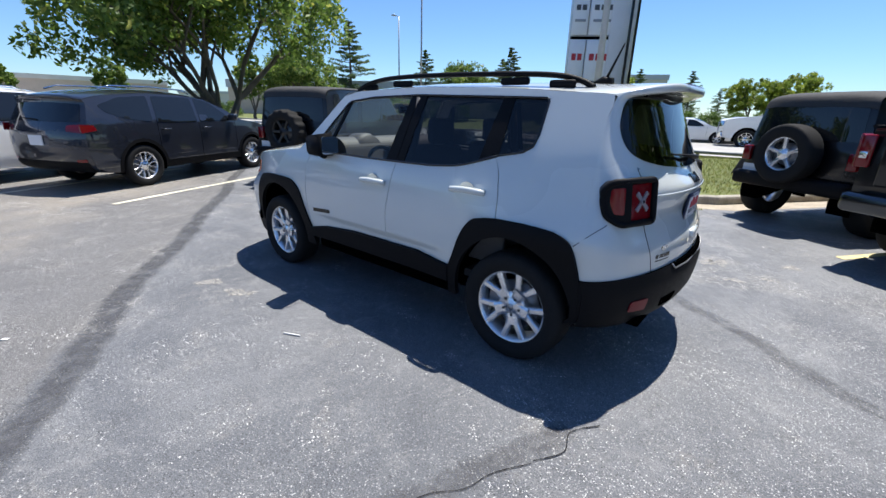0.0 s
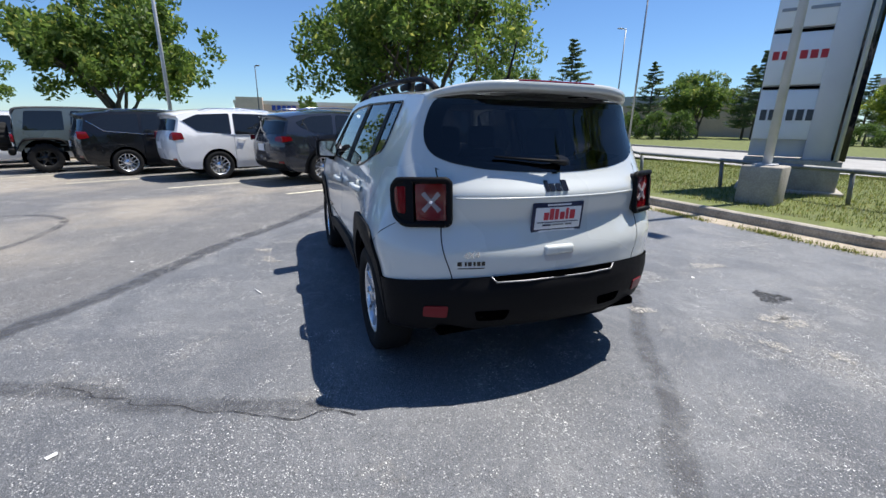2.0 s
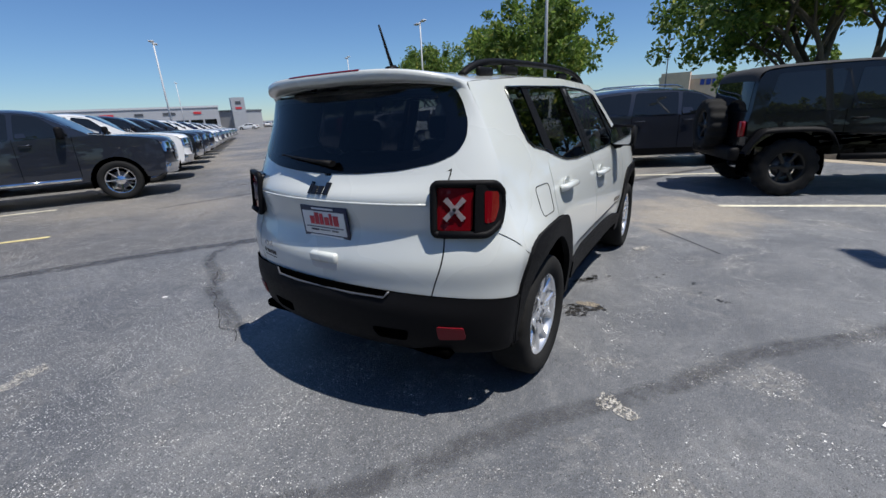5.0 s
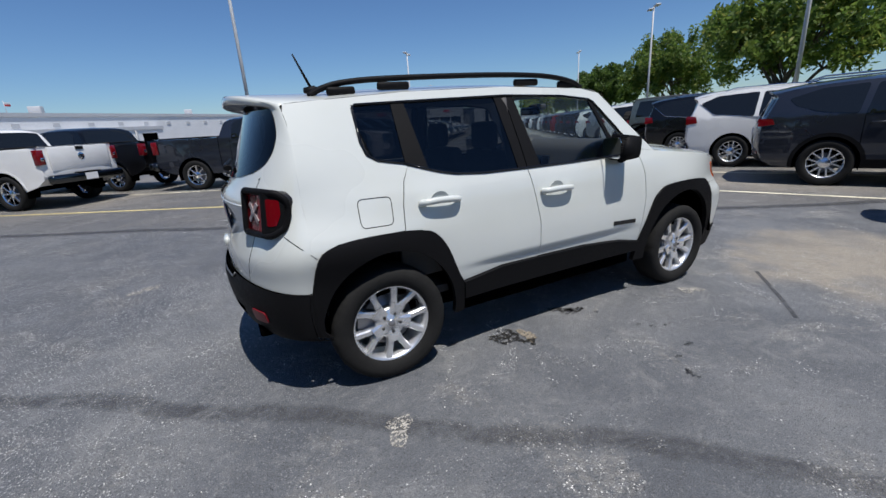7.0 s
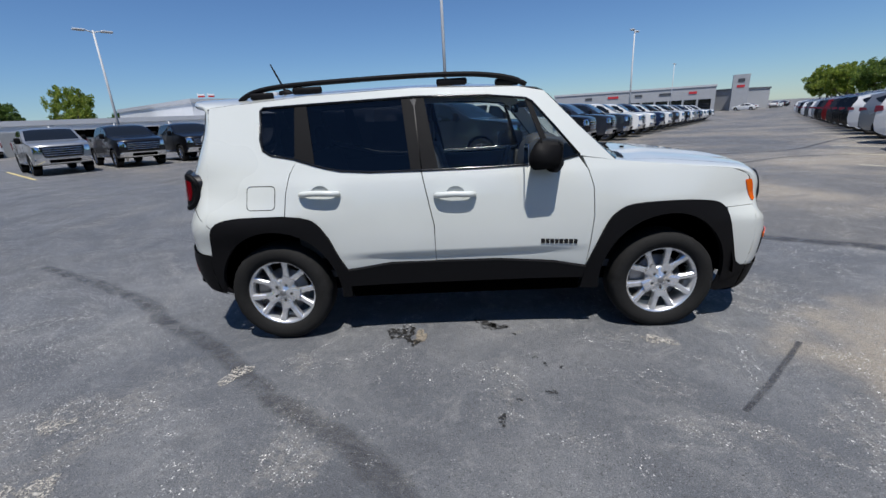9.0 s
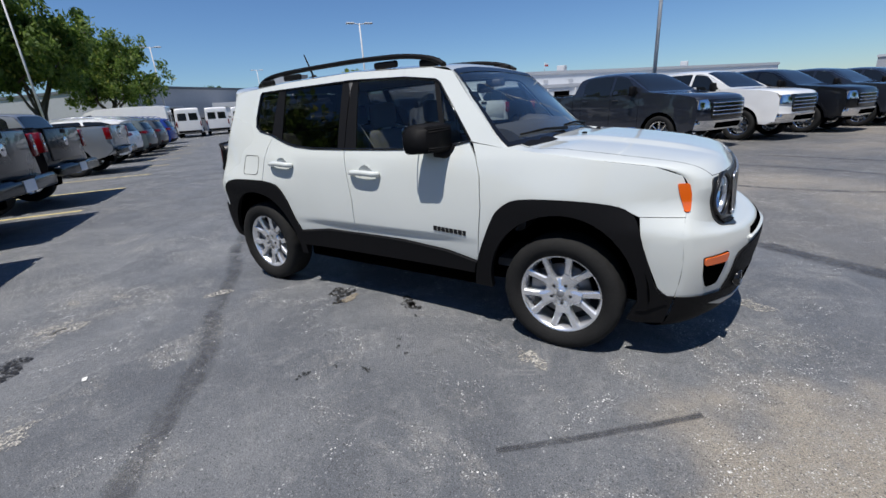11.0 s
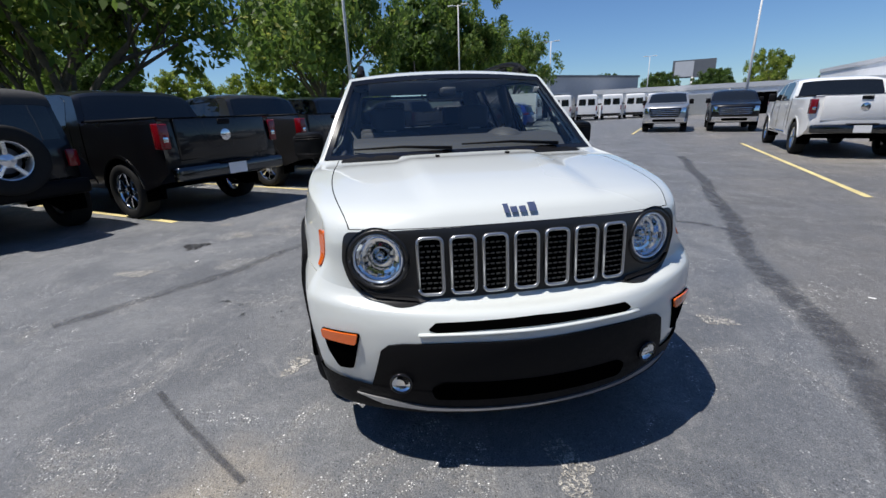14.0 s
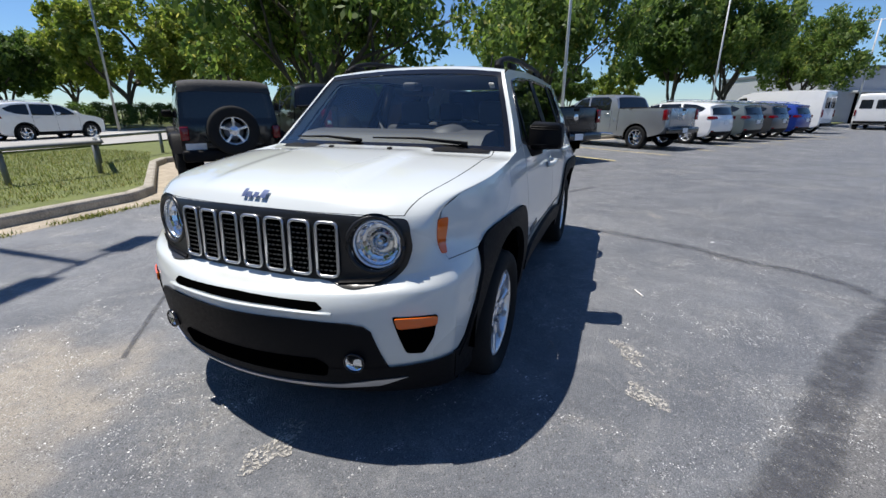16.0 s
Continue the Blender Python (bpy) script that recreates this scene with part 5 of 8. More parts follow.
def build_vehicle(kind, paint_name, wheels, style):
    sp = SPECS[kind]
    B = shell(kind)
    pm = coat(paint_name)
    v = thing("vehicle", "parked vehicle on the lot", "car")
    n = len(sp["line"])
    r, wb, hw = sp["r"], sp["wb"], sp["hw"]
    z0 = min(sp["line"][0][1], sp["line"][-1][1]) + 0.02
    grow = {"wrangler": 0.10, "pickup": 0.09}.get(kind, 0.06)
    bot = arch_line(-wb / 2, r, z0, grow) + arch_line(wb / 2, r, z0, grow)
    outline = B.edge + bot
    if kind == "wrangler":
        # open arches up to the fenders
        outline = B.edge + arch_line(-wb / 2, r, z0, grow) + [(0.95, z0), (0.95, 0.95), (1.9, 0.95), (1.93, 0.64)]
    body = thing_part("body", v)
    for s in (1, -1):
        part("body_side", conform(outline, B.side(s), 0.14, 0.0, 0.03), pm, body)
    part("body_top", B.wrap_grid(0, n - 1, ns=(n - 1) * 3, nt=16), pm, body)
    for g, nm in ((sp["glass"], "windscreen"), (sp["back"], "rear_window")):
        if g:
            part(nm, B.wrap_grid(g[0], g[1], -0.90, 0.90, 6, 12, 0.005), DARKGLASS, v)
    for s in (1, -1):
        for o in sp["sides"]:
            part("side_window", conform(rounded(o, 0.05, 3), B.side(s), 0.3, 0.004, 0.003), DARKGLASS, v)
        # joints of the doors and door handles
        doors = {"suv": (0.93, -0.08, -1.05), "minivan": (1.15, 0.04, -1.12), "pickup": (1.22, 0.32, -0.72), "wrangler": (0.92, 0.07, -0.84), "van": (1.95, 1.02, -0.3), "sedan": (0.85, -0.24, -1.15)}[kind]
        belt = sp["sides"][0][0][1] - 0.02
        for x in doors:
            zz = max(z0 + 0.12, 0.45)
            if abs(abs(x) - wb / 2) < r + grow:
                zz = r + 0.02 + math.sqrt(max(0.0, (r + grow) ** 2 - (abs(x) - wb / 2) ** 2))
            part("door_joint", tube([B.side(s)(x, zz + (belt - zz) * k / 4, 0.001) for k in range(5)], 0.004, 4), VOID, v)
        for x in doors[1:]:
            part("door_handle", tube([B.side(s)(x + d, belt - 0.12, o) for d, o in ((0.08, 0.0), (0.10, 0.03), (0.25, 0.03), (0.27, 0.0))], 0.013, 6), TRIM if kind in ("wrangler", "van") else pm, v)
        m = box(0.12, 0.20, 0.15 if kind != "pickup" else 0.24, (doors[0] - 0.14, s * (hw + 0.08), belt + 0.08), 0.04)
        part("door_mirror", m, TRIM if kind in ("van", "wrangler", "pickup") else pm, v)
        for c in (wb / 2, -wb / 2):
            # well lining in near-black, with the shade in its colour
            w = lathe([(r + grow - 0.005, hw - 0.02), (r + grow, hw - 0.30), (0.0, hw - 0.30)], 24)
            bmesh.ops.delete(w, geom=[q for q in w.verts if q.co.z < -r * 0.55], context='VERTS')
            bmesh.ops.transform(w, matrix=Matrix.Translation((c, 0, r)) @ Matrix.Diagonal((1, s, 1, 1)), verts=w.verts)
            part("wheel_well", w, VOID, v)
        if kind in ("suv",):
            for c in (wb / 2, -wb / 2):
                o = arch_line(c, r, z0, grow + 0.055) + arch_line(c, r, z0, grow - 0.005)[::-1]
                part("arch_trim", conform(o, B.side(s), 0.2, 0.008, 0.012), TRIM, v)
            part("sill_trim", conform([(-wb / 2 + r + grow, z0), (wb / 2 - r - grow, z0), (wb / 2 - r - grow, z0 + 0.14), (-wb / 2 + r + grow, z0 + 0.14)], B.side(s), 0.5, 0.007, 0.012), TRIM, v)
        if kind == "minivan":
            part("chrome_window_strip", tube([B.side(s)(x, z, 0.005) for x, z in ((1.2, 1.12), (0.08, 1.085), (-1.1, 1.105), (-1.95, 1.19), (-2.27, 1.45))], 0.008, 5), CHROME, v)
    rims = {"five": "five", "vee": "vee", "six": "six", "eight": "eight", "paired": "paired"}[style]
    width = 0.235 if kind not in ("wrangler", "pickup") else 0.275
    for x in (wb / 2, -wb / 2):
        for s in (1, -1):
            spoke_wheel(v, (x, s * ((hw if kind != "wrangler" else 0.90) - width / 2 - 0.005), r), 0, r, r * (0.67 if kind != "wrangler" else 0.56), width, rims, wheels, s, RUBBER, False, 30 if kind == "wrangler" and wheels is DARKALLOY else 0)
    # near-black underbody: the shade under the vehicle comes from its colour
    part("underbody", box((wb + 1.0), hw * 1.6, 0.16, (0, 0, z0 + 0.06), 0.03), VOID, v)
    line_x1, line_x0 = max(p[0] for p in sp["line"]), min(p[0] for p in sp["line"])
    front = B.end(0.5, 6.0, True)
    rear = B.end(n - 6.0, n - 1.2, False)
    if kind in ("suv", "minivan", "sedan"):
        z1, z2, w = sp["tail"]
        for s in (1, -1):
            part("tail_lamp", conform(rounded([(s * hw * 0.93, z1), (s * hw * (1 - w), z1 + 0.03), (s * hw * (1 - w), z2 - 0.02), (s * hw * 0.93, z2)], 0.03), rear, 0.08, 0.014, 0.02), REDLENS, v)
            xs = line_x0 + 0.20
            part("tail_lamp", conform(rounded([(xs - 0.10, z1 + 0.01), (xs + 0.14, z1 + 0.04), (xs + 0.10, z2 - 0.01), (xs - 0.10, z2)], 0.02), B.side(s), 0.08, 0.012, 0.02), REDLENS, v)
            g0, g1, gw = sp["grille"]
            part("headlamp", conform(rounded([(s * hw * 0.56, g1 - 0.06), (s * hw * 0.90, g1 - 0.02), (s * hw * 0.90, g1 + 0.12), (s * hw * 0.58, g1 + 0.07)], 0.03), front, 0.08, 0.012, 0.02), CHROME, v)
            part("bumper_reflector", conform([(s * hw * 0.72, 0.56), (s * hw * 0.88, 0.57), (s * hw * 0.88, 0.52), (s * hw * 0.72, 0.52)], rear, 0.1, 0.01, 0.01), REDLENS, v)
        part("grille", conform(rounded([(-0.52, g0), (0.52, g0), (0.56, g1), (-0.56, g1)], 0.05), front, 0.12, 0.008, 0.01), GLOSSBLACK, v)
        part("rear_lower_trim", conform(rounded([(-hw * 0.86, 0.34), (hw * 0.86, 0.34), (hw * 0.90, 0.52), (-hw * 0.90, 0.52)], 0.06), rear, 0.12, 0.012, 0.014), TRIM, v)
        part("spoiler_shadow", B.wrap_grid(12.0, 13.1, -0.85, 0.85, 4, 12, 0.012), pm, v)
        part("rear_wiper", tube([rear(0.0, z2 + 0.06, 0.02), rear(0.32, z2 + 0.08, 0.02)], 0.01, 5), TRIM, v)
        lp = part("licence_plate", box(0.012, 0.31, 0.16, (rear(0, 0.86, 0.012)[0], 0, 0.86)), PLATEWHITE, v)
        if kind != "sedan":
            for s in (1, -1):
                part("roof_rail", tube([(x, s * (hw - 0.32), z) for x, z in ((0.05, 1.67), (-0.1, 1.735), (-0.8, 1.765), (-1.6, 1.75), (-1.8, 1.69))], 0.016, 6), CHROME if paint_name != "black" else TRIM, v)
    if kind == "pickup":
        g0, g1, gw = sp["grille"]
        gr = thing_part("grille", v)
        part("grille_frame", conform(rounded([(-0.62, g0), (0.62, g0), (0.72, g1), (-0.72, g1)], 0.06), front, 0.12, 0.012, 0.02), GLOSSBLACK, gr)
        for k in range(4):
            zb = g0 + 0.09 + 0.085 * k
            part("grille_bar", tube([front(-0.62 + 0.124 * j, zb, 0.02) for j in range(11)], 0.014, 5), CHROME, gr)
        part("front_bumper", conform(rounded([(-0.96, 0.50), (0.96, 0.50), (0.97, 0.69), (-0.97, 0.69)], 0.05), front, 0.12, 0.05, 0.07), CHROME, v)
        # near-black sheet paints the shade of an opening in the bumper
        part("bumper_opening", conform(rounded([(-0.50, 0.53), (0.50, 0.53), (0.50, 0.64), (-0.50, 0.64)], 0.03), front, 0.12, 0.055, 0.004), VOID, v)
        for s in (1, -1):
            part("headlamp", conform(rounded([(s * 0.66, g1 - 0.24), (s * 0.93, g1 - 0.22), (s * 0.95, g1 - 0.02), (s * 0.74, g1 + 0.0)], 0.03), front, 0.08, 0.022, 0.03), CHROME, v)
            part("tail_lamp", box(0.05, 0.13, 0.33, (-2.905, s * 0.915, 1.19), 0.02), REDLENS, v)
            part("tail_lamp_side", box(0.16, 0.03, 0.34, (-2.85, s * 0.975, 1.19), 0.012), REDLENS, v)
            part("reverse_lens", box(0.02, 0.07, 0.07, (-2.928, s * 0.915, 1.15), 0.006), CHROME, v)
            part("bed_rail_cap", tube([(-1.12, s * 0.93, 1.425), (-2.86, s * 0.93, 1.432)], 0.028, 6, flat=0.6), TRIM, v)
            part("flare_lip", tube([(x, s * 1.0, z) for x, z in arch_line(-wb / 2, r, z0 + 0.05, grow + 0.02)], 0.018, 5), pm, v)
        # near-black sheet on the closed bed top, painted shade of an open bed
        part("bed_liner", B.wrap_grid(14.3, 16.2, -0.88, 0.88, 6, 8, 0.006), VOID, v)
        part("tailgate", box(0.03, 1.52, 0.56, (-2.915, 0, 1.13), 0.02), pm, v)
        part("tailgate_handle", box(0.02, 0.20, 0.08, (-2.935, 0, 1.36), 0.01), TRIM, v)
        part("tailgate_emblem", lathe([(0.0, -0.006), (0.075, -0.004), (0.085, 0.0)], 16, 'X'), CHROME, v).location = (-2.935, 0, 1.17)
        part("rear_bumper", box(0.18, 1.86, 0.20, (-2.99, 0, 0.68), 0.05), DARKCHROME, v)
        part("bumper_step", box(0.16, 0.55, 0.03, (-3.0, 0, 0.785), 0.01), TRIM, v)
        part("licence_plate", box(0.012, 0.31, 0.16, (-3.085, 0, 0.68)), PLATEWHITE, v)
        part("cab_gap", tube([(-1.04, -0.95, 1.42), (-1.04, 0.95, 1.42)], 0.02, 6), VOID, v)
        for s in (1, -1):
            part("bed_joint", tube([B.side(s)(-1.04, z, 0.001) for z in (0.62, 0.9, 1.2, 1.40)], 0.009, 4), VOID, v)
            part("side_step", tube([(1.2, s * 0.98, 0.50), (-0.9, s * 0.98, 0.50)], 0.045, 8), CHROME, v)
            for c in (wb / 2, -wb / 2):
                o = arch_line(c, r, z0 + 0.05, grow + 0.04) + arch_line(c, r, z0 + 0.05, grow - 0.005)[::-1]
                part("arch_lip", conform(o, B.side(s), 0.3, 0.008, 0.02), pm, v)
    if kind == "wrangler":
        for s in (1, -1):
            for c, a in ((wb / 2, 0.62), (-wb / 2, 0.60)):
                pts = [(c - a, 0.66), (c - a * 0.72, 0.93), (c - a * 0.45, 0.985), (c + a * 0.42, 0.985), (c + a * 0.75, 0.92), (c + a * 0.95, 0.72)]
                b = bmesh.new()
                rows = [[b.verts.new((x, s * y, z + dz)) for y, dz in ((0.76, 0.0), (0.90, 0.005), (0.945, -0.03), (0.945, -0.065), (0.93, -0.06))] for x, z in spread(pts, 3)]
                for p, q in zip(rows, rows[1:]):
                    for k in range(4):
                        b.faces.new((p[k], p[k + 1], q[k + 1], q[k])).smooth = True
                bmesh.ops.recalc_face_normals(b, faces=b.faces)
                part("fender_flare", b, TRIM, v)
            part("rock_rail", tube([(0.85, s * 0.84, 0.56), (-0.85, s * 0.84, 0.56)], 0.045, 8), TRIM, v)
            lamp = thing_part("headlamp", v)
            b = lathe([(0.0, 0.03), (0.07, 0.02), (0.09, 0.0)], 20, 'X')
            bmesh.ops.translate(b, verts=b.verts, vec=(2.075, s * 0.56, 0.95))
            part("lens", b, CHROME, lamp)
            part("turn_lamp", box(0.03, 0.12, 0.05, (1.99, s * 0.86, 0.92), 0.01), AMBER, v)
            part("tail_lamp", box(0.07, 0.13, 0.22, (-2.10, s * 0.72, 0.98), 0.02), REDLENS, v)
            part("door_hinge", box(0.10, 0.02, 0.05, (0.95, s * 0.81, 1.05), 0.006), TRIM, v)
        # slots are flat near-black sheets, with their shade in the colour
        for k in range(7):
            part("grille_slot", conform(rounded([(-0.36 + 0.11 * k - 0.035, 0.78), (-0.36 + 0.11 * k + 0.035, 0.78), (-0.36 + 0.11 * k + 0.035, 1.06), (-0.36 + 0.11 * k - 0.035, 1.06)], 0.02), front, 0.2, 0.004, 0.004), VOID, v)
        part("front_bumper", box(0.18, 1.6, 0.18, (2.20, 0, 0.60), 0.05), TRIM, v)
        part("rear_bumper", box(0.16, 1.6, 0.20, (-2.16, 0, 0.62), 0.05), TRIM, v)
        sw = spoke_wheel(v, (-2.27, 0.0, 1.02), -90, 0.40, 0.23, 0.26, rims, wheels, -1, RUBBER, False, 30 if wheels is DARKALLOY else 0)
        sw.name = "spare_wheel"
        part("soft_top", B.wrap_grid(8.1, 13.1, -1.0, 1.0, 16, 14, 0.012), CANVAS, v, "faded black fabric roof")
        part("licence_plate", box(0.012, 0.31, 0.16, (-2.11, 0.58, 0.74)), PLATEWHITE, v)
    if kind == "van":
        part("grille", conform(rounded([(-0.6, 0.62), (0.6, 0.62), (0.65, 0.95), (-0.65, 0.95)], 0.05), front, 0.15, 0.01, 0.012), TRIM, v)
        part("front_bumper", conform(rounded([(-0.9, 0.38), (0.9, 0.38), (0.9, 0.60), (-0.9, 0.60)], 0.05), front, 0.15, 0.02, 0.03), TRIM, v)
        for s in (1, -1):
            part("headlamp", conform(rounded([(s * 0.66, 0.92), (s * 0.92, 0.98), (s * 0.90, 1.2), (s * 0.72, 1.1)], 0.04), front, 0.1, 0.012, 0.02), CHROME, v)
            part("rear_door_window", conform(rounded([(s * 0.10, 1.45), (s * 0.78, 1.45), (s * 0.74, 2.05), (s * 0.10, 2.05)], 0.05), rear, 0.2, 0.006, 0.004), DARKGLASS, v)
            part("tail_lamp", box(0.05, 0.10, 0.42, (-2.99, s * 0.92, 1.15), 0.02), REDLENS, v)
            part("side_rub_strip", conform([(-1.4, 0.62), (1.4, 0.62), (1.4, 0.76), (-1.4, 0.76)], B.side(s), 0.5, 0.012, 0.015), TRIM, v)
        part("rear_bumper", box(0.14, 1.8, 0.18, (-3.02, 0, 0.52), 0.04), TRIM, v)
    return v


CANVAS = mat("faded_canvas", (0.035, 0.035, 0.036), rough=0.85, bump=0.3, scale=200, vary=0.3)


def parked(kind, paint_name, x, y, heading, label, wheels=ALLOY, style="five", group="parked vehicles", scale=1.0, name=""):
    """Stands a vehicle with the middle of its wheel base at x, y on the sloping lot."""
    e = 0.8
    gx, gy = (ground_z(x + e, y) - ground_z(x - e, y)) / (2 * e), (ground_z(x, y + e) - ground_z(x, y - e)) / (2 * e)
    up = Vector((-gx, -gy, 1)).normalized()
    h = radians(heading)
    fw = Vector((math.cos(h), math.sin(h), 0))
    fw = (fw - up * fw.dot(up)).normalized()
    lf = up.cross(fw)
    m = Matrix((fw, lf, up)).transposed().to_4x4()
    m.translation = (x, y, ground_z(x, y))
    key = (kind, wheels.name, style)
    if key not in PROTO:
        v = build_vehicle(kind, paint_name, wheels, style)
        PROTO[key] = (v, coat(paint_name))
        v.matrix_world = m @ Matrix.Scale(scale, 4)
    else:
        src, old = PROTO[key]
        v = copy_thing(src, m)
        v.matrix_basis = m @ Matrix.Scale(scale, 4)
        if coat(paint_name) is not old:
            for o in v.children_recursive:
                if o.type == 'MESH' and o.data.materials and o.data.materials[0] is old:
                    o.data = repaint(o.data, coat(paint_name))
    nm = name or {"suv": "suv", "minivan": "minivan", "pickup": "pickup_truck", "wrangler": "off_road_car", "van": "cargo_van", "sedan": "sedan"}[kind]
    v.name = nm
    cat = {"pickup": "pickup truck", "van": "van", "minivan": "minivan"}.get(kind, "car")
    return tagged(v, label, cat, group)


REPAINTED = {}


def repaint(me, m):
    k = (me.name, m.name)
    if k not in REPAINTED:
        c = me.copy()
        c.materials[0] = m
        REPAINTED[k] = c
    return REPAINTED[k]

# ---- ground ----


def lot_material():
    """Worn, partly sealed asphalt: dark sealed zone, pale old zone past the tar seam, stones, worn spots."""
    m = bpy.data.materials.new("worn_asphalt")
    m.use_nodes = True
    n, l = m.node_tree.nodes, m.node_tree.links
    p = n["Principled BSDF"]
    geo = n.new("ShaderNodeNewGeometry")

    def noise_at(scale, detail=6, rough=0.6, dist=0.0):
        t = n.new("ShaderNodeTexNoise")
        t.inputs["Scale"].default_value, t.inputs["Detail"].default_value, t.inputs["Roughness"].default_value = scale, detail, rough
        t.inputs["Distortion"].default_value = dist
        l.new(geo.outputs["Position"], t.inputs["Vector"])
        return t.outputs["Fac"]

    def math_op(op, a, b=None):
        t = n.new("ShaderNodeMath")
        t.operation = op
        for k, v in ((0, a), (1, b)):
            if v is None:
                continue
            if isinstance(v, (int, float)):
                t.inputs[k].default_value = v
            else:
                l.new(v, t.inputs[k])
        return t.outputs[0]

    def ease(v, lo, hi, a=0.0, b=1.0):
        t = n.new("ShaderNodeMapRange")
        t.interpolation_type = 'SMOOTHSTEP'
        t.inputs["From Min"].default_value, t.inputs["From Max"].default_value = lo, hi
        t.inputs["To Min"].default_value, t.inputs["To Max"].default_value = a, b
        l.new(v, t.inputs["Value"])
        return t.outputs[0]

    def mix(f, a, b):
        t = n.new("ShaderNodeMix")
        t.data_type = 'RGBA'
        l.new(f, t.inputs[0]) if not isinstance(f, float) else None
        for k, v in ((6, a), (7, b)):
            if isinstance(v, tuple):
                t.inputs[k].default_value = (*v, 1)
            else:
                l.new(v, t.inputs[k])
        return t.outputs[2]

    sep = n.new("ShaderNodeSeparateXYZ")
    l.new(geo.outputs["Position"], sep.inputs[0])
    wob = math_op('MULTIPLY', math_op('SUBTRACT', noise_at(0.55, 5), 0.5), 3.2)
    # distance past the tar seam
    sd = math_op('ADD', math_op('MULTIPLY', sep.outputs[0], 0.531), math_op('MULTIPLY', sep.outputs[1], 0.847))
    sd = math_op('SUBTRACT', sd, 2.62)
    fine = math_op('MULTIPLY', math_op('SUBTRACT', noise_at(9.0, 4), 0.5), 0.25)
    old = ease(math_op('ADD', sd, fine), -0.04, 0.12)
    pale = ease(math_op('ADD', math_op('SUBTRACT', sd, 0.8), wob), -0.6, 1.6)
    # a bare patch in front of the white car
    dx, dy = math_op('SUBTRACT', sep.outputs[0], 2.95), math_op('SUBTRACT', sep.outputs[1], -1.35)
    rad = math_op('SQRT', math_op('ADD', math_op('MULTIPLY', dx, dx), math_op('MULTIPLY', math_op('MULTIPLY', dy, dy), 1.3)))
    bare = ease(math_op('ADD', rad, math_op('MULTIPLY', math_op('SUBTRACT', noise_at(2.2, 5), 0.5), 1.5)), 0.55, 1.25, 1.0, 0.0)
    seal = mix(ease(noise_at(0.9, 8, 0.68, 0.5), 0.32, 0.68), (0.092, 0.099, 0.112), (0.165, 0.171, 0.180))
    aged = mix(noise_at(0.35, 6, 0.65, 0.5), (0.088, 0.088, 0.090), (0.172, 0.166, 0.158))
    tan = mix(noise_at(0.6, 6, 0.6), (0.23, 0.205, 0.17), (0.36, 0.315, 0.25))
    c = mix(old, seal, aged)
    t1 = math_op('MAXIMUM', math_op('MULTIPLY', math_op('MULTIPLY', old, pale), ease(noise_at(0.22, 4), 0.42, 0.62)), bare)
    c = mix(t1, c, tan)
    # worn spots where the stones show through the seal, and thin lines of them
    patch = ease(noise_at(1.35, 8, 0.72, 0.5), 0.53, 0.64)
    thin = math_op('ABSOLUTE', math_op('SUBTRACT', noise_at(0.85, 6, 0.6, 0.8), 0.5))
    strand = math_op('MULTIPLY', ease(thin, 0.0, 0.030, 1.0, 0.0), ease(noise_at(2.6, 4), 0.42, 0.55))
    c = mix(math_op('MULTIPLY', math_op('MULTIPLY', patch, ease(noise_at(30.0, 4), 0.35, 0.6)), 0.45), c, (0.29, 0.275, 0.245))
    # tyre-polished dark sweeps
    sweep_n = noise_at(0.5, 3, 0.5, 1.5)
    c = mix(math_op('MULTIPLY', ease(sweep_n, 0.58, 0.68), 0.30), c, (0.085, 0.088, 0.096))

    # mixed darker by position: slightly behind the car, more towards its left rear
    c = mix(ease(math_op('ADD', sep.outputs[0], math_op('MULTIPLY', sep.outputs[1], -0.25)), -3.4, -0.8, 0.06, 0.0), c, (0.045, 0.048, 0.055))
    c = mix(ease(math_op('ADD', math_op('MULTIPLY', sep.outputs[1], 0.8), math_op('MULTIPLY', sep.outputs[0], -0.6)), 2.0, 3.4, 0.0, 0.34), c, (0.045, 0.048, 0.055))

    def stones(scale, lo, hi, edge=0.48):
        vo = n.new("ShaderNodeTexVoronoi")
        vo.inputs["Scale"].default_value = scale
        l.new(geo.outputs["Position"], vo.inputs["Vector"])
        sx = n.new("ShaderNodeSeparateColor")
        l.new(vo.outputs["Color"], sx.inputs[0])
        chip = ease(vo.outputs["Distance"], edge * 0.6, edge, 1.0, 0.0)
        return vo, math_op('MULTIPLY', ease(sx.outputs[0], lo, hi), chip), math_op('MULTIPLY', ease(sx.outputs[1], 0.78, 0.86), chip)

    # the seal is worn harder behind the white car than beside it
    rear = ease(math_op('ADD', sep.outputs[0], math_op('MULTIPLY', sep.outputs[1], -0.35)), -3.2, -1.0, 0.80, 0.16)
    ahead = ease(sep.outputs[1], 0.6, 2.2, 0.0, 0.35)
    open_grain = math_op('MAXIMUM', math_op('MAXIMUM', rear, ahead), math_op('MULTIPLY', bare, 0.5))
    cluster = math_op('MULTIPLY', math_op('MAXIMUM', patch, strand), ease(noise_at(14.0, 4), 0.38, 0.58))
    density = math_op('MINIMUM', math_op('ADD', math_op('MULTIPLY', open_grain, ease(noise_at(1.1, 6, 0.7), 0.35, 0.65, 0.4, 1.0)), math_op('MULTIPLY', cluster, 0.9)), 1.0)
    vo, pale_chip, pit = stones(95.0, 0.70, 0.80, 0.42)
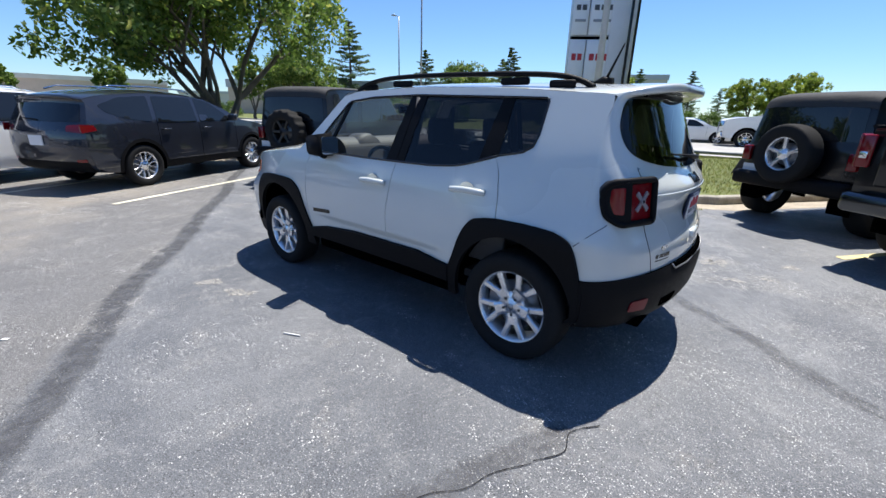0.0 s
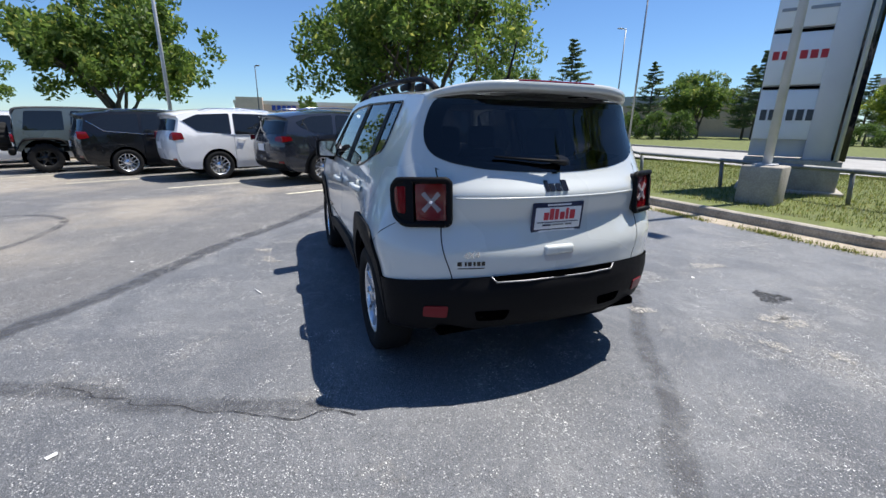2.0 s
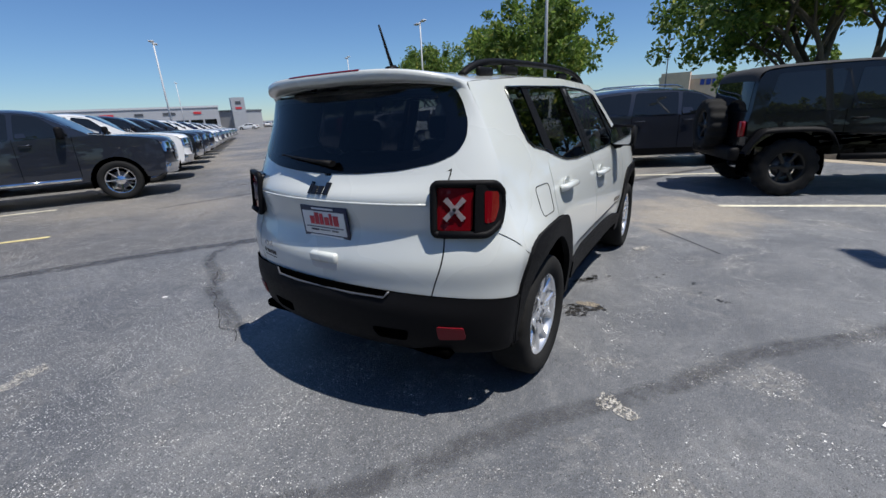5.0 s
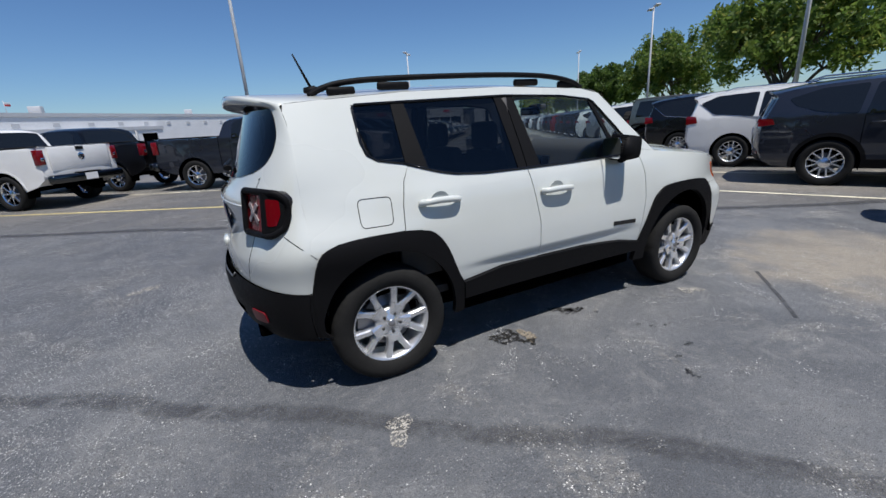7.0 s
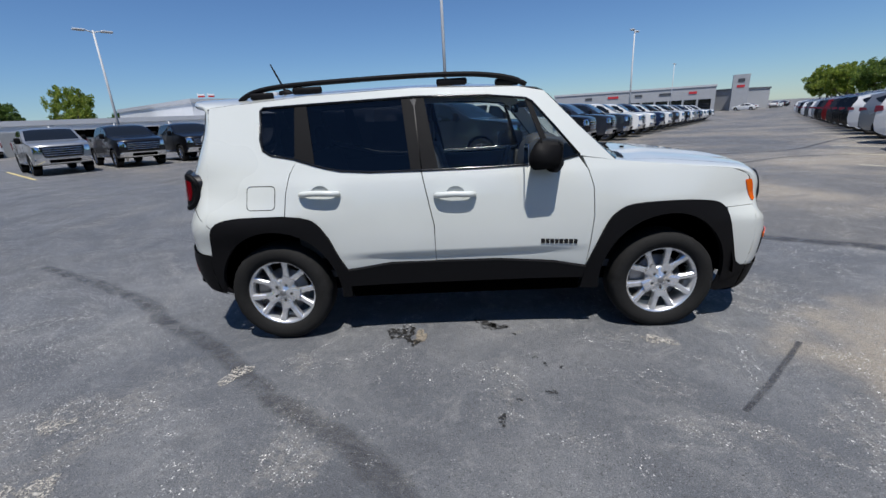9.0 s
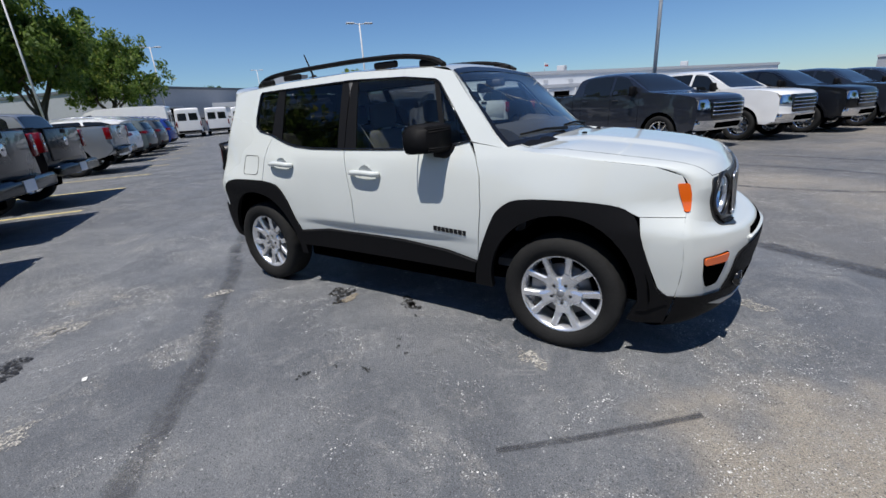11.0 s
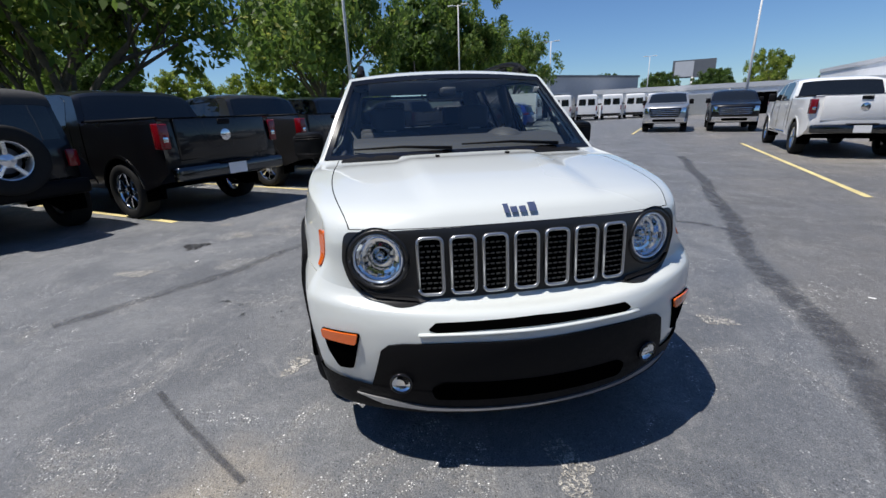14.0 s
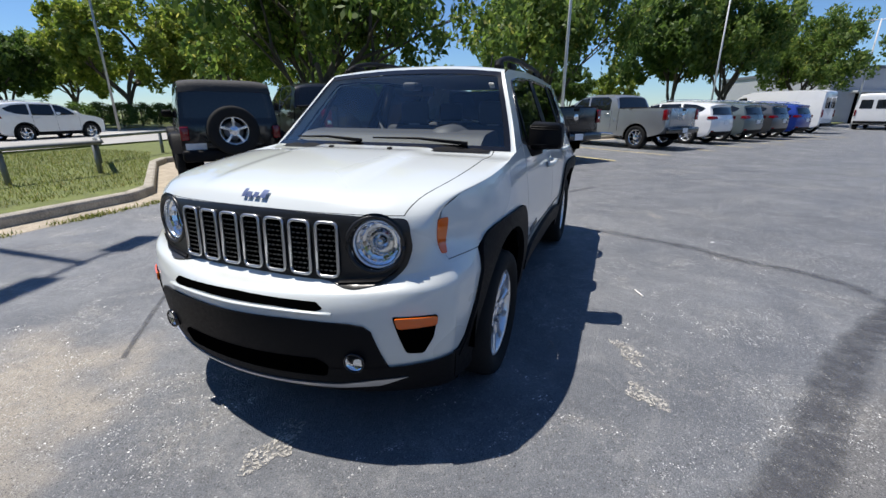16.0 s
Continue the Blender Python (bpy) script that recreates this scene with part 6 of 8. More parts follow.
    vf, fine_chip, fine_pit = stones(190.0, 0.55, 0.70)
    c = mix(math_op('MULTIPLY', fine_pit, 0.85), c, (0.030, 0.031, 0.034))
    c = mix(math_op('MULTIPLY', pit, 0.85), c, (0.024, 0.025, 0.027))
    c = mix(math_op('MULTIPLY', math_op('MULTIPLY', fine_chip, density), 0.9), c, (0.46, 0.46, 0.46))
    c = mix(math_op('MULTIPLY', math_op('MULTIPLY', pale_chip, density), 0.95), c, (0.86, 0.85, 0.82))
    vb, big_chip, big_pit = stones(58.0, 0.84, 0.90, 0.36)
    c = mix(math_op('MULTIPLY', big_chip, math_op('MINIMUM', math_op('ADD', math_op('MULTIPLY', cluster, 0.9), math_op('ADD', math_op('MULTIPLY', density, 0.35), 0.08)), 1.0)), c, (0.88, 0.87, 0.84))
    c = mix(math_op('MULTIPLY', math_op('MULTIPLY', big_pit, density), 0.7), c, (0.022, 0.023, 0.025))
    # faint scuffs and dust drifts
    c = mix(math_op('MULTIPLY', ease(noise_at(3.4, 9, 0.78, 1.2), 0.50, 0.68), 0.42), c, (0.27, 0.27, 0.265))
    c = mix(math_op('MULTIPLY', ease(noise_at(5.0, 9, 0.8, 0.8), 0.55, 0.68), 0.45), c, (0.070, 0.072, 0.077))
    c = mix(math_op('MULTIPLY', ease(noise_at(24.0, 6, 0.8), 0.54, 0.64), 0.40), c, (0.055, 0.057, 0.062))
    c = mix(math_op('MULTIPLY', ease(noise_at(31.0, 6, 0.8, 0.4), 0.56, 0.66), 0.40), c, (0.30, 0.30, 0.295))
    g = n.new("ShaderNodeVectorMath")
    g.operation = 'SCALE'
    l.new(c, g.inputs[0])
    l.new(ease(noise_at(210.0, 3, 0.75), 0.36, 0.64, 0.58, 1.46), g.inputs["Scale"])
    l.new(g.outputs[0], p.inputs["Base Color"])
    rough = ease(noise_at(1.3, 5), 0.35, 0.65, 0.52, 0.68)
    shiny = math_op('MULTIPLY', math_op('MAXIMUM', pale_chip, fine_chip), density)
    l.new(math_op('SUBTRACT', rough, math_op('MULTIPLY', shiny, 0.28)), p.inputs["Roughness"])
    p.inputs["Specular IOR Level"].default_value = 0.55
    h = math_op('MULTIPLY', math_op('ADD', math_op('MULTIPLY', vo.outputs["Distance"], -0.8), math_op('MULTIPLY', vf.outputs["Distance"], -0.5)), math_op('ADD', density, 0.18))
    h = math_op('ADD', h, math_op('MULTIPLY', noise_at(60.0, 6, 0.8), 1.0))
    bp = n.new("ShaderNodeBump")
    bp.inputs["Strength"].default_value, bp.inputs["Distance"].default_value = 0.75, 0.010
    l.new(h, bp.inputs["Height"])
    # each broken stone has a face of its own slant
    tilt = n.new("ShaderNodeVectorMath")
    tilt.operation = 'SUBTRACT'
    l.new(vf.outputs["Color"], tilt.inputs[0])
    tilt.inputs[1].default_value = (0.5, 0.5, 0.5)
    scale = n.new("ShaderNodeVectorMath")
    scale.operation = 'SCALE'
    l.new(tilt.outputs[0], scale.inputs[0])
    l.new(math_op('MULTIPLY', shiny, 0.9), scale.inputs["Scale"])
    add = n.new("ShaderNodeVectorMath")
    l.new(bp.outputs["Normal"], add.inputs[0])
    l.new(scale.outputs[0], add.inputs[1])
    norm = n.new("ShaderNodeVectorMath")
    norm.operation = 'NORMALIZE'
    l.new(add.outputs[0], norm.inputs[0])
    l.new(norm.outputs[0], p.inputs["Normal"])
    return m


LOT = lot_material()


def axis_steps():
    out = [-420, -300, -200, -140, -100, -75, -55, -40, -30, -24, -18, -14, -10]
    return out + [-7 + k for k in range(15)] + [10, 14, 18, 24, 30, 40, 55, 75, 100, 140, 200, 300, 420]


b = bmesh.new()
st = axis_steps()
grid = [[b.verts.new((x, y, ground_z(x, y))) for x in st] for y in st]
for r0, r1 in zip(grid, grid[1:]):
    for k in range(len(st) - 1):
        b.faces.new((r0[k], r0[k + 1], r1[k + 1], r1[k])).smooth = True
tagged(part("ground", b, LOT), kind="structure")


def ribbon(points, width, lift, rough=0.35, seed=1, step=0.05):
    """A thin uneven strip lying on the lot along a bent line."""
    rnd = random.Random(seed)
    pts = spread([(x, y, 0) for x, y in points], 24)
    ph = [rnd.uniform(0, 6.28) for _ in range(9)]
    b = bmesh.new()
    rows, run = [], 0.0
    for i, p in enumerate(pts):
        a, c = Vector(pts[max(i - 1, 0)]), Vector(pts[min(i + 1, len(pts) - 1)])
        run += (Vector(p) - a).length
        d = (c - a).normalized()
        s = Vector((-d.y, d.x, 0))

        def wave(k):
            return 0.5 * math.sin(run * 2.1 + ph[k]) + 0.3 * math.sin(run * 6.3 + ph[k + 1]) + 0.2 * math.sin(run * 17.0 + ph[k + 2])
        q = Vector(p) + s * width * 0.3 * rough * wave(0)
        w0, w1 = (width / 2 * (1 + rough * wave(k)) for k in (3, 6))
        rows.append([b.verts.new((v.x, v.y, ground_z(v.x, v.y) + lift)) for v in (q - s * w0, q + s * w1)])
    uv = b.loops.layers.uv.new("across")
    for a, c in zip(rows, rows[1:]):
        f = b.faces.new((a[0], a[1], c[1], c[0]))
        for lp, v in zip(f.loops, (0, 1, 1, 0)):
            lp[uv].uv = (0.5, v)
    bmesh.ops.recalc_face_normals(b, faces=b.faces)
    for f in b.faces:
        if f.normal.z < 0:
            f.normal_flip()
    return b


def feather(m):
    """Thins a film out towards both of its edges."""
    n, l = m.node_tree.nodes, m.node_tree.links
    al = n["Principled BSDF"].inputs["Alpha"]
    old = al.links[0].from_socket
    u, sp, pp, r, mu = n.new("ShaderNodeUVMap"), n.new("ShaderNodeSeparateXYZ"), n.new("ShaderNodeMath"), n.new("ShaderNodeMapRange"), n.new("ShaderNodeMath")
    u.uv_map = "across"
    pp.operation, pp.inputs[1].default_value, mu.operation = 'PINGPONG', 0.5, 'MULTIPLY'
    r.inputs["From Min"].default_value, r.inputs["From Max"].default_value = 0.0, 0.28
    l.new(u.outputs[0], sp.inputs[0])
    l.new(sp.outputs[1], pp.inputs[0])
    l.new(pp.outputs[0], r.inputs["Value"])
    l.new(r.outputs[0], mu.inputs[0])
    l.new(old, mu.inputs[1])
    l.new(mu.outputs[0], al)
    return m


def patchy(m, lo, hi, scale, least=0.0):
    """Lets a thin film wear away in patches, so that the ground shows through it."""
    n, l = m.node_tree.nodes, m.node_tree.links
    g, t, r = n.new("ShaderNodeNewGeometry"), n.new("ShaderNodeTexNoise"), n.new("ShaderNodeMapRange")
    t.inputs["Scale"].default_value, t.inputs["Detail"].default_value, t.inputs["Roughness"].default_value, t.inputs["Distortion"].default_value = scale, 7, 0.7, 0.6
    r.inputs["From Min"].default_value, r.inputs["From Max"].default_value, r.inputs["To Min"].default_value = lo, hi, least
    l.new(g.outputs["Position"], t.inputs["Vector"])
    l.new(t.outputs["Fac"], r.inputs["Value"])
    l.new(r.outputs[0], n["Principled BSDF"].inputs["Alpha"])
    return m


TAR = feather(patchy(mat("tar_seam", (0.068, 0.069, 0.076), rough=0.55, spec=0.5, bump=0.6, scale=120, vary=0.5), 0.34, 0.72, 7.0, 0.15))
FAINT = feather(patchy(mat("worn_tar_seam", (0.075, 0.076, 0.084), rough=0.55, spec=0.5, bump=0.6, scale=120, vary=0.5), 0.36, 0.9, 5.0, 0.08))
CRACK = patchy(mat("open_crack", (0.02, 0.02, 0.021), rough=0.95, spec=0.1), 0.35, 0.5, 14.0)
seams = [([(9.0, -2.4), (5.32, -0.26), (3.29, 1.0), (1.8, 1.97), (0.8, 2.53), (-0.1, 3.1), (-0.9, 3.65), (-3.2, 5.2), (-7.0, 7.6)], 0.19), ([(-5.0, 1.0), (-3.5, 0.22), (-2.75, -0.25), (-2.35, -0.6), (-1.71, -1.02), (-1.34, -1.39), (-0.5, -2.0), (0.3, -2.9)], 0.13),
         ([(-1.88, 1.2), (-1.80, 1.46), (-1.51, 2.16), (-1.32, 2.42), (-0.95, 3.16), (-0.35, 3.4)], 0.13), ([(0.2, 7.0), (1.11, 6.81), (3.18, 6.36), (4.44, 5.44), (3.92, 4.51), (2.73, 4.36), (1.6, 4.6)], 0.12), ([(1.31, -1.74), (1.6, -1.5), (2.02, -1.12)], 0.03),
         ([(2.6, 8.2), (6.0, 7.2), (9.0, 8.4), (13.0, 8.0)], 0.10), ([(5.0, 11.0), (9.5, 10.0), (15.0, 14.0), (20.0, 15.0)], 0.12)]
for k, (pts, w) in enumerate(seams):
    tagged(part("tar_seam", ribbon(pts, w * 1.3, 0.004, 0.3, k), FAINT if k in (1, 2, 3) else TAR), "dark tar seam patched across the worn asphalt", "seam", "seams in the asphalt", "structure")
cracks = [[(-1.23, 2.58), (-1.33, 2.42), (-1.39, 2.38), (-1.47, 2.2), (-1.53, 2.17), (-1.61, 1.95), (-1.71, 1.82), (-1.75, 1.68), (-1.85, 1.52)], [(-1.85, 1.5), (-1.93, 1.36), (-1.9, 1.22), (-1.99, 1.08)]]
for k, pts in enumerate(cracks):
    tagged(part("asphalt_crack", ribbon(pts, 0.0055, 0.006, 0.8, 30 + k), CRACK), "thin open crack in the asphalt", "crack", "cracks in the asphalt", "structure")


def spot(x, y, r, seed, material, lift=0.005, squash=0.7, turn=0.0):
    rnd = random.Random(seed)
    b = bmesh.new()
    n = 22
    ph = [rnd.uniform(0, 6.28) for _ in range(4)]
    vs = []
    for k in range(n):
        a = 2 * math.pi * k / n
        q = r * (1 + 0.28 * math.sin(2 * a + ph[0]) + 0.22 * math.sin(3 * a + ph[1]) + 0.14 * math.sin(5 * a + ph[2]) + 0.1 * math.sin(8 * a + ph[3]))
        c, s = q * math.cos(a), q * squash * math.sin(a)
        px, py = x + c * math.cos(turn) - s * math.sin(turn), y + c * math.sin(turn) + s * math.cos(turn)
        vs.append(b.verts.new((px, py, ground_z(px, py) + lift)))
    b.faces.new(vs)
    return b


OIL = patchy(mat("oil_stain", (0.022, 0.021, 0.020), rough=0.45, spec=0.5, vary=0.4, scale=60), 0.46, 0.53, 38.0)
SAND = patchy(mat("bare_stony_patch", (0.26, 0.225, 0.175), rough=0.9, bump=0.9, scale=90, vary=0.7), 0.34, 0.52, 60.0)
GREYPATCH = patchy(mat("worn_stone_patch", (0.42, 0.40, 0.36), rough=0.6, bump=0.9, scale=120, vary=0.6), 0.46, 0.56, 60.0)
rnd = random.Random(5)
for x, y, r, mt in ((-0.47, -0.86, 0.12, OIL), (-0.38, -1.0, 0.05, OIL), (0.14, -0.78, 0.10, OIL), (0.20, -0.80, 0.05, OIL), (0.44, -1.29, 0.02, OIL), (0.39, -1.22, 0.015, OIL), (0.52, -1.33, 0.015, OIL), (0.14, -1.77, 0.035, OIL), (0.43, -1.56, 0.03, OIL), (0.24, -1.62, 0.018, OIL), (0.30, -0.92, 0.015, OIL), (-1.59, -2.63, 0.16, OIL), (-0.34, -0.92, 0.075, SAND), (-1.44, -1.31, 0.10, GREYPATCH), (-0.76, -2.86, 0.16, GREYPATCH), (-1.9, -2.2, 0.12, GREYPATCH), (2.2, 0.17, 0.13, GREYPATCH), (0.85, 1.55, 0.11, GREYPATCH), (-2.2, -1.75, 0.09, GREYPATCH), (-2.45, -2.0, 0.07, GREYPATCH), (-2.0, -2.25, 0.12, GREYPATCH), (1.25, 1.62, 0.10, GREYPATCH), (1.2, -1.05, 0.09, GREYPATCH), (-2.9, 1.9, 0.12, GREYPATCH), (-2.6, -2.6, 0.10, GREYPATCH)):
    lab = {"oil_stain": "dark oil stain soaked into the asphalt", "bare_stony_patch": "small bare stony patch in the asphalt", "worn_stone_patch": "pale worn patch of stones in asphalt"}[mt.name]
    tagged(part("ground_stain", spot(x, y, r, int(1000 * x + 77 * y), mt, 0.005 if mt is not OIL else 0.007, 0.65, rnd.uniform(0, 3)), mt), lab, "stain", "stains on the asphalt", "structure")
LINE = mat("faded_line_paint", (0.62, 0.52, 0.24), rough=0.75, vary=0.35, scale=14, bump=0.3)
LINEW = mat("faded_pale_line_paint", (0.66, 0.62, 0.48), rough=0.75, vary=0.35, scale=14, bump=0.3)


def bay_line(x, y, heading, length, mt=LINE, width=0.10):
    h = radians(heading)
    pts = [(x + math.cos(h) * length * k / 6, y + math.sin(h) * length * k / 6) for k in range(7)]
    tagged(part("parking_line", ribbon(pts, width, 0.005, 0.06, int(10 * x)), mt), "faded painted bay line on the asphalt", "parking line", "parking bay lines", "structure")


for k in range(9):
    p = Vector((5.4, 1.35)) + Vector((0.56, 0.83)) * 2.95 * k
    bay_line(p.x, p.y, -68, 5.0, LINEW)
bay_line(3.55, -1.7, -70, 5.0, LINEW)
for k in range(11):
    p = Vector((-3.0, -3.43)) + Vector((-0.819, 0.574)) * 2.72 * k
    bay_line(p.x, p.y, 235, 5.5)
bay_line(-1.5, 6.4, 146.3, 9.6)
bay_line(-0.6, 9.2, 150, 6.0, LINEW)
bay_line(-16.0, 11.8, 143, 8.0)

# ---- kerbs, grass, road ----
CONC = mat("weathered_concrete", (0.36, 0.33, 0.28), rough=0.85, bump=0.5, scale=35, vary=0.3)
KERB = mat("stained_kerb_concrete", (0.33, 0.30, 0.25), rough=0.88, bump=0.6, scale=40, vary=0.45)
GUTTER = mat("gutter_concrete", (0.35, 0.30, 0.23), rough=0.88, bump=0.5, scale=30, vary=0.4)
KERB_LINE = [(60.0, 74.0), (24.0, 18.5), (7.75, -5.9), (7.1, -7.0), (6.3, -7.1), (3.9, -5.25), (3.3, -5.05), (-0.9, -5.52), (-1.45, -5.85), (-3.9, -9.3), (-4.6, -9.9), (-7.4, -8.0), (-20.0, 0.85), (-40.0, 14.9)]


def sweep(line, profile, closed=False):
    """Runs a profile of (sideways, up) along a line on the ground; sideways is to the right of the way."""
    b = bmesh.new()
    rows = []
    for i, p in enumerate(line):
        a, c = Vector((*line[max(i - 1, 0)], 0)), Vector((*line[min(i + 1, len(line) - 1)], 0))
        q = Vector((*p, 0))
        d0, d1 = (q - a), (c - q)
        d0 = d0.normalized() if d0.length > 0 else d1.normalized()
        d1 = d1.normalized() if d1.length > 0 else d0
        t = (d0 + d1).normalized()
        s = Vector((t.y, -t.x, 0)) / max(0.5, t.dot(d1))
        rows.append([b.verts.new((q.x + s.x * o, q.y + s.y * o, ground_z(q.x, q.y) + h)) for o, h in profile])
    for a, c in zip(rows, rows[1:]):
        for k in range(len(profile) - 1):
            b.faces.new((a[k], a[k + 1], c[k + 1], c[k]))
    bmesh.ops.recalc_face_normals(b, faces=b.faces)
    if sum(f.normal.z * f.calc_area() for f in b.faces) < 0:
        bmesh.ops.reverse_faces(b, faces=b.faces)
    return b


fine_line = []
for a, c in zip(KERB_LINE, KERB_LINE[1:]):
    n = max(1, int(math.dist(a, c) / 2.4))
    fine_line += [(a[0] + (c[0] - a[0]) * k / n, a[1] + (c[1] - a[1]) * k / n) for k in range(n)]
fine_line.append(KERB_LINE[-1])
kerb = tagged(new("kerb"), "weathered concrete kerb with worn edges round the grass", "kerb", kind="structure")
# right of the way is the lot: the kerb stones butt end to end with thin joints
near = sorted(range(len(fine_line) - 1), key=lambda k: abs(fine_line[k][0]) + abs(fine_line[k][1] + 6))[:60]
for k in near:
    a, c = Vector(fine_line[k]), Vector(fine_line[k + 1])
    d = (c - a).normalized() * 0.006
    o = sweep([tuple(a + d), tuple(c - d)], [(0.0, -0.05), (0.0, 0.105), (-0.012, 0.135), (-0.04, 0.15), (-0.15, 0.15), (-0.16, 0.10), (-0.16, -0.05)])
    part("kerb_stone", o, KERB, kerb)
part("kerb_core", sweep(fine_line, [(-0.006, -0.05), (-0.006, 0.10), (-0.05, 0.142), (-0.15, 0.142), (-0.15, -0.05)]), KERB, kerb)
tagged(part("gutter", sweep(fine_line, [(0.0, 0.0), (0.0, 0.008), (0.42, 0.006), (0.43, 0.0)]), GUTTER), "pale dusty concrete gutter beside the kerb", "gutter", kind="structure")
TURF = mat("mown_turf_soil", (0.115, 0.135, 0.038), rough=0.95, bump=0.8, scale=30, vary=0.5)
ROADN = Vector((-0.17, 0.985))


def road_y(x):
    return -15.4 + 0.173 * x


turf = bmesh.new()
out = [(x, y) for x, y in fine_line]
ring = []
for i, p in enumerate(out):
    a, c = Vector(out[max(i - 1, 0)]), Vector(out[min(i + 1, len(out) - 1)])
    d = (c - a).normalized()
    q = Vector(p) + Vector((-d.y, d.x)) * 0.155
    ring.append((q.x, q.y))
poly = ring + [(-70, 30), (-110, 0), (-110, road_y(-110)), (-40, road_y(-40)), (0, road_y(0)), (40, road_y(40)), (120, road_y(120)), (120, 60)]
f = turf.faces.new([turf.verts.new((x, y, ground_z(x, y) + 0.13)) for x, y in poly])
turf.normal_update()
bmesh.ops.triangulate(turf, faces=turf.faces, ngon_method='EAR_CLIP')
for f in turf.faces:
    f.normal_update()
    if f.normal.z < 0:
        f.normal_flip()
tagged(part("lawn", turf, TURF), "dry mown lawn between the kerb and road", "lawn", kind="structure")
ROADM = mat("pale_road_concrete", (0.33, 0.32, 0.30), rough=0.85, bump=0.3, scale=10, vary=0.25)
b = bmesh.new()
xs = [-160, -110, -70, -40, -20, 0, 20, 40, 70, 120, 200]
rows = [[b.verts.new((x, road_y(x) - o, 0.10 + h)) for o, h in ((0.0, 0.035), (0.16, 0.035), (0.18, -0.03), (5.6, 0.02), (11.0, -0.03), (11.02, 0.08), (11.2, 0.08))] for x in xs]
for a, c in zip(rows, rows[1:]):
    for k in range(6):
        b.faces.new((a[k], c[k], c[k + 1], a[k + 1]))
bmesh.ops.recalc_face_normals(b, faces=b.faces)
if b.faces[0].normal.z < 0:
    bmesh.ops.reverse_faces(b, faces=b.faces)
tagged(part("road", b, ROADM), "pale concrete street past the lawn", "road", kind="structure")
b = bmesh.new()
rows = [[b.verts.new((x, road_y(x) - o, 0.17 + h)) for o, h in ((11.2, 0.0), (20, 0.3), (60, 0.6), (200, 0.6))] for x in xs]
for a, c in zip(rows, rows[1:]):
    for k in range(3):
        b.faces.new((a[k], c[k], c[k + 1], a[k + 1]))
bmesh.ops.recalc_face_normals(b, faces=b.faces)
if b.faces[0].normal.z < 0:
    bmesh.ops.reverse_faces(b, faces=b.faces)
tagged(part("far_lawn", b, TURF), "green lawn on the far side of street", "lawn", kind="structure")


def blades(count, inside, seed, hmin=0.03, hmax=0.08):
    """Grass blades as one mesh of thin bent triangles."""
    rnd = random.Random(seed)
    vs, fs = [], []
    for _ in range(count):
        x, y = inside(rnd)
        z = ground_z(x, y) + 0.128
        a, h, w = rnd.uniform(0, 6.283), rnd.uniform(hmin, hmax), rnd.uniform(0.004, 0.009)
        c, s = math.cos(a), math.sin(a)
        lean = rnd.uniform(0.0, 0.05)
        i = len(vs)
        vs += [(x - c * w, y - s * w, z), (x + c * w, y + s * w, z), (x - s * lean, y + c * lean, z + h)]
        fs.append((i, i + 1, i + 2))
    me = bpy.data.meshes.new("grass")
    me.from_pydata(vs, [], fs)
    return me


def leaf_mat(name, a, b, dry=(0.30, 0.25, 0.08), amount=0.0):
    m = bpy.data.materials.new(name)
    m.use_nodes = True
    n, l = m.node_tree.nodes, m.node_tree.links
    p = n["Principled BSDF"]
    g = n.new("ShaderNodeNewGeometry")
    r = n.new("ShaderNodeValToRGB")
    r.color_ramp.elements[0].color, r.color_ramp.elements[1].color = (*a, 1), (*b, 1)
    if amount:
        e = r.color_ramp.elements.new(1 - amount)
        e.color = (*b, 1)
        r.color_ramp.elements[2].color = (*dry, 1)
    l.new(g.outputs["Random Per Island"], r.inputs[0])
    l.new(r.outputs[0], p.inputs["Base Color"])
    p.inputs["Roughness"].default_value = 0.55
    tr, mx = n.new("ShaderNodeBsdfTranslucent"), n.new("ShaderNodeMixShader")
    l.new(r.outputs[0], tr.inputs["Color"])
    mx.inputs[0].default_value = 0.58
    l.new(p.outputs[0], mx.inputs[1])
    l.new(tr.outputs[0], mx.inputs[2])
    l.new(mx.outputs[0], n["Material Output"].inputs["Surface"])
    return m


GRASS = leaf_mat("grass_blades", (0.075, 0.105, 0.022), (0.20, 0.235, 0.05), (0.38, 0.32, 0.14), 0.35)


def near_lawn(rnd):
    while True:
        x, y = rnd.uniform(-5.5, 9.5), rnd.uniform(-15.0, -5.0)
        if x < -1.4 and (y + 5.85) > 1.42 * (x + 1.45) - 0.25:
            continue
        if y > -5.68 - (0.10 * (x - 3.3) if x < 3.3 else 0) * -1 - (0.02 if x < 0 else 0) and x < 3.3:
            continue
        if x >= 3.3 and y > -5.25 - (x - 3.3) * 0.78:
            continue
        if y < road_y(x) + 0.1:
            continue
        return x, y


tagged(part("lawn_grass", blades(42000, near_lawn, 3), GRASS), "short dry green grass on the lawn", "grass", kind="stuff")


def kerb_weeds(rnd):
    k = rnd.choice([0.1, 0.25, 0.3, 0.55, 0.6, 0.62, 0.9])
    x = -1.3 + 4.6 * k + rnd.gauss(0, 0.22)
    return x, -5.52 + 0.10 * (x + 0.9) + 0.42 + rnd.gauss(0, 0.05)


w = blades(1500, kerb_weeds, 8, 0.02, 0.07)
for v in w.vertices:
    v.co.z -= 0.125
tagged(part("gutter_weeds", w, GRASS), "weeds growing along the gutter joint", "weeds", kind="stuff")

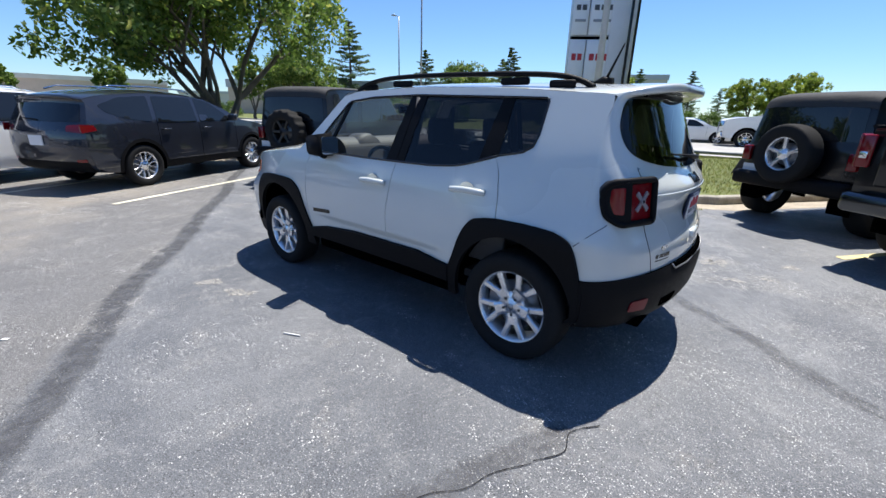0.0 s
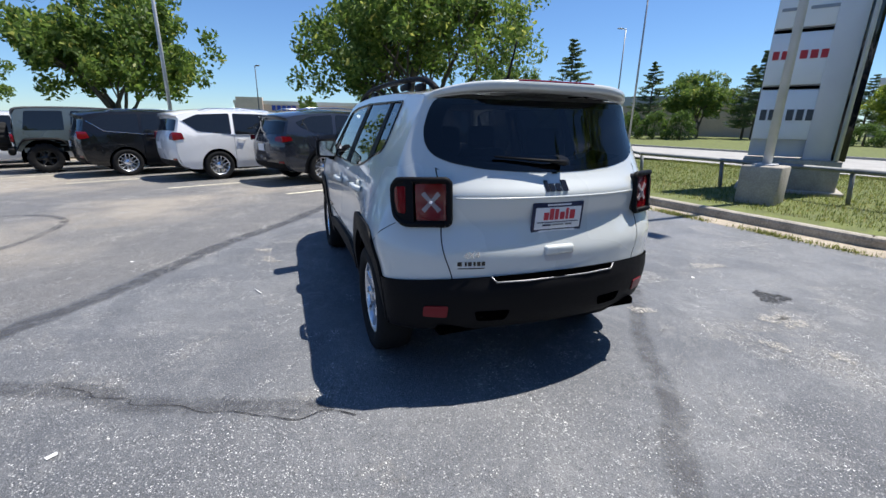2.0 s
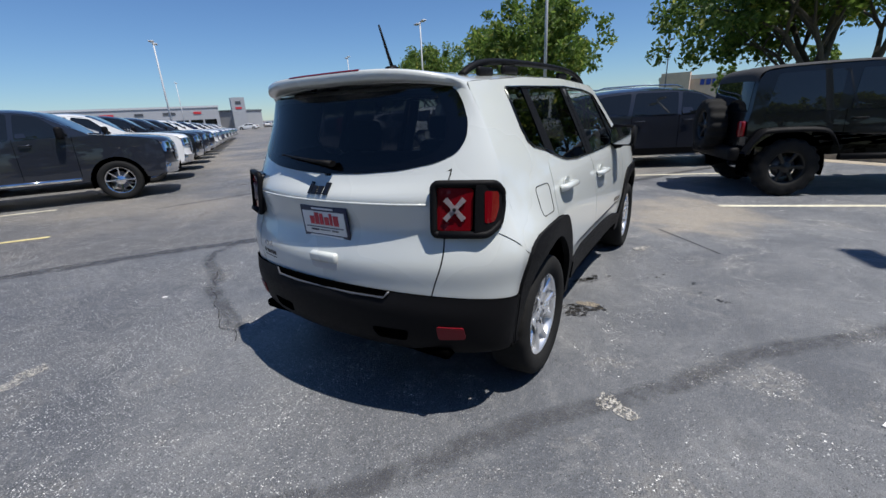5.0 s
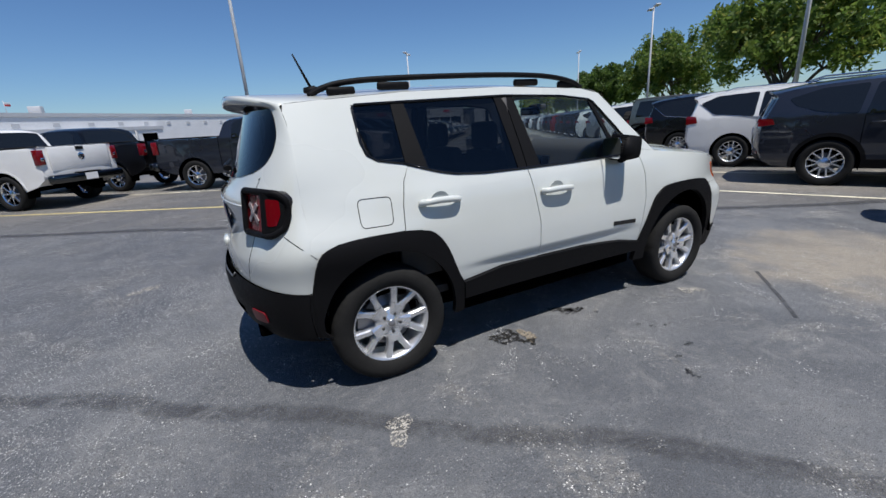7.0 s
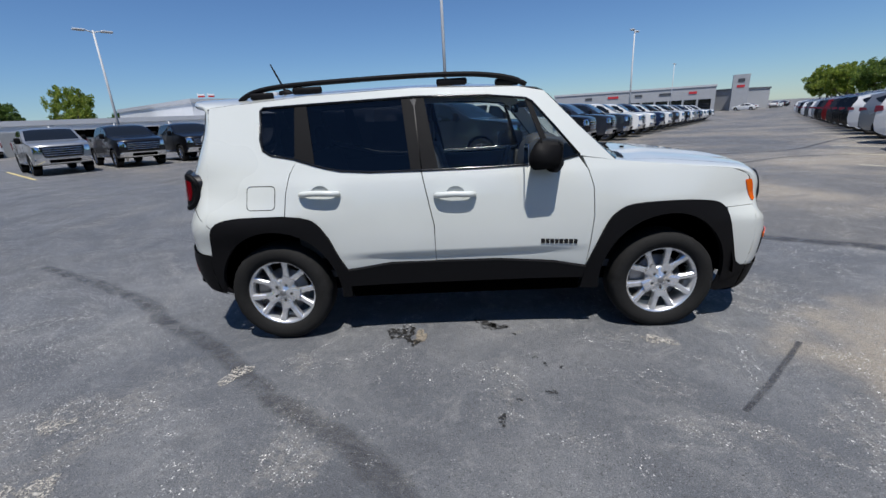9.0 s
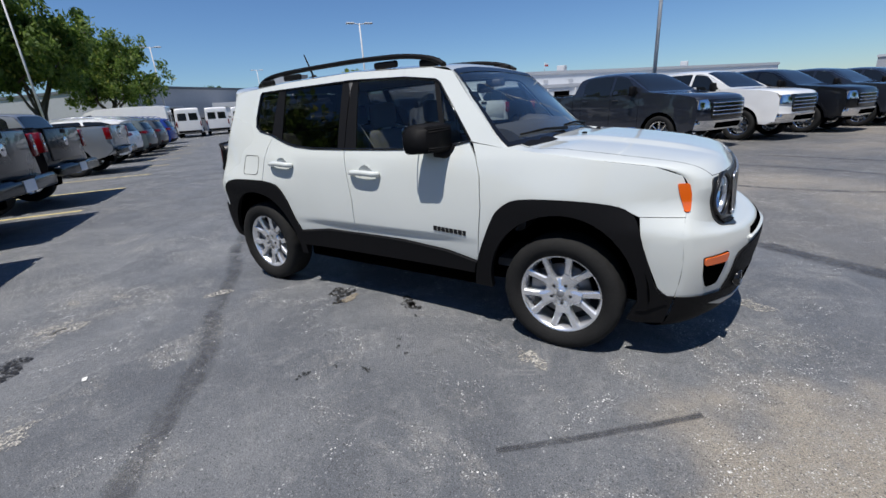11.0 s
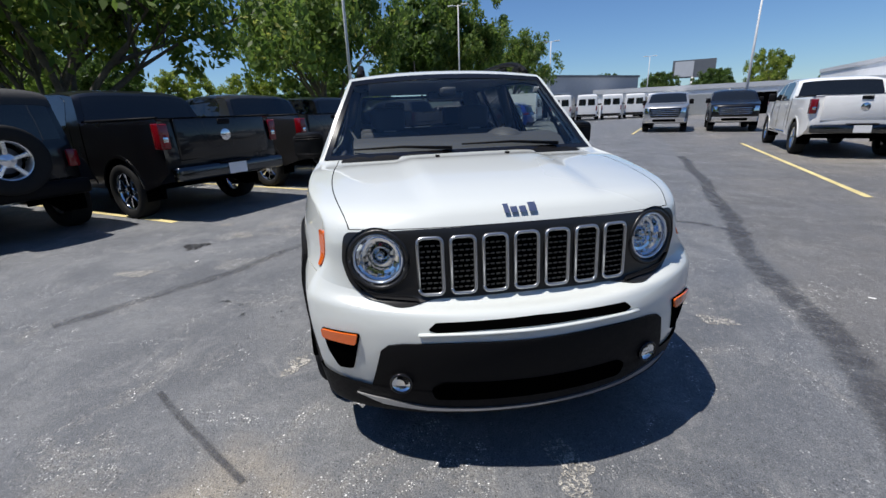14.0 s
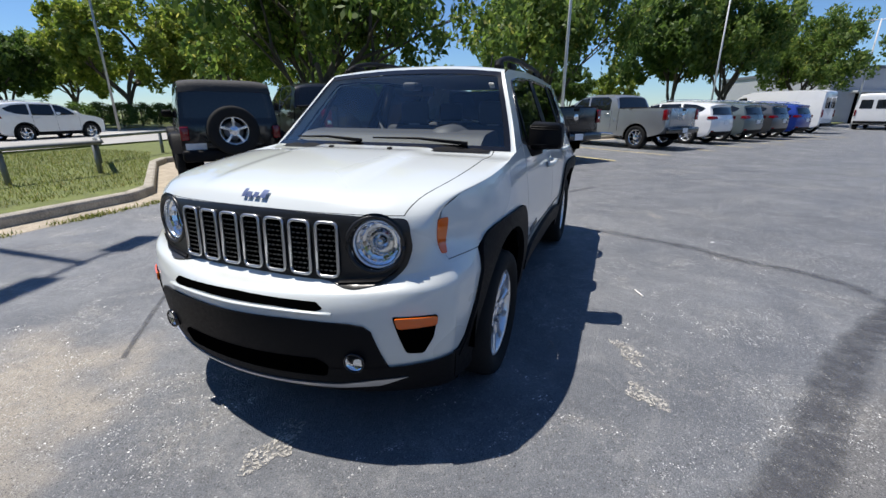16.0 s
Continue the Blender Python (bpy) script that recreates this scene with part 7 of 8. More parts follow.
# ---- rail, light pole and dealer sign on the lawn ----
GALV = mat("galvanised_steel", (0.34, 0.35, 0.36), rough=0.5, metal=0.7, vary=0.2, scale=10)
RAILS = mat("weathered_rail", (0.24, 0.25, 0.25), rough=0.6, metal=0.5, vary=0.25, scale=8)
fence = thing("guard_rail", "low grey metal rail on slanted posts in the lawn", "rail")
rail_pts = [(9.6, -10.2), (5.3, -7.75), (0.7, -8.05), (-2.15, -8.25), (-3.3, -10.4), (-8.0, -12.5)]
for a, c in zip(rail_pts, rail_pts[1:]):
    part("rail_bar", tube([(a[0], a[1], 0.74), (c[0], c[1], 0.74)], 0.055, 4, flat=0.8), RAILS, fence)
for x, y in ((9.4, -10.1), (7.4, -8.95), (5.35, -7.85), (3.1, -7.95), (0.75, -8.12), (-0.55, -8.2), (-2.05, -8.3), (-3.2, -10.3), (-5.6, -11.45)):
    part("rail_post", tube([(x - 0.03, y - 0.06, 0.05), (x, y, 0.72)], 0.045, 4), RAILS, fence)


def light_pole(x, y, h, label, arms=2, turn=0.0, block=True, mt=None, z=None, r=0.075):
    p = thing("light_pole", label, "light pole", "lot light poles")
    z0 = ground_z(x, y) if z is None else z
    mt = mt or POLE
    base = 0.0
    if block:
        bb = box(0.62, 0.62, 0.80, (0, 0, 0.40), 0.03)
        part("concrete_foot", bb, CONC, p)
        base = 0.80
        part("base_plate", box(0.30, 0.30, 0.03, (0, 0, base + 0.015), 0.005), mt, p)
    part("mast", tube([(0, 0, base), (0, 0, h * 0.5), (0, 0, h)], [r, r * 0.85, r * 0.62], 8), mt, p)
    for k in range(arms):
        a = math.pi * 2 * k / max(1, arms)
        c, s = math.cos(a), math.sin(a)
        arm = thing_part("lamp_arm", p)
        part("arm", tube([(0, 0, h - 0.1), (c * 0.35, s * 0.35, h - 0.02)], 0.03, 6), mt, arm)
        q = box(0.55, 0.30, 0.09, (0, 0, 0), 0.03)
        bmesh.ops.transform(q, matrix=Matrix.Translation((c * 0.62, s * 0.62, h - 0.02)) @ Matrix.Rotation(a, 4, 'Z'), verts=q.verts)
        part("lamp_head", q, mt, arm)
    p.matrix_world = pose(x, y, z0, 0, 0, turn)
    return p


POLE = mat("pale_grey_pole_paint", (0.52, 0.53, 0.54), rough=0.5, vary=0.12, scale=6)
DARKPOLE = mat("dark_bronze_pole", (0.06, 0.065, 0.075), rough=0.5, vary=0.2, scale=6)
light_pole(1.42, -6.85, 9.6, "tall pale light pole on concrete block in lawn", 2, 20)
light_pole(16.4, 5.4, 10.0, "tall pale light pole behind the parked cars", 2, 55, False)
light_pole(23.6, 17.0, 7.6, "tall pale light pole behind the parked cars", 2, 55, False)
light_pole(36.0, 36.0, 8.4, "tall pale light pole behind the parked cars", 2, 55, False)
light_pole(-17.5, -1.35, 10.5, "tall pale light pole behind the parked trucks", 2, 55, False)
light_pole(-34.2, 7.0, 9.5, "tall pale light pole behind the parked trucks", 2, 55, False)
light_pole(-0.6, 16.4, 10.5, "tall pale light pole among the parked trucks", 2, 55, False)
light_pole(-19.5, 20.9, 6.9, "tall pale light pole among the parked trucks", 2, 55, False)
light_pole(13.7, 33.2, 7.4, "pale light pole among the parked trucks", 2, 55, False)
light_pole(36.4, 75.3, 8.6, "pale light pole far down the lot", 2, 55, False)
light_pole(-43.0, 18.6, 8.0, "pale light pole beside the white vans", 2, 55, False)
light_pole(-58.0, 40.0, 8.0, "pale light pole beside the white vans", 2, 55, False)
light_pole(42.0, 3.2, 6.6, "dark light pole beside the far store", 1, 200, False, DARKPOLE, r=0.06)
light_pole(21.5, -22.5, 12.0, "tall grey street light pole beside the road", 1, 90, False, GALV, 0.15)
light_pole(31.3, -29.6, 10.0, "tall grey street light pole beside the road", 1, 90, False, GALV, 0.15)
light_pole(-14.2, -27.5, 11.0, "leaning grey street light pole beside the road", 1, 60, False, GALV, 0.15)

SIGNW = mat("sign_panel_silver", (0.80, 0.81, 0.83), rough=0.4, metal=0.1, vary=0.06, scale=2)
SIGNG = mat("sign_column_grey", (0.62, 0.63, 0.66), rough=0.4, metal=0.2, vary=0.08, scale=2)
INK = mat("sign_dark_letters", (0.06, 0.065, 0.075), rough=0.5)
INKRED = mat("sign_red_letters", (0.50, 0.03, 0.04), rough=0.5)
INKSTEEL = mat("sign_grey_letters", (0.28, 0.29, 0.31), rough=0.4, metal=0.5)


def dealer_sign():
    s = thing("pylon_sign", "tall silver pylon sign with stacked panels on concrete", "sign")
    part("concrete_base", box(2.25, 1.1, 0.72, (1.05, -0.5, 0.36), 0.03), CONC, s)
    part("footing", box(2.5, 1.35, 0.12, (1.1, -0.5, 0.03), 0.02), CONC, s)
    part("backing", box(1.55, 0.30, 6.2, (0.78, -0.45, 3.85), 0.01), SIGNG, s)
    part("column", box(0.62, 0.50, 6.9, (1.62, -0.40, 4.15), 0.01), SIGNG, s)
    part("mirror_strip", box(0.30, 0.42, 6.9, (2.10, -0.42, 4.15), 0.01), DARKGLASS, s)
    part("edge_pole", tube([(2.02, 0.0, 0.72), (2.02, 0.0, 7.6)], 0.055, 10), POLE, s)
    for k in range(4):
        z = 1.62 + 1.10 * k
        for x0, w in ((0.28, 0.52), (1.02, 0.86)):
            pn = thing_part("panel", s)
            part("face", box(w, 0.10, 1.0, (x0, -0.22, z), 0.012), SIGNW, pn)
            ink = (INK, INKRED, INK, INKSTEEL)[k]
            n = 2 if w < 0.6 else 3
            if k == 3:
                n = 2
            for j in range(n):
                lw = w * 0.78 / n * 0.72
                part("letter_bar", box(lw, 0.02, (0.22, 0.16, 0.12, 0.30)[k], (x0 - w * 0.39 + (j + 0.5) * w * 0.78 / n, -0.165, z + (0.0, 0.08, 0.14, 0.05)[k])), ink, pn)
            if k == 2:
                part("wing_bar", box(w * 0.7, 0.02, 0.06, (x0, -0.165, z - 0.16)), INKSTEEL, pn)
    for k in range(4):
        part("panel_gap", box(1.5, 0.06, 0.05, (0.78, -0.27, 2.17 + 1.10 * k)), VOID, s)
    d = Vector((-0.83, -0.56, 0)).normalized()
    n = Vector((-d.y * -1, d.x * -1, 0))
    n = Vector((d.y, -d.x, 0))
    if n.dot(Vector((-0.5, 0.86, 0))) < 0:
        n = -n
    m = Matrix((d, n, Vector((0, 0, 1)))).transposed().to_4x4()
    m.translation = (2.85, -8.35, 0.10)
    s.matrix_world = m @ Matrix.Diagonal((0.74, 1, 1, 1))
    return s


dealer_sign()
LITTER = mat("white_litter", (0.75, 0.74, 0.72), rough=0.6)
o = tagged(part("straw", tube([(0, 0, 0), (0.13, 0.0, 0.0)], 0.006, 6), LITTER), "thin white straw lying on the asphalt", "litter")
o.matrix_world = pose(-0.14, 1.60, 0.007, 0, 0, 25)
for x, y in ((-1.83, 2.39), (-1.0, -2.4), (-4.2, 8.6), (1.2, 2.9), (-2.7, 4.6)):
    o = tagged(part("paper_scrap", prism([(-0.02, -0.01), (0.025, -0.012), (0.02, 0.012), (-0.018, 0.014)], 0.002), LITTER), "small white paper scrap on the asphalt", "litter", "paper scraps")
    o.matrix_world = pose(x, y, ground_z(x, y) + 0.005, 90, 0, 30 * x)

# ---- trees and bushes ----
BARK = mat("grey_brown_bark", (0.10, 0.085, 0.07), rough=0.95, bump=0.9, scale=18, vary=0.4)
LEAF = leaf_mat("green_leaves", (0.065, 0.125, 0.024), (0.20, 0.285, 0.058), (0.48, 0.46, 0.11), 0.08)
LEAFY = leaf_mat("yellow_green_leaves", (0.11, 0.18, 0.026), (0.31, 0.38, 0.06), (0.52, 0.50, 0.11), 0.14)
LEAFD = leaf_mat("dark_leaves", (0.050, 0.10, 0.022), (0.14, 0.215, 0.045))
NEEDLE = leaf_mat("conifer_needles", (0.065, 0.105, 0.042), (0.16, 0.22, 0.09))


def leaf_cloud(name, centres, per, spread_r, size, seed, flat=1.0):
    """Many small folded leaves round the given centres, as one mesh."""
    g = np.random.default_rng(seed)
    c = np.repeat(np.asarray([p[:3] for p in centres]), per, axis=0)
    sr = np.repeat(np.asarray([p[3] if len(p) > 3 else spread_r for p in centres]), per)
    n = len(c)
    off = g.normal(size=(n, 3))
    off /= np.linalg.norm(off, axis=1, keepdims=True) + 1e-9
    off *= (g.random((n, 1)) ** 0.5) * sr[:, None]
    off[:, 2] *= flat
    p = c + off
    a = g.normal(size=(n, 3))
    a /= np.linalg.norm(a, axis=1, keepdims=True)
    q = g.normal(size=(n, 3))
    q -= a * (a * q).sum(1, keepdims=True)
    q /= np.linalg.norm(q, axis=1, keepdims=True)
    s = size * (0.6 + 0.8 * g.random((n, 1)))
    v = np.stack([p - a * s, p + q * s * 0.45, p + a * s, p - q * s * 0.45], 1).reshape(-1, 3)
    me = bpy.data.meshes.new(name)
    me.from_pydata(v.tolist(), [], np.arange(4 * n).reshape(-1, 4).tolist())
    return me


def broad_tree(h, r, seed, leaf, stems=1, base=2.2, leaves=9000, size=0.11, full=1.0):
    """A tapered trunk that forks into limbs, and a crown of leaf clumps at the twigs' ends."""
    rnd = random.Random(seed)
    t = thing("tree", "leafy tree", "tree")
    trunk = bmesh.new()
    tips = []

    def grow(p, d, length, rad, depth):
        pts, rs = [p], [rad]
        q, dd = p.copy(), d.copy()
        n = 4
        for k in range(n):
            dd = (dd + Vector((rnd.gauss(0, 0.12), rnd.gauss(0, 0.12), rnd.gauss(0.03, 0.06)))).normalized()
            q = q + dd * length / n
            pts.append(q.copy())
            rs.append(rad * (1 - 0.45 * (k + 1) / n))
        tube(pts, rs, 7 if depth < 2 else 5, bm=trunk, close=depth > 2)
        if depth >= 3:
            tips.append((*q, rnd.uniform(0.5, 1.0)))
            tips.append((*(pts[2] + Vector((rnd.gauss(0, 0.3), rnd.gauss(0, 0.3), rnd.gauss(0, 0.2)))), rnd.uniform(0.4, 0.8)))
            return
        if depth == 2:
            tips.append((*q, rnd.uniform(0.5, 0.9)))
        kids = rnd.choice((3, 4)) if depth < 2 else 3
        for k in range(kids):
            a = 2 * math.pi * (k + rnd.random() * 0.6) / kids
            out = Vector((math.cos(a), math.sin(a), 0))
            nd = (dd * rnd.uniform(0.35, 0.8) + out * rnd.uniform(0.55, 1.0) + Vector((0, 0, rnd.uniform(0.0, 0.35)))).normalized()
            at = pts[-1] if k else pts[-1]
            grow(at if rnd.random() < 0.6 else pts[-2], nd, length * rnd.uniform(0.62, 0.85), rs[-1] * 0.75, depth + 1)
    for k in range(stems):
        a = 2 * math.pi * k / stems + seed
        d = Vector((0.22 * math.cos(a), 0.22 * math.sin(a), 1)).normalized() if stems > 1 else Vector((rnd.gauss(0, 0.04), rnd.gauss(0, 0.04), 1)).normalized()
        grow(Vector((0.12 * math.cos(a) * (stems > 1), 0.12 * math.sin(a) * (stems > 1), -0.1)), d, base, 0.03 * h * (0.75 if stems > 1 else 1.0), 0)
    # fit the twigs to the crown's size
    zs = [p[2] for p in tips]
    lo, hi = min(zs), max(zs)
    rr = sorted(math.hypot(p[0], p[1]) for p in tips)[int(len(tips) * 0.93)]
    kx, kz = (r - 0.5) / rr, (h - 0.5 - base * 1.05) / (hi - lo)
    for v in trunk.verts:
        if v.co.z > base * 0.9:
            q = min(1.0, (v.co.z - base * 0.9) / 1.5)
            v.co.x *= 1 + (kx - 1) * q
            v.co.y *= 1 + (kx - 1) * q
            v.co.z = base * 0.9 + (v.co.z - base * 0.9) * (1 + ((h - 0.5 - base * 0.9) / (hi - base * 0.9) - 1))
    kz = (h - 0.5 - base * 0.9) / (hi - base * 0.9)
    pts = [(p[0] * kx, p[1] * kx, base * 0.9 + (p[2] - base * 0.9) * kz, p[3] * 0.16 * r) for p in tips]
    # the outer leaf masses, uneven, with gaps between
    mid, hz = base + 0.52 * (h - base), 0.50 * (h - base)
    lobes = [(rnd.uniform(0, 6.28), rnd.uniform(-0.6, 0.9), rnd.uniform(-0.12, 0.16)) for _ in range(9)]
    for k in range(int(150 * full)):
        a, e = rnd.uniform(0, 6.283), math.asin(rnd.uniform(-0.85, 1.0))
        q = rnd.uniform(0.55, 0.93)
        for la, le, lk in lobes:
            q *= 1 + lk * math.exp(-4 * ((1 - math.cos(a - la)) + (e - le) ** 2))
        ce = math.cos(e) ** 0.8
        pts.append((math.cos(a) * ce * q * r, math.sin(a) * ce * q * r, mid + math.sin(e) * q * hz, rnd.uniform(0.09, 0.16) * r))
    part("trunk", trunk, BARK, t)
    per = max(8, leaves // len(pts))
    part("crown", leaf_cloud("crown", pts, per, 0.7, size, seed), leaf, t)
    return t


def conifer(h, r, seed):
    rnd = random.Random(seed)
    t = thing("conifer", "tall conifer", "tree")
    part("trunk", tube([(0, 0, -0.1), (0, 0, h * 0.5), (0, 0, h)], [0.018 * h, 0.011 * h, 0.01], 8), BARK, t)
    limbs = bmesh.new()
    pts = []
    z = 0.16 * h
    while z < h * 0.97:
        q = (1 - z / h) ** 0.75 * r
        for k in range(5):
            z += h * rnd.uniform(0.002, 0.007)
            a = rnd.uniform(0, 6.28)
            ln = q * rnd.uniform(0.45, 1.2)
            e = Vector((math.cos(a) * ln, math.sin(a) * ln, z + ln * rnd.uniform(-0.05, 0.28)))
            tube([(0, 0, z), e], [0.012 + 0.01 * q, 0.006], 4, bm=limbs)
            for j in range(1, 6):
                f = 0.2 + 0.8 * j / 5
                pts.append((e.x * f, e.y * f, z + (e.z - z) * f, 0.14 + 0.15 * q * (1.1 - 0.5 * f)))
        z += h * 0.022
    part("branching", limbs, BARK, t)
    part("crown", leaf_cloud("crown", pts, 26, 0.3, 0.10, seed, 0.42), NEEDLE, t)
    return t


TREES = {
    "a": broad_tree(9.6, 5.4, 3, LEAF, 3, 2.0, 42000, 0.11, 0.6),
    "b": broad_tree(9.5, 5.0, 7, LEAF, 2, 2.0, 22000, 0.17, 0.7),
    "c": broad_tree(9.2, 6.6, 12, LEAF, 3, 1.7, 24000, 0.17, 0.4),
    "d": broad_tree(10.0, 5.2, 21, LEAFD, 1, 1.9, 17000, 0.24, 0.9),
    "e": broad_tree(10.5, 5.4, 28, LEAFY, 1, 1.8, 15000, 0.22, 0.6),
    "f": broad_tree(5.6, 1.5, 33, LEAF, 1, 0.9, 6000, 0.12),
    "p": conifer(10.0, 3.7, 4),
}
USED = set()
TREELABEL = {"a": "broad green tree with several stems beside parked cars", "b": "broad green tree behind the parked cars", "c": "wide dark green tree with spreading limbs", "d": "dense dark green roadside tree", "e": "tall yellow-green tree beyond the street", "f": "young slender tree with a narrow crown", "p": "tall open conifer with drooping branches"}


def plant(kind, x, y, s=1.0, turn=0.0, z=None, sz=None):
    t = TREES[kind]
    m = pose(x, y, (ground_z(x, y) + 0.12) if z is None else z, 0, 0, turn) @ Matrix.Diagonal((s, s, sz or s, 1))
    if kind in USED:
        t = copy_thing(t, m)
    USED.add(kind)
    t.matrix_basis = m
    tagged(t, TREELABEL[kind], "tree", "trees round the lot")


plant("a", 14.1, -4.2, 0.94, 0)
plant("b", 23.3, 8.8, 0.87, 40)
plant("b", 34.8, 22.6, 0.86, 160)
for k, (x, y, s, kd) in enumerate(((46.5, 40.5, 0.78, "d"), (52.0, 48.5, 0.80, "d"), (58, 60, 0.74, "b"), (63.6, 73.5, 0.66, "e"), (68.5, 83, 0.70, "e"), (77, 92, 0.70, "d"), (86, 104, 0.75, "e"), (96, 120, 0.75, "d"))):
    plant(kd, x, y, s, 70 * k)
plant("b", 33.0, -19.5, 0.66, 80, 0.4)
plant("p", 41.0, -31.0, 1.05, 0, 0.5)
plant("p", 33.5, -36.0, 0.75, 60, 0.5)
plant("b", 26.0, -34.5, 0.62, 90, 0.5)
plant("f", 40.0, -7.0, 0.9, 0)
plant("f", 37.0, -16.8, 1.0, 90, 0.4)
plant("f", 47.0, -1.5, 0.8, 50)
for k, (x, y, s, kd) in enumerate(((22.0, -36.0, 0.70, "p"), (23.9, -37.5, 0.62, "p"), (13.9, -40.0, 0.46, "e"), (18.0, -43.0, 0.52, "p"), (12.2, -44.5, 0.54, "p"), (9.8, -55.8, 0.60, "p"), (3.8, -56.7, 0.48, "e"), (-0.2, -57.0, 0.52, "e"), (7.0, -58.0, 0.42, "p"))):
    plant(kd, x, y, s, 55 * k, 0.5)
for k, (x, y, s, kd) in enumerate(((-13.0, -36.5, 0.58, "d"), (-18.3, -32.4, 0.85, "e"), (-23.5, -29.0, 0.8, "e"), (-27.5, -33.5, 0.9, "d"), (-29.5, -25.0, 0.7, "e"), (-34.0, -20.5, 0.58, "d"), (-41.0, -17.0, 0.50, "e"), (-20.0, -42.0, 0.65, "e"), (-48.0, -9.0, 0.50, "d"), (-55.0, 0.0, 0.52, "e"), (-40.0, -26.0, 0.62, "d"), (-34.0, -10.0, 0.40, "e"), (-42.0, -4.0, 0.48, "d"))):
    plant(kd, x, y, s, 40 * k, 0.5)
plant("c", -9.4, -8.7, 0.73, 10, None, 0.86)
plant("c", -25.6, -3.1, 0.91, 130, None, 1.16)
plant("d", -40.0, 4.8, 1.0, 75, None, 1.12)
plant("b", -40.1, 8.3, 0.94, 20, None, 1.27)
plant("b", -45.5, 15.6, 0.9, 200, None, 1.0)
plant("e", -50.3, 52.2, 0.5, 30, None, 0.74)
for k, (x, y, s) in enumerate(((-76, 66, 0.75), (-84, 60, 0.75), (-66, 82, 0.62), (-92, 52, 0.8))):
    plant("d", x, y, s, 50 * k)


def bush(seed, r=0.9, h=1.5):
    rnd = random.Random(seed)
    b = thing("bush", "clipped round green bush", "bush")
    pts = []
    for k in range(70):
        a, e = rnd.uniform(0, 6.28), rnd.uniform(0, 1.0)
        q = math.sqrt(1 - (e * 0.98) ** 2) * r * rnd.uniform(0.8, 1.0)
        pts.append((math.cos(a) * q, math.sin(a) * q, 0.15 + e * (h - 0.3), 0.28))
    part("stem", tube([(0, 0, -0.1), (0, 0, h * 0.7)], [0.08, 0.03], 6), BARK, b)
    part("leaves", leaf_cloud("bush", pts, 34, 0.25, 0.07, seed), LEAFD, b)
    return b


first = bush(2)
spots = [(24.0 + 2.1 * k * 0.95, -30.2 + 2.1 * k * 0.42) for k in range(9)] + [(16.0 - 1.55 * k, -33.0 - 0.1 * k) for k in range(15)] + [(-13.6 - 1.2 * k, -30.0 + 0.1 * k) for k in range(6)] + [(44 + 1.7 * k, -18 + 0.8 * k) for k in range(5)]
for k, (x, y) in enumerate(spots):
    s = 1.25 if k < 9 else 1.0
    m = pose(x, y, 0.4, 0, 0, 67 * k) @ Matrix.Diagonal((s, s, s * (1.25 if k < 9 else 0.95), 1))
    o = first if k == 0 else copy_thing(first, m)
    o.matrix_basis = m
    tagged(o, "clipped round green bush in a hedge row", "bush", "hedge bushes")

# ---- buildings ----
TANW = mat("tan_block_wall", (0.60, 0.47, 0.37), rough=0.9, bump=0.2, scale=6, vary=0.12)
CREAMW = mat("cream_wall", (0.66, 0.62, 0.55), rough=0.85, bump=0.2, scale=6, vary=0.08)
WHITEW = mat("white_metal_wall", (0.72, 0.73, 0.74), rough=0.6, vary=0.08, scale=4)
GREYW = mat("grey_panel_wall", (0.36, 0.37, 0.39), rough=0.6, vary=0.08, scale=3)
LIGHTGREYW = mat("pale_grey_panel", (0.5, 0.51, 0.53), rough=0.5, vary=0.06, scale=3)
DARKROOF = mat("dark_roof_edge", (0.12, 0.13, 0.145), rough=0.7, vary=0.1, scale=3)
DOORGREY = mat("roller_door_grey", (0.30, 0.31, 0.31), rough=0.6, vary=0.1, scale=5)
SIGNBLUE = mat("store_sign_blue", (0.02, 0.05, 0.30), rough=0.4)


def along(a, c, z=0.0):
    """A frame whose x runs from a to c; its y points to the left."""
    d = Vector((c[0] - a[0], c[1] - a[1], 0))
    ln = d.length
    d.normalize()
    m = Matrix((d, Vector((-d.y, d.x, 0)), Vector((0, 0, 1)))).transposed().to_4x4()
    m.translation = (a[0], a[1], z)
    return m, ln


def hall(name, label, a, c, depth, h, wall, z=0.0, roof=None, cap=0.35):
    """A long flat-roofed building; its front runs from a to c, its body lies to the right."""
    m, ln = along(a, c, z)
    o = thing(name, label, "building")
    part("wall", box(ln, depth, h, (ln / 2, -depth / 2, h / 2)), wall, o)
    part("roof", box(ln + 0.3, depth + 0.3, cap, (ln / 2, -depth / 2, h + cap / 2 - 0.02)), roof or DARKROOF, o)
    o.matrix_world = m
    return o, ln


# service building with roller doors, and the taller one behind it
A, C = (-10.0, 86.0), (-50.0, 27.5)
o, ln = hall("service_building", "long low white service building with roller doors", A, C, 12, 3.1, WHITEW, -0.3, LIGHTGREYW, 0.5)
for k in range(12):
    x = 3.0 + 5.6 * k
    if x > ln - 3:
        break
    d = thing_part("bay", o)
    part("bay_door", box(3.0, 0.10, 2.3, (x, 0.03, 1.35)), DOORGREY if k % 3 == 1 else VOID, d)
    part("door_frame", box(3.3, 0.06, 0.15, (x, 0.04, 2.55)), LIGHTGREYW, d)
    part("pilaster", box(0.25, 0.12, 3.0, (x + 2.6, 0.05, 1.5)), LIGHTGREYW, o)
    part("gutter_pipe", tube([(x + 2.9, 0.14, 3.0), (x + 2.9, 0.14, 0.2)], 0.07, 6), LIGHTGREYW, o)
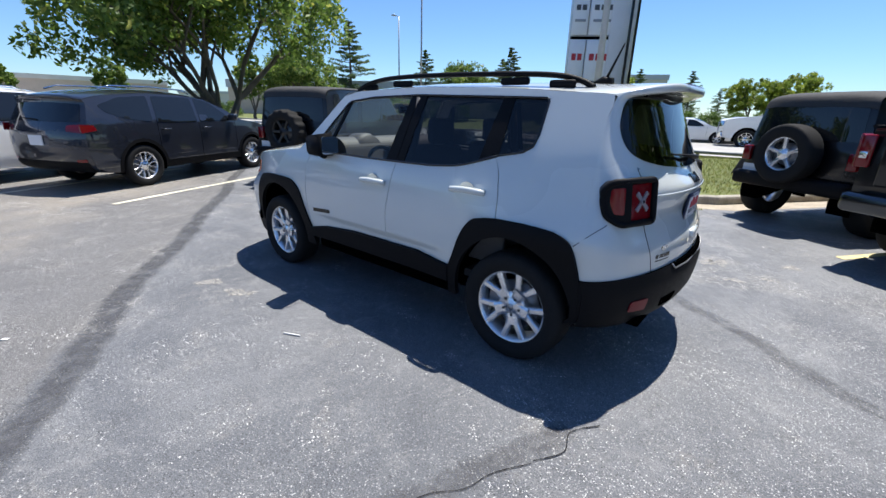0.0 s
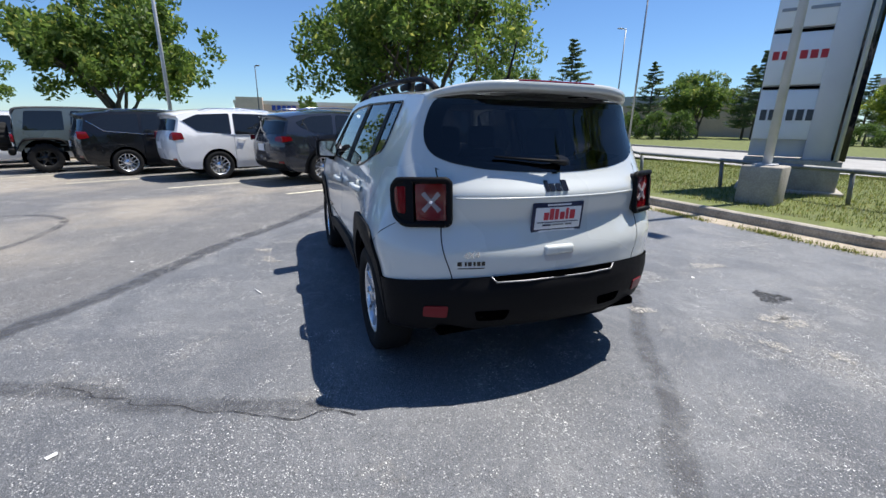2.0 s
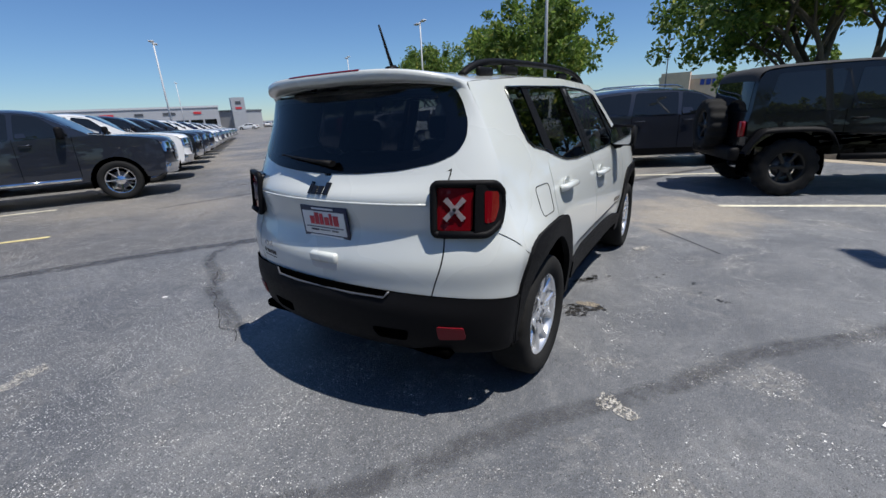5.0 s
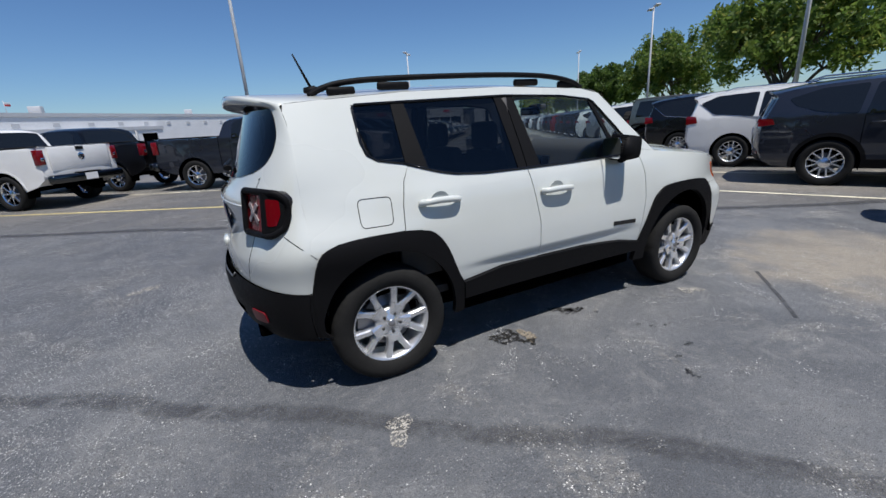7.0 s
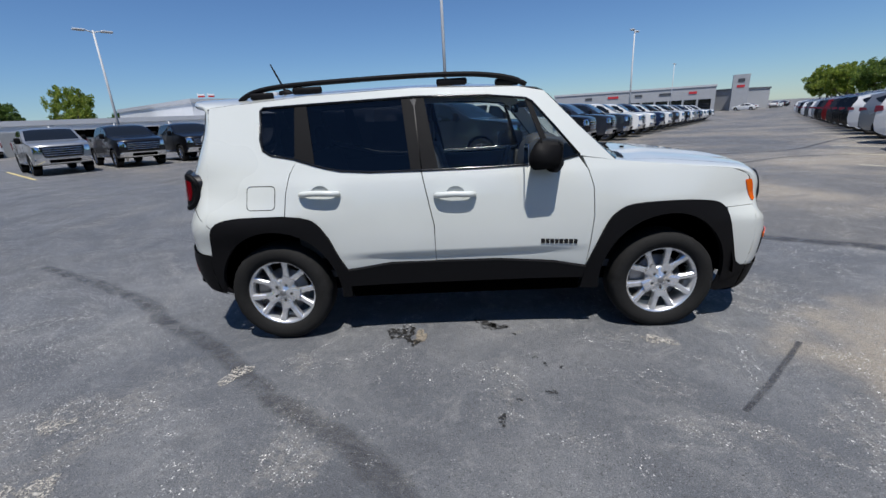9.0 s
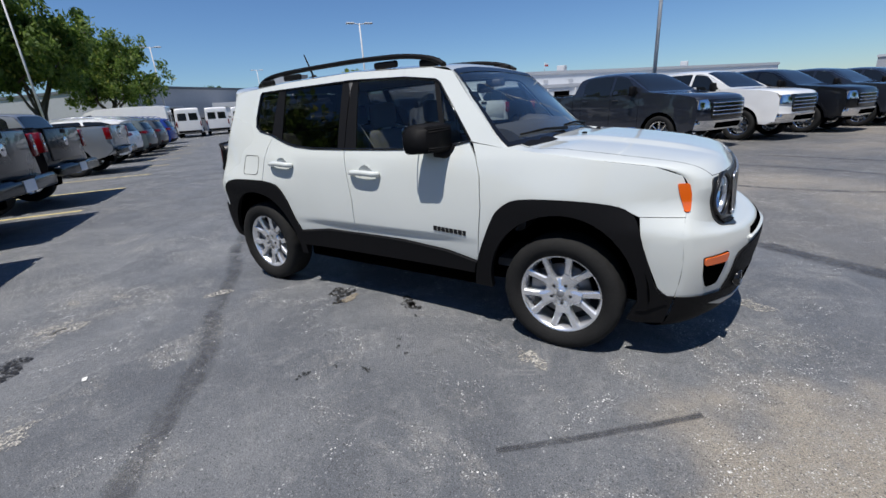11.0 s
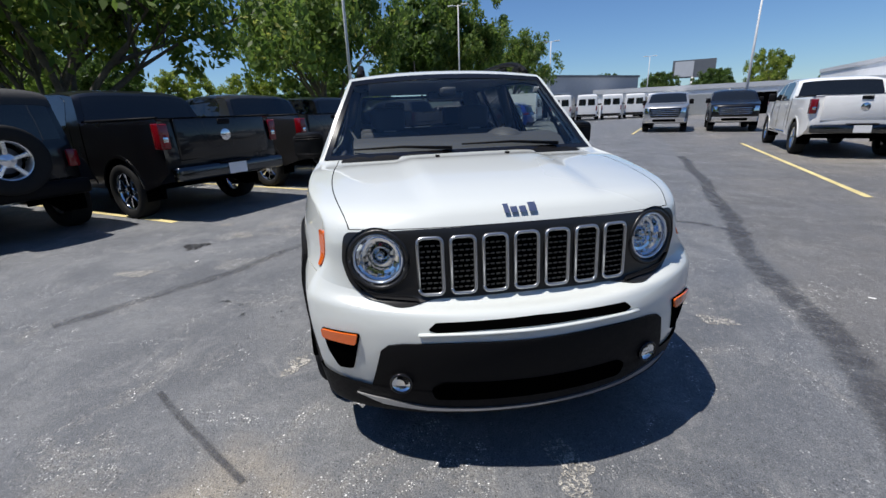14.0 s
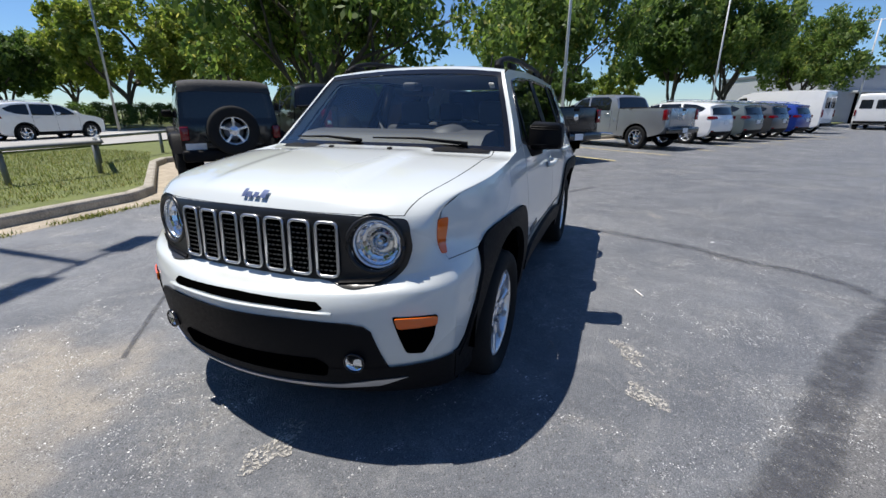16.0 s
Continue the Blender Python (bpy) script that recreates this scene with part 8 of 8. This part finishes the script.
o2, ln2 = hall("office_building", "white two-level flat-roofed building behind the service bays", (10.0, 118.0), (-34.0, 52.0), 25, 5.2, WHITEW, -0.3, LIGHTGREYW, 0.45)
for k in range(14):
    part("wall_vent", box(0.9, 0.10, 0.5, (4 + 5.1 * k, 0.04, 4.1)), LIGHTGREYW, o2)
for k, (x, y) in enumerate(((-29.0, 62.0), (-27.5, 62.5), (-22.0, 72.0), (-6.0, 96.0))):
    u = tagged(part("roof_unit", box(1.3, 1.3, 1.0, (x, y, 5.7), 0.05), LIGHTGREYW), "grey rooftop unit on the flat roof", "roof unit", "rooftop units")
CLOTHW = mat("flag_cloth_white", (0.7, 0.68, 0.66), rough=0.8)
CLOTHR = mat("flag_cloth_red", (0.45, 0.05, 0.05), rough=0.8)
for k, (x, y) in enumerate(((-40.2, 64.1), (-39.0, 64.8), (-30.3, 68.9), (-24.6, 71.0))):
    fl = thing("roof_flag", "small red and white flag on a rooftop pole", "flag", "rooftop flags")
    part("flag_pole", tube([(0, 0, 0), (0, 0, 1.6)], 0.035, 6), LIGHTGREYW, fl)
    part("flag_stripe", box(0.9, 0.03, 0.25, (0.5, 0, 1.1), 0.01), CLOTHR, fl)
    part("flag_stripe", box(0.9, 0.03, 0.22, (0.5, 0, 1.34), 0.01), CLOTHW, fl)
    fl.matrix_world = pose(x, y, 5.3, 0, 0, 35 + 12 * k)
# grey workshop behind the vans
o, ln = hall("grey_workshop", "plain grey metal workshop with dark doorway", (-58.5, 20.0), (-62.0, 41.0), 22, 5.6, GREYW, -0.2, DARKROOF, 0.3)
o.matrix_world = along((-62.0, 41.0), (-55.0, 19.0), -0.2)[0]
# solid near-black box on the wall, shade colour in place of an open doorway
part("doorway", box(3.4, 0.10, 3.2, (17.0, 0.03, 1.6)), VOID, o)
part("awning", box(4.6, 1.0, 0.2, (17.0, 0.5, 3.4)), LIGHTGREYW, o)
# showroom at the far end of the lane, with its tower
o, ln = hall("showroom", "grey dealership showroom with glass front and tower", (24.0, 111.0), (57.0, 99.0), 30, 5.4, GREYW, -0.87, LIGHTGREYW, 0.4)
o.matrix_world = along((57.0, 99.0), (24.0, 111.0), -0.87)[0]
for k in range(11):
    part("glass_front", box(2.5, 0.12, 2.4, (2.0 + 2.9 * k, 0.03, 1.6)), DARKGLASS, o)
for k, (w, mt) in enumerate(((1.6, INKRED), (2.4, INK), (1.6, INK), (2.4, INKRED), (1.6, INK))):
    part("sign_bar", box(w, 0.10, 0.5, (4.5 + 5.6 * k, 0.06, 4.3)), mt, o)
tw = thing("showroom_tower", "pale grey square tower beside the showroom", "tower")
part("tower_shaft", box(3.0, 3.2, 7.4, (0, 0, 3.7)), GREYW, tw)
part("tower_emblem", box(1.2, 0.1, 0.7, (0, -1.62, 6.2)), INK, tw)
part("tower_emblem", box(1.4, 0.1, 0.5, (0, -1.62, 5.0)), INKRED, tw)
tw.matrix_world = pose(61.5, 98.0, -0.87, 0, 0, -28)
o, ln = hall("grey_annex", "dark grey annex behind the showroom tower", (72.0, 104.0), (62.0, 100.0), 10, 4.4, GREYW, -0.87)
# tan stores to the east
o, ln = hall("tan_store", "long tan store with blue sign and cream band", (92.0, -28.0), (96.0, 10.0), 30, 4.9, TANW, -0.2, CREAMW, 0.7)
o.matrix_world = along((96.0, 10.0), (92.0, -28.0), -0.2)[0] @ Matrix.Diagonal((1, -1, 1, 1))
part("entrance", box(5.0, 1.2, 6.2, (3.0, 0.5, 3.1)), TANW, o)
for k in range(5):
    part("sign_bar", box(0.7, 0.2, 1.0, (7.5 + 1.0 * k, 0.15, 4.2)), SIGNBLUE, o)
o, ln = hall("low_store", "low cream store wall behind the young trees", (72.0, -42.0), (90.0, -29.0), 20, 3.2, CREAMW, 0.2, LIGHTGREYW, 0.4)
o, ln = hall("roadside_store", "tan store with grey roof behind clipped bushes", (20.0, -46.0), (58.0, -24.0), 20, 3.4, TANW, 0.3, LIGHTGREYW, 1.0)
o, ln = hall("sign_store", "pale flat-roofed store with blue sign across street", (15.0, -66.0), (26.5, -61.3), 25, 6.0, CREAMW, 0.3, LIGHTGREYW, 0.7)
for k in range(6):
    part("sign_bar", box(0.75, 0.2, 1.2, (4.2 + 1.1 * k, 0.15, 5.2)), SIGNBLUE if k < 5 else CREAMW, o)
bb = thing("billboard", "large billboard panel beyond the roofs", "billboard")
part("board", box(9.0, 0.4, 4.0, (0, 0, 9.0)), DARKROOF, bb)
part("board_face", box(4.0, 0.1, 3.4, (-2.0, -0.26, 9.0)), LIGHTGREYW, bb)
part("board_post", tube([(0, 0, 0), (0, 0, 7.2)], 0.4, 8), GALV, bb)
bb.matrix_world = pose(-95.0, 76.0, 0, 0, 0, 55)

# ---- parked rows ----
UA = Vector((0.56, 0.83))
HA = -66.0


def by_rear_right(kind, x, y, heading):
    """The middle of the wheel base from the place of the rear right wheel."""
    sp = SPECS[kind]
    h = radians(heading)
    f, l = Vector((math.cos(h), math.sin(h))), Vector((-math.sin(h), math.cos(h)))
    c = Vector((x, y)) + f * sp["wb"] / 2 + l * (sp["hw"] - 0.12)
    return c.x, c.y


def row_a(kind, color, i, label, off=0.0, **kw):
    p = Vector((6.95, 0.47)) + UA * (2.95 * i + off)
    x, y = by_rear_right(kind, p.x, p.y, HA)
    return parked(kind, color, x, y, HA, label, group="row of parked cars beside the trees", **kw)


x, y = by_rear_right("wrangler", 4.72, -2.40, -69.5)
parked("wrangler", "black", x, y, -69.5, "black four-door off-road car with faded soft top", DARKALLOY, "six", "row of parked cars beside the trees")
row_a("suv", "charcoal", 0, "dark grey three-row SUV parked beside black off-road car", style="vee")
row_a("minivan", "white", 1, "white minivan with chrome window strip, parked", style="vee")
row_a("minivan", "black", 2, "black minivan with chrome window strip, parked", style="vee")
row_a("wrangler", "sage", 3, "grey-green off-road car with black roof, parked", wheels=DARKALLOY, style="six")
row_a("minivan", "white", 4, "white minivan with chrome window strip, parked", style="vee")
row_a("suv", "lightgrey", 5, "pale grey SUV parked in the row")
row_a("suv", "white", 6, "white SUV with dark wheels, parked", wheels=DARKALLOY)
row_a("suv", "black", 7, "black SUV parked in the row")
row_a("suv", "black", 8, "black SUV parked in the row")
row_a("suv", "granite", 9, "dark grey SUV parked in the row")
for i, c in ((10, "red"), (11, "granite"), (12, "black"), (13, "silver"), (14, "white"), (16, "grey"), (18, "white"), (20, "black"), (22, "silver"), (24, "white")):
    row_a("suv", c, i, c + " SUV far down the parked row")

# row beside the kerb, tails to the lane
UB, NB = Vector((-0.819, 0.574)), Vector((0.574, 0.819))


def row_b(kind, color, u, n, label, **kw):
    L = -min(p[0] for p in SPECS[kind]["line"])
    p = Vector((-3.65, -2.73)) + UB * u + NB * (n - L)
    return parked(kind, color, p.x, p.y, 235, label, group="row of parked trucks beside the kerb", **kw)


row_b("wrangler", "black", -2.3, -1.0, "black off-road car with silver spare wheel beside the kerb", style="five")
row_b("pickup", "black", 0.0, 0.0, "black pickup truck with chrome bumper and wheels", wheels=CHROME, style="eight")
row_b("pickup", "granite", 2.85, -0.25, "dark grey pickup truck with chrome bumper", wheels=CHROME, style="eight")
row_b("pickup", "black", 5.85, -0.55, "black pickup truck with red tail lamps", wheels=CHROME, style="eight")
row_b("pickup", "silver", 12.1, -1.2, "silver pickup truck with chrome bumper, parked", wheels=CHROME, style="eight")
for u, c in ((16.1, "white"), (18.9, "sage"), (21.6, "grey"), (24.3, "blue")):
    row_b("suv", c, u, -1.6, ("grey-green" if c == "sage" else c) + " crossover parked in the row")
row_b("van", "white", 30.3, -2.6, "long white cargo van with high roof")

# trucks standing tail to tail across the lane
for k, (c, lab) in enumerate((("charcoal", "dark grey pickup truck with chrome grille and bumper"), ("white", "white pickup truck with black grille"), ("black", "black pickup truck facing the lane"), ("charcoal", "dark grey pickup truck facing the lane"), ("charcoal", "dark grey pickup truck facing the lane"), ("white", "white pickup truck facing the lane"), ("white", "white pickup truck facing the lane"), ("navy", "dark blue pickup truck facing the lane"), ("white", "white pickup truck facing the lane"), ("granite", "dark grey pickup truck facing the lane"), ("white", "white pickup truck facing the lane"), ("black", "black pickup truck facing the lane"), ("white", "white pickup truck facing the lane"), ("silver", "silver pickup truck facing the lane"), ("navy", "dark blue pickup truck facing the lane"), ("white", "white pickup truck facing the lane"), ("white", "white pickup truck facing the lane"), ("black", "black pickup truck facing the lane"), ("white", "white pickup truck facing the lane"))):
    p = Vector((-0.6, 10.8)) + UA * 3.0 * k
    parked("pickup", c, p.x, p.y, -28, lab, CHROME, "eight", "line of trucks facing the lane")
parked("pickup", "white", -7.4, 12.25, 144, "white pickup truck with red tail lamps, parked", CHROME, "eight", "trucks with tails to the lot")
parked("pickup", "black", -5.75, 14.7, 144, "black pickup truck with red tail lamps, parked", CHROME, "eight", "trucks with tails to the lot")
for k, (c, lab) in enumerate((("silver", "silver pickup truck facing the lot"), ("black", "black pickup truck with chrome bumper facing the lot"), ("black", "black pickup truck facing the lot"), ("white", "white pickup truck facing the lot"))):
    p = Vector((-18.6, 15.4)) + UA * 2.9 * k
    parked("pickup", c, p.x, p.y, -38, lab, CHROME, "eight", "trucks facing the lot")
for k in range(6):
    p = Vector((-40.0, 19.0)) + Vector((-0.95, 3.2)) * k
    parked("van", "white", p.x, p.y, 150, "white cargo van with dark rear windows", STEEL, "six", "row of white vans")

# cars out on the street
parked("sedan", "white", 3.2, -26.3, 188, "white sedan driving on the pale street", ALLOY, "five", "cars on the street")
parked("suv", "white", -8.6, -23.6, 190, "white SUV on the pale street", ALLOY, "five", "cars on the street")
parked("pickup", "white", -1.8, -24.6, 8, "white truck on the pale street", CHROME, "eight", "cars on the street", 1.15)
for k, (x, y, c) in enumerate(((74, 104, "white"), (68, 110, "silver"), (80, 112, "grey"), (60, 93, "white"), (84, 118, "white"))):
    parked("sedan", c, x, y, 40 + 30 * k, c + " car far down the lane", ALLOY, "five", "cars far off")
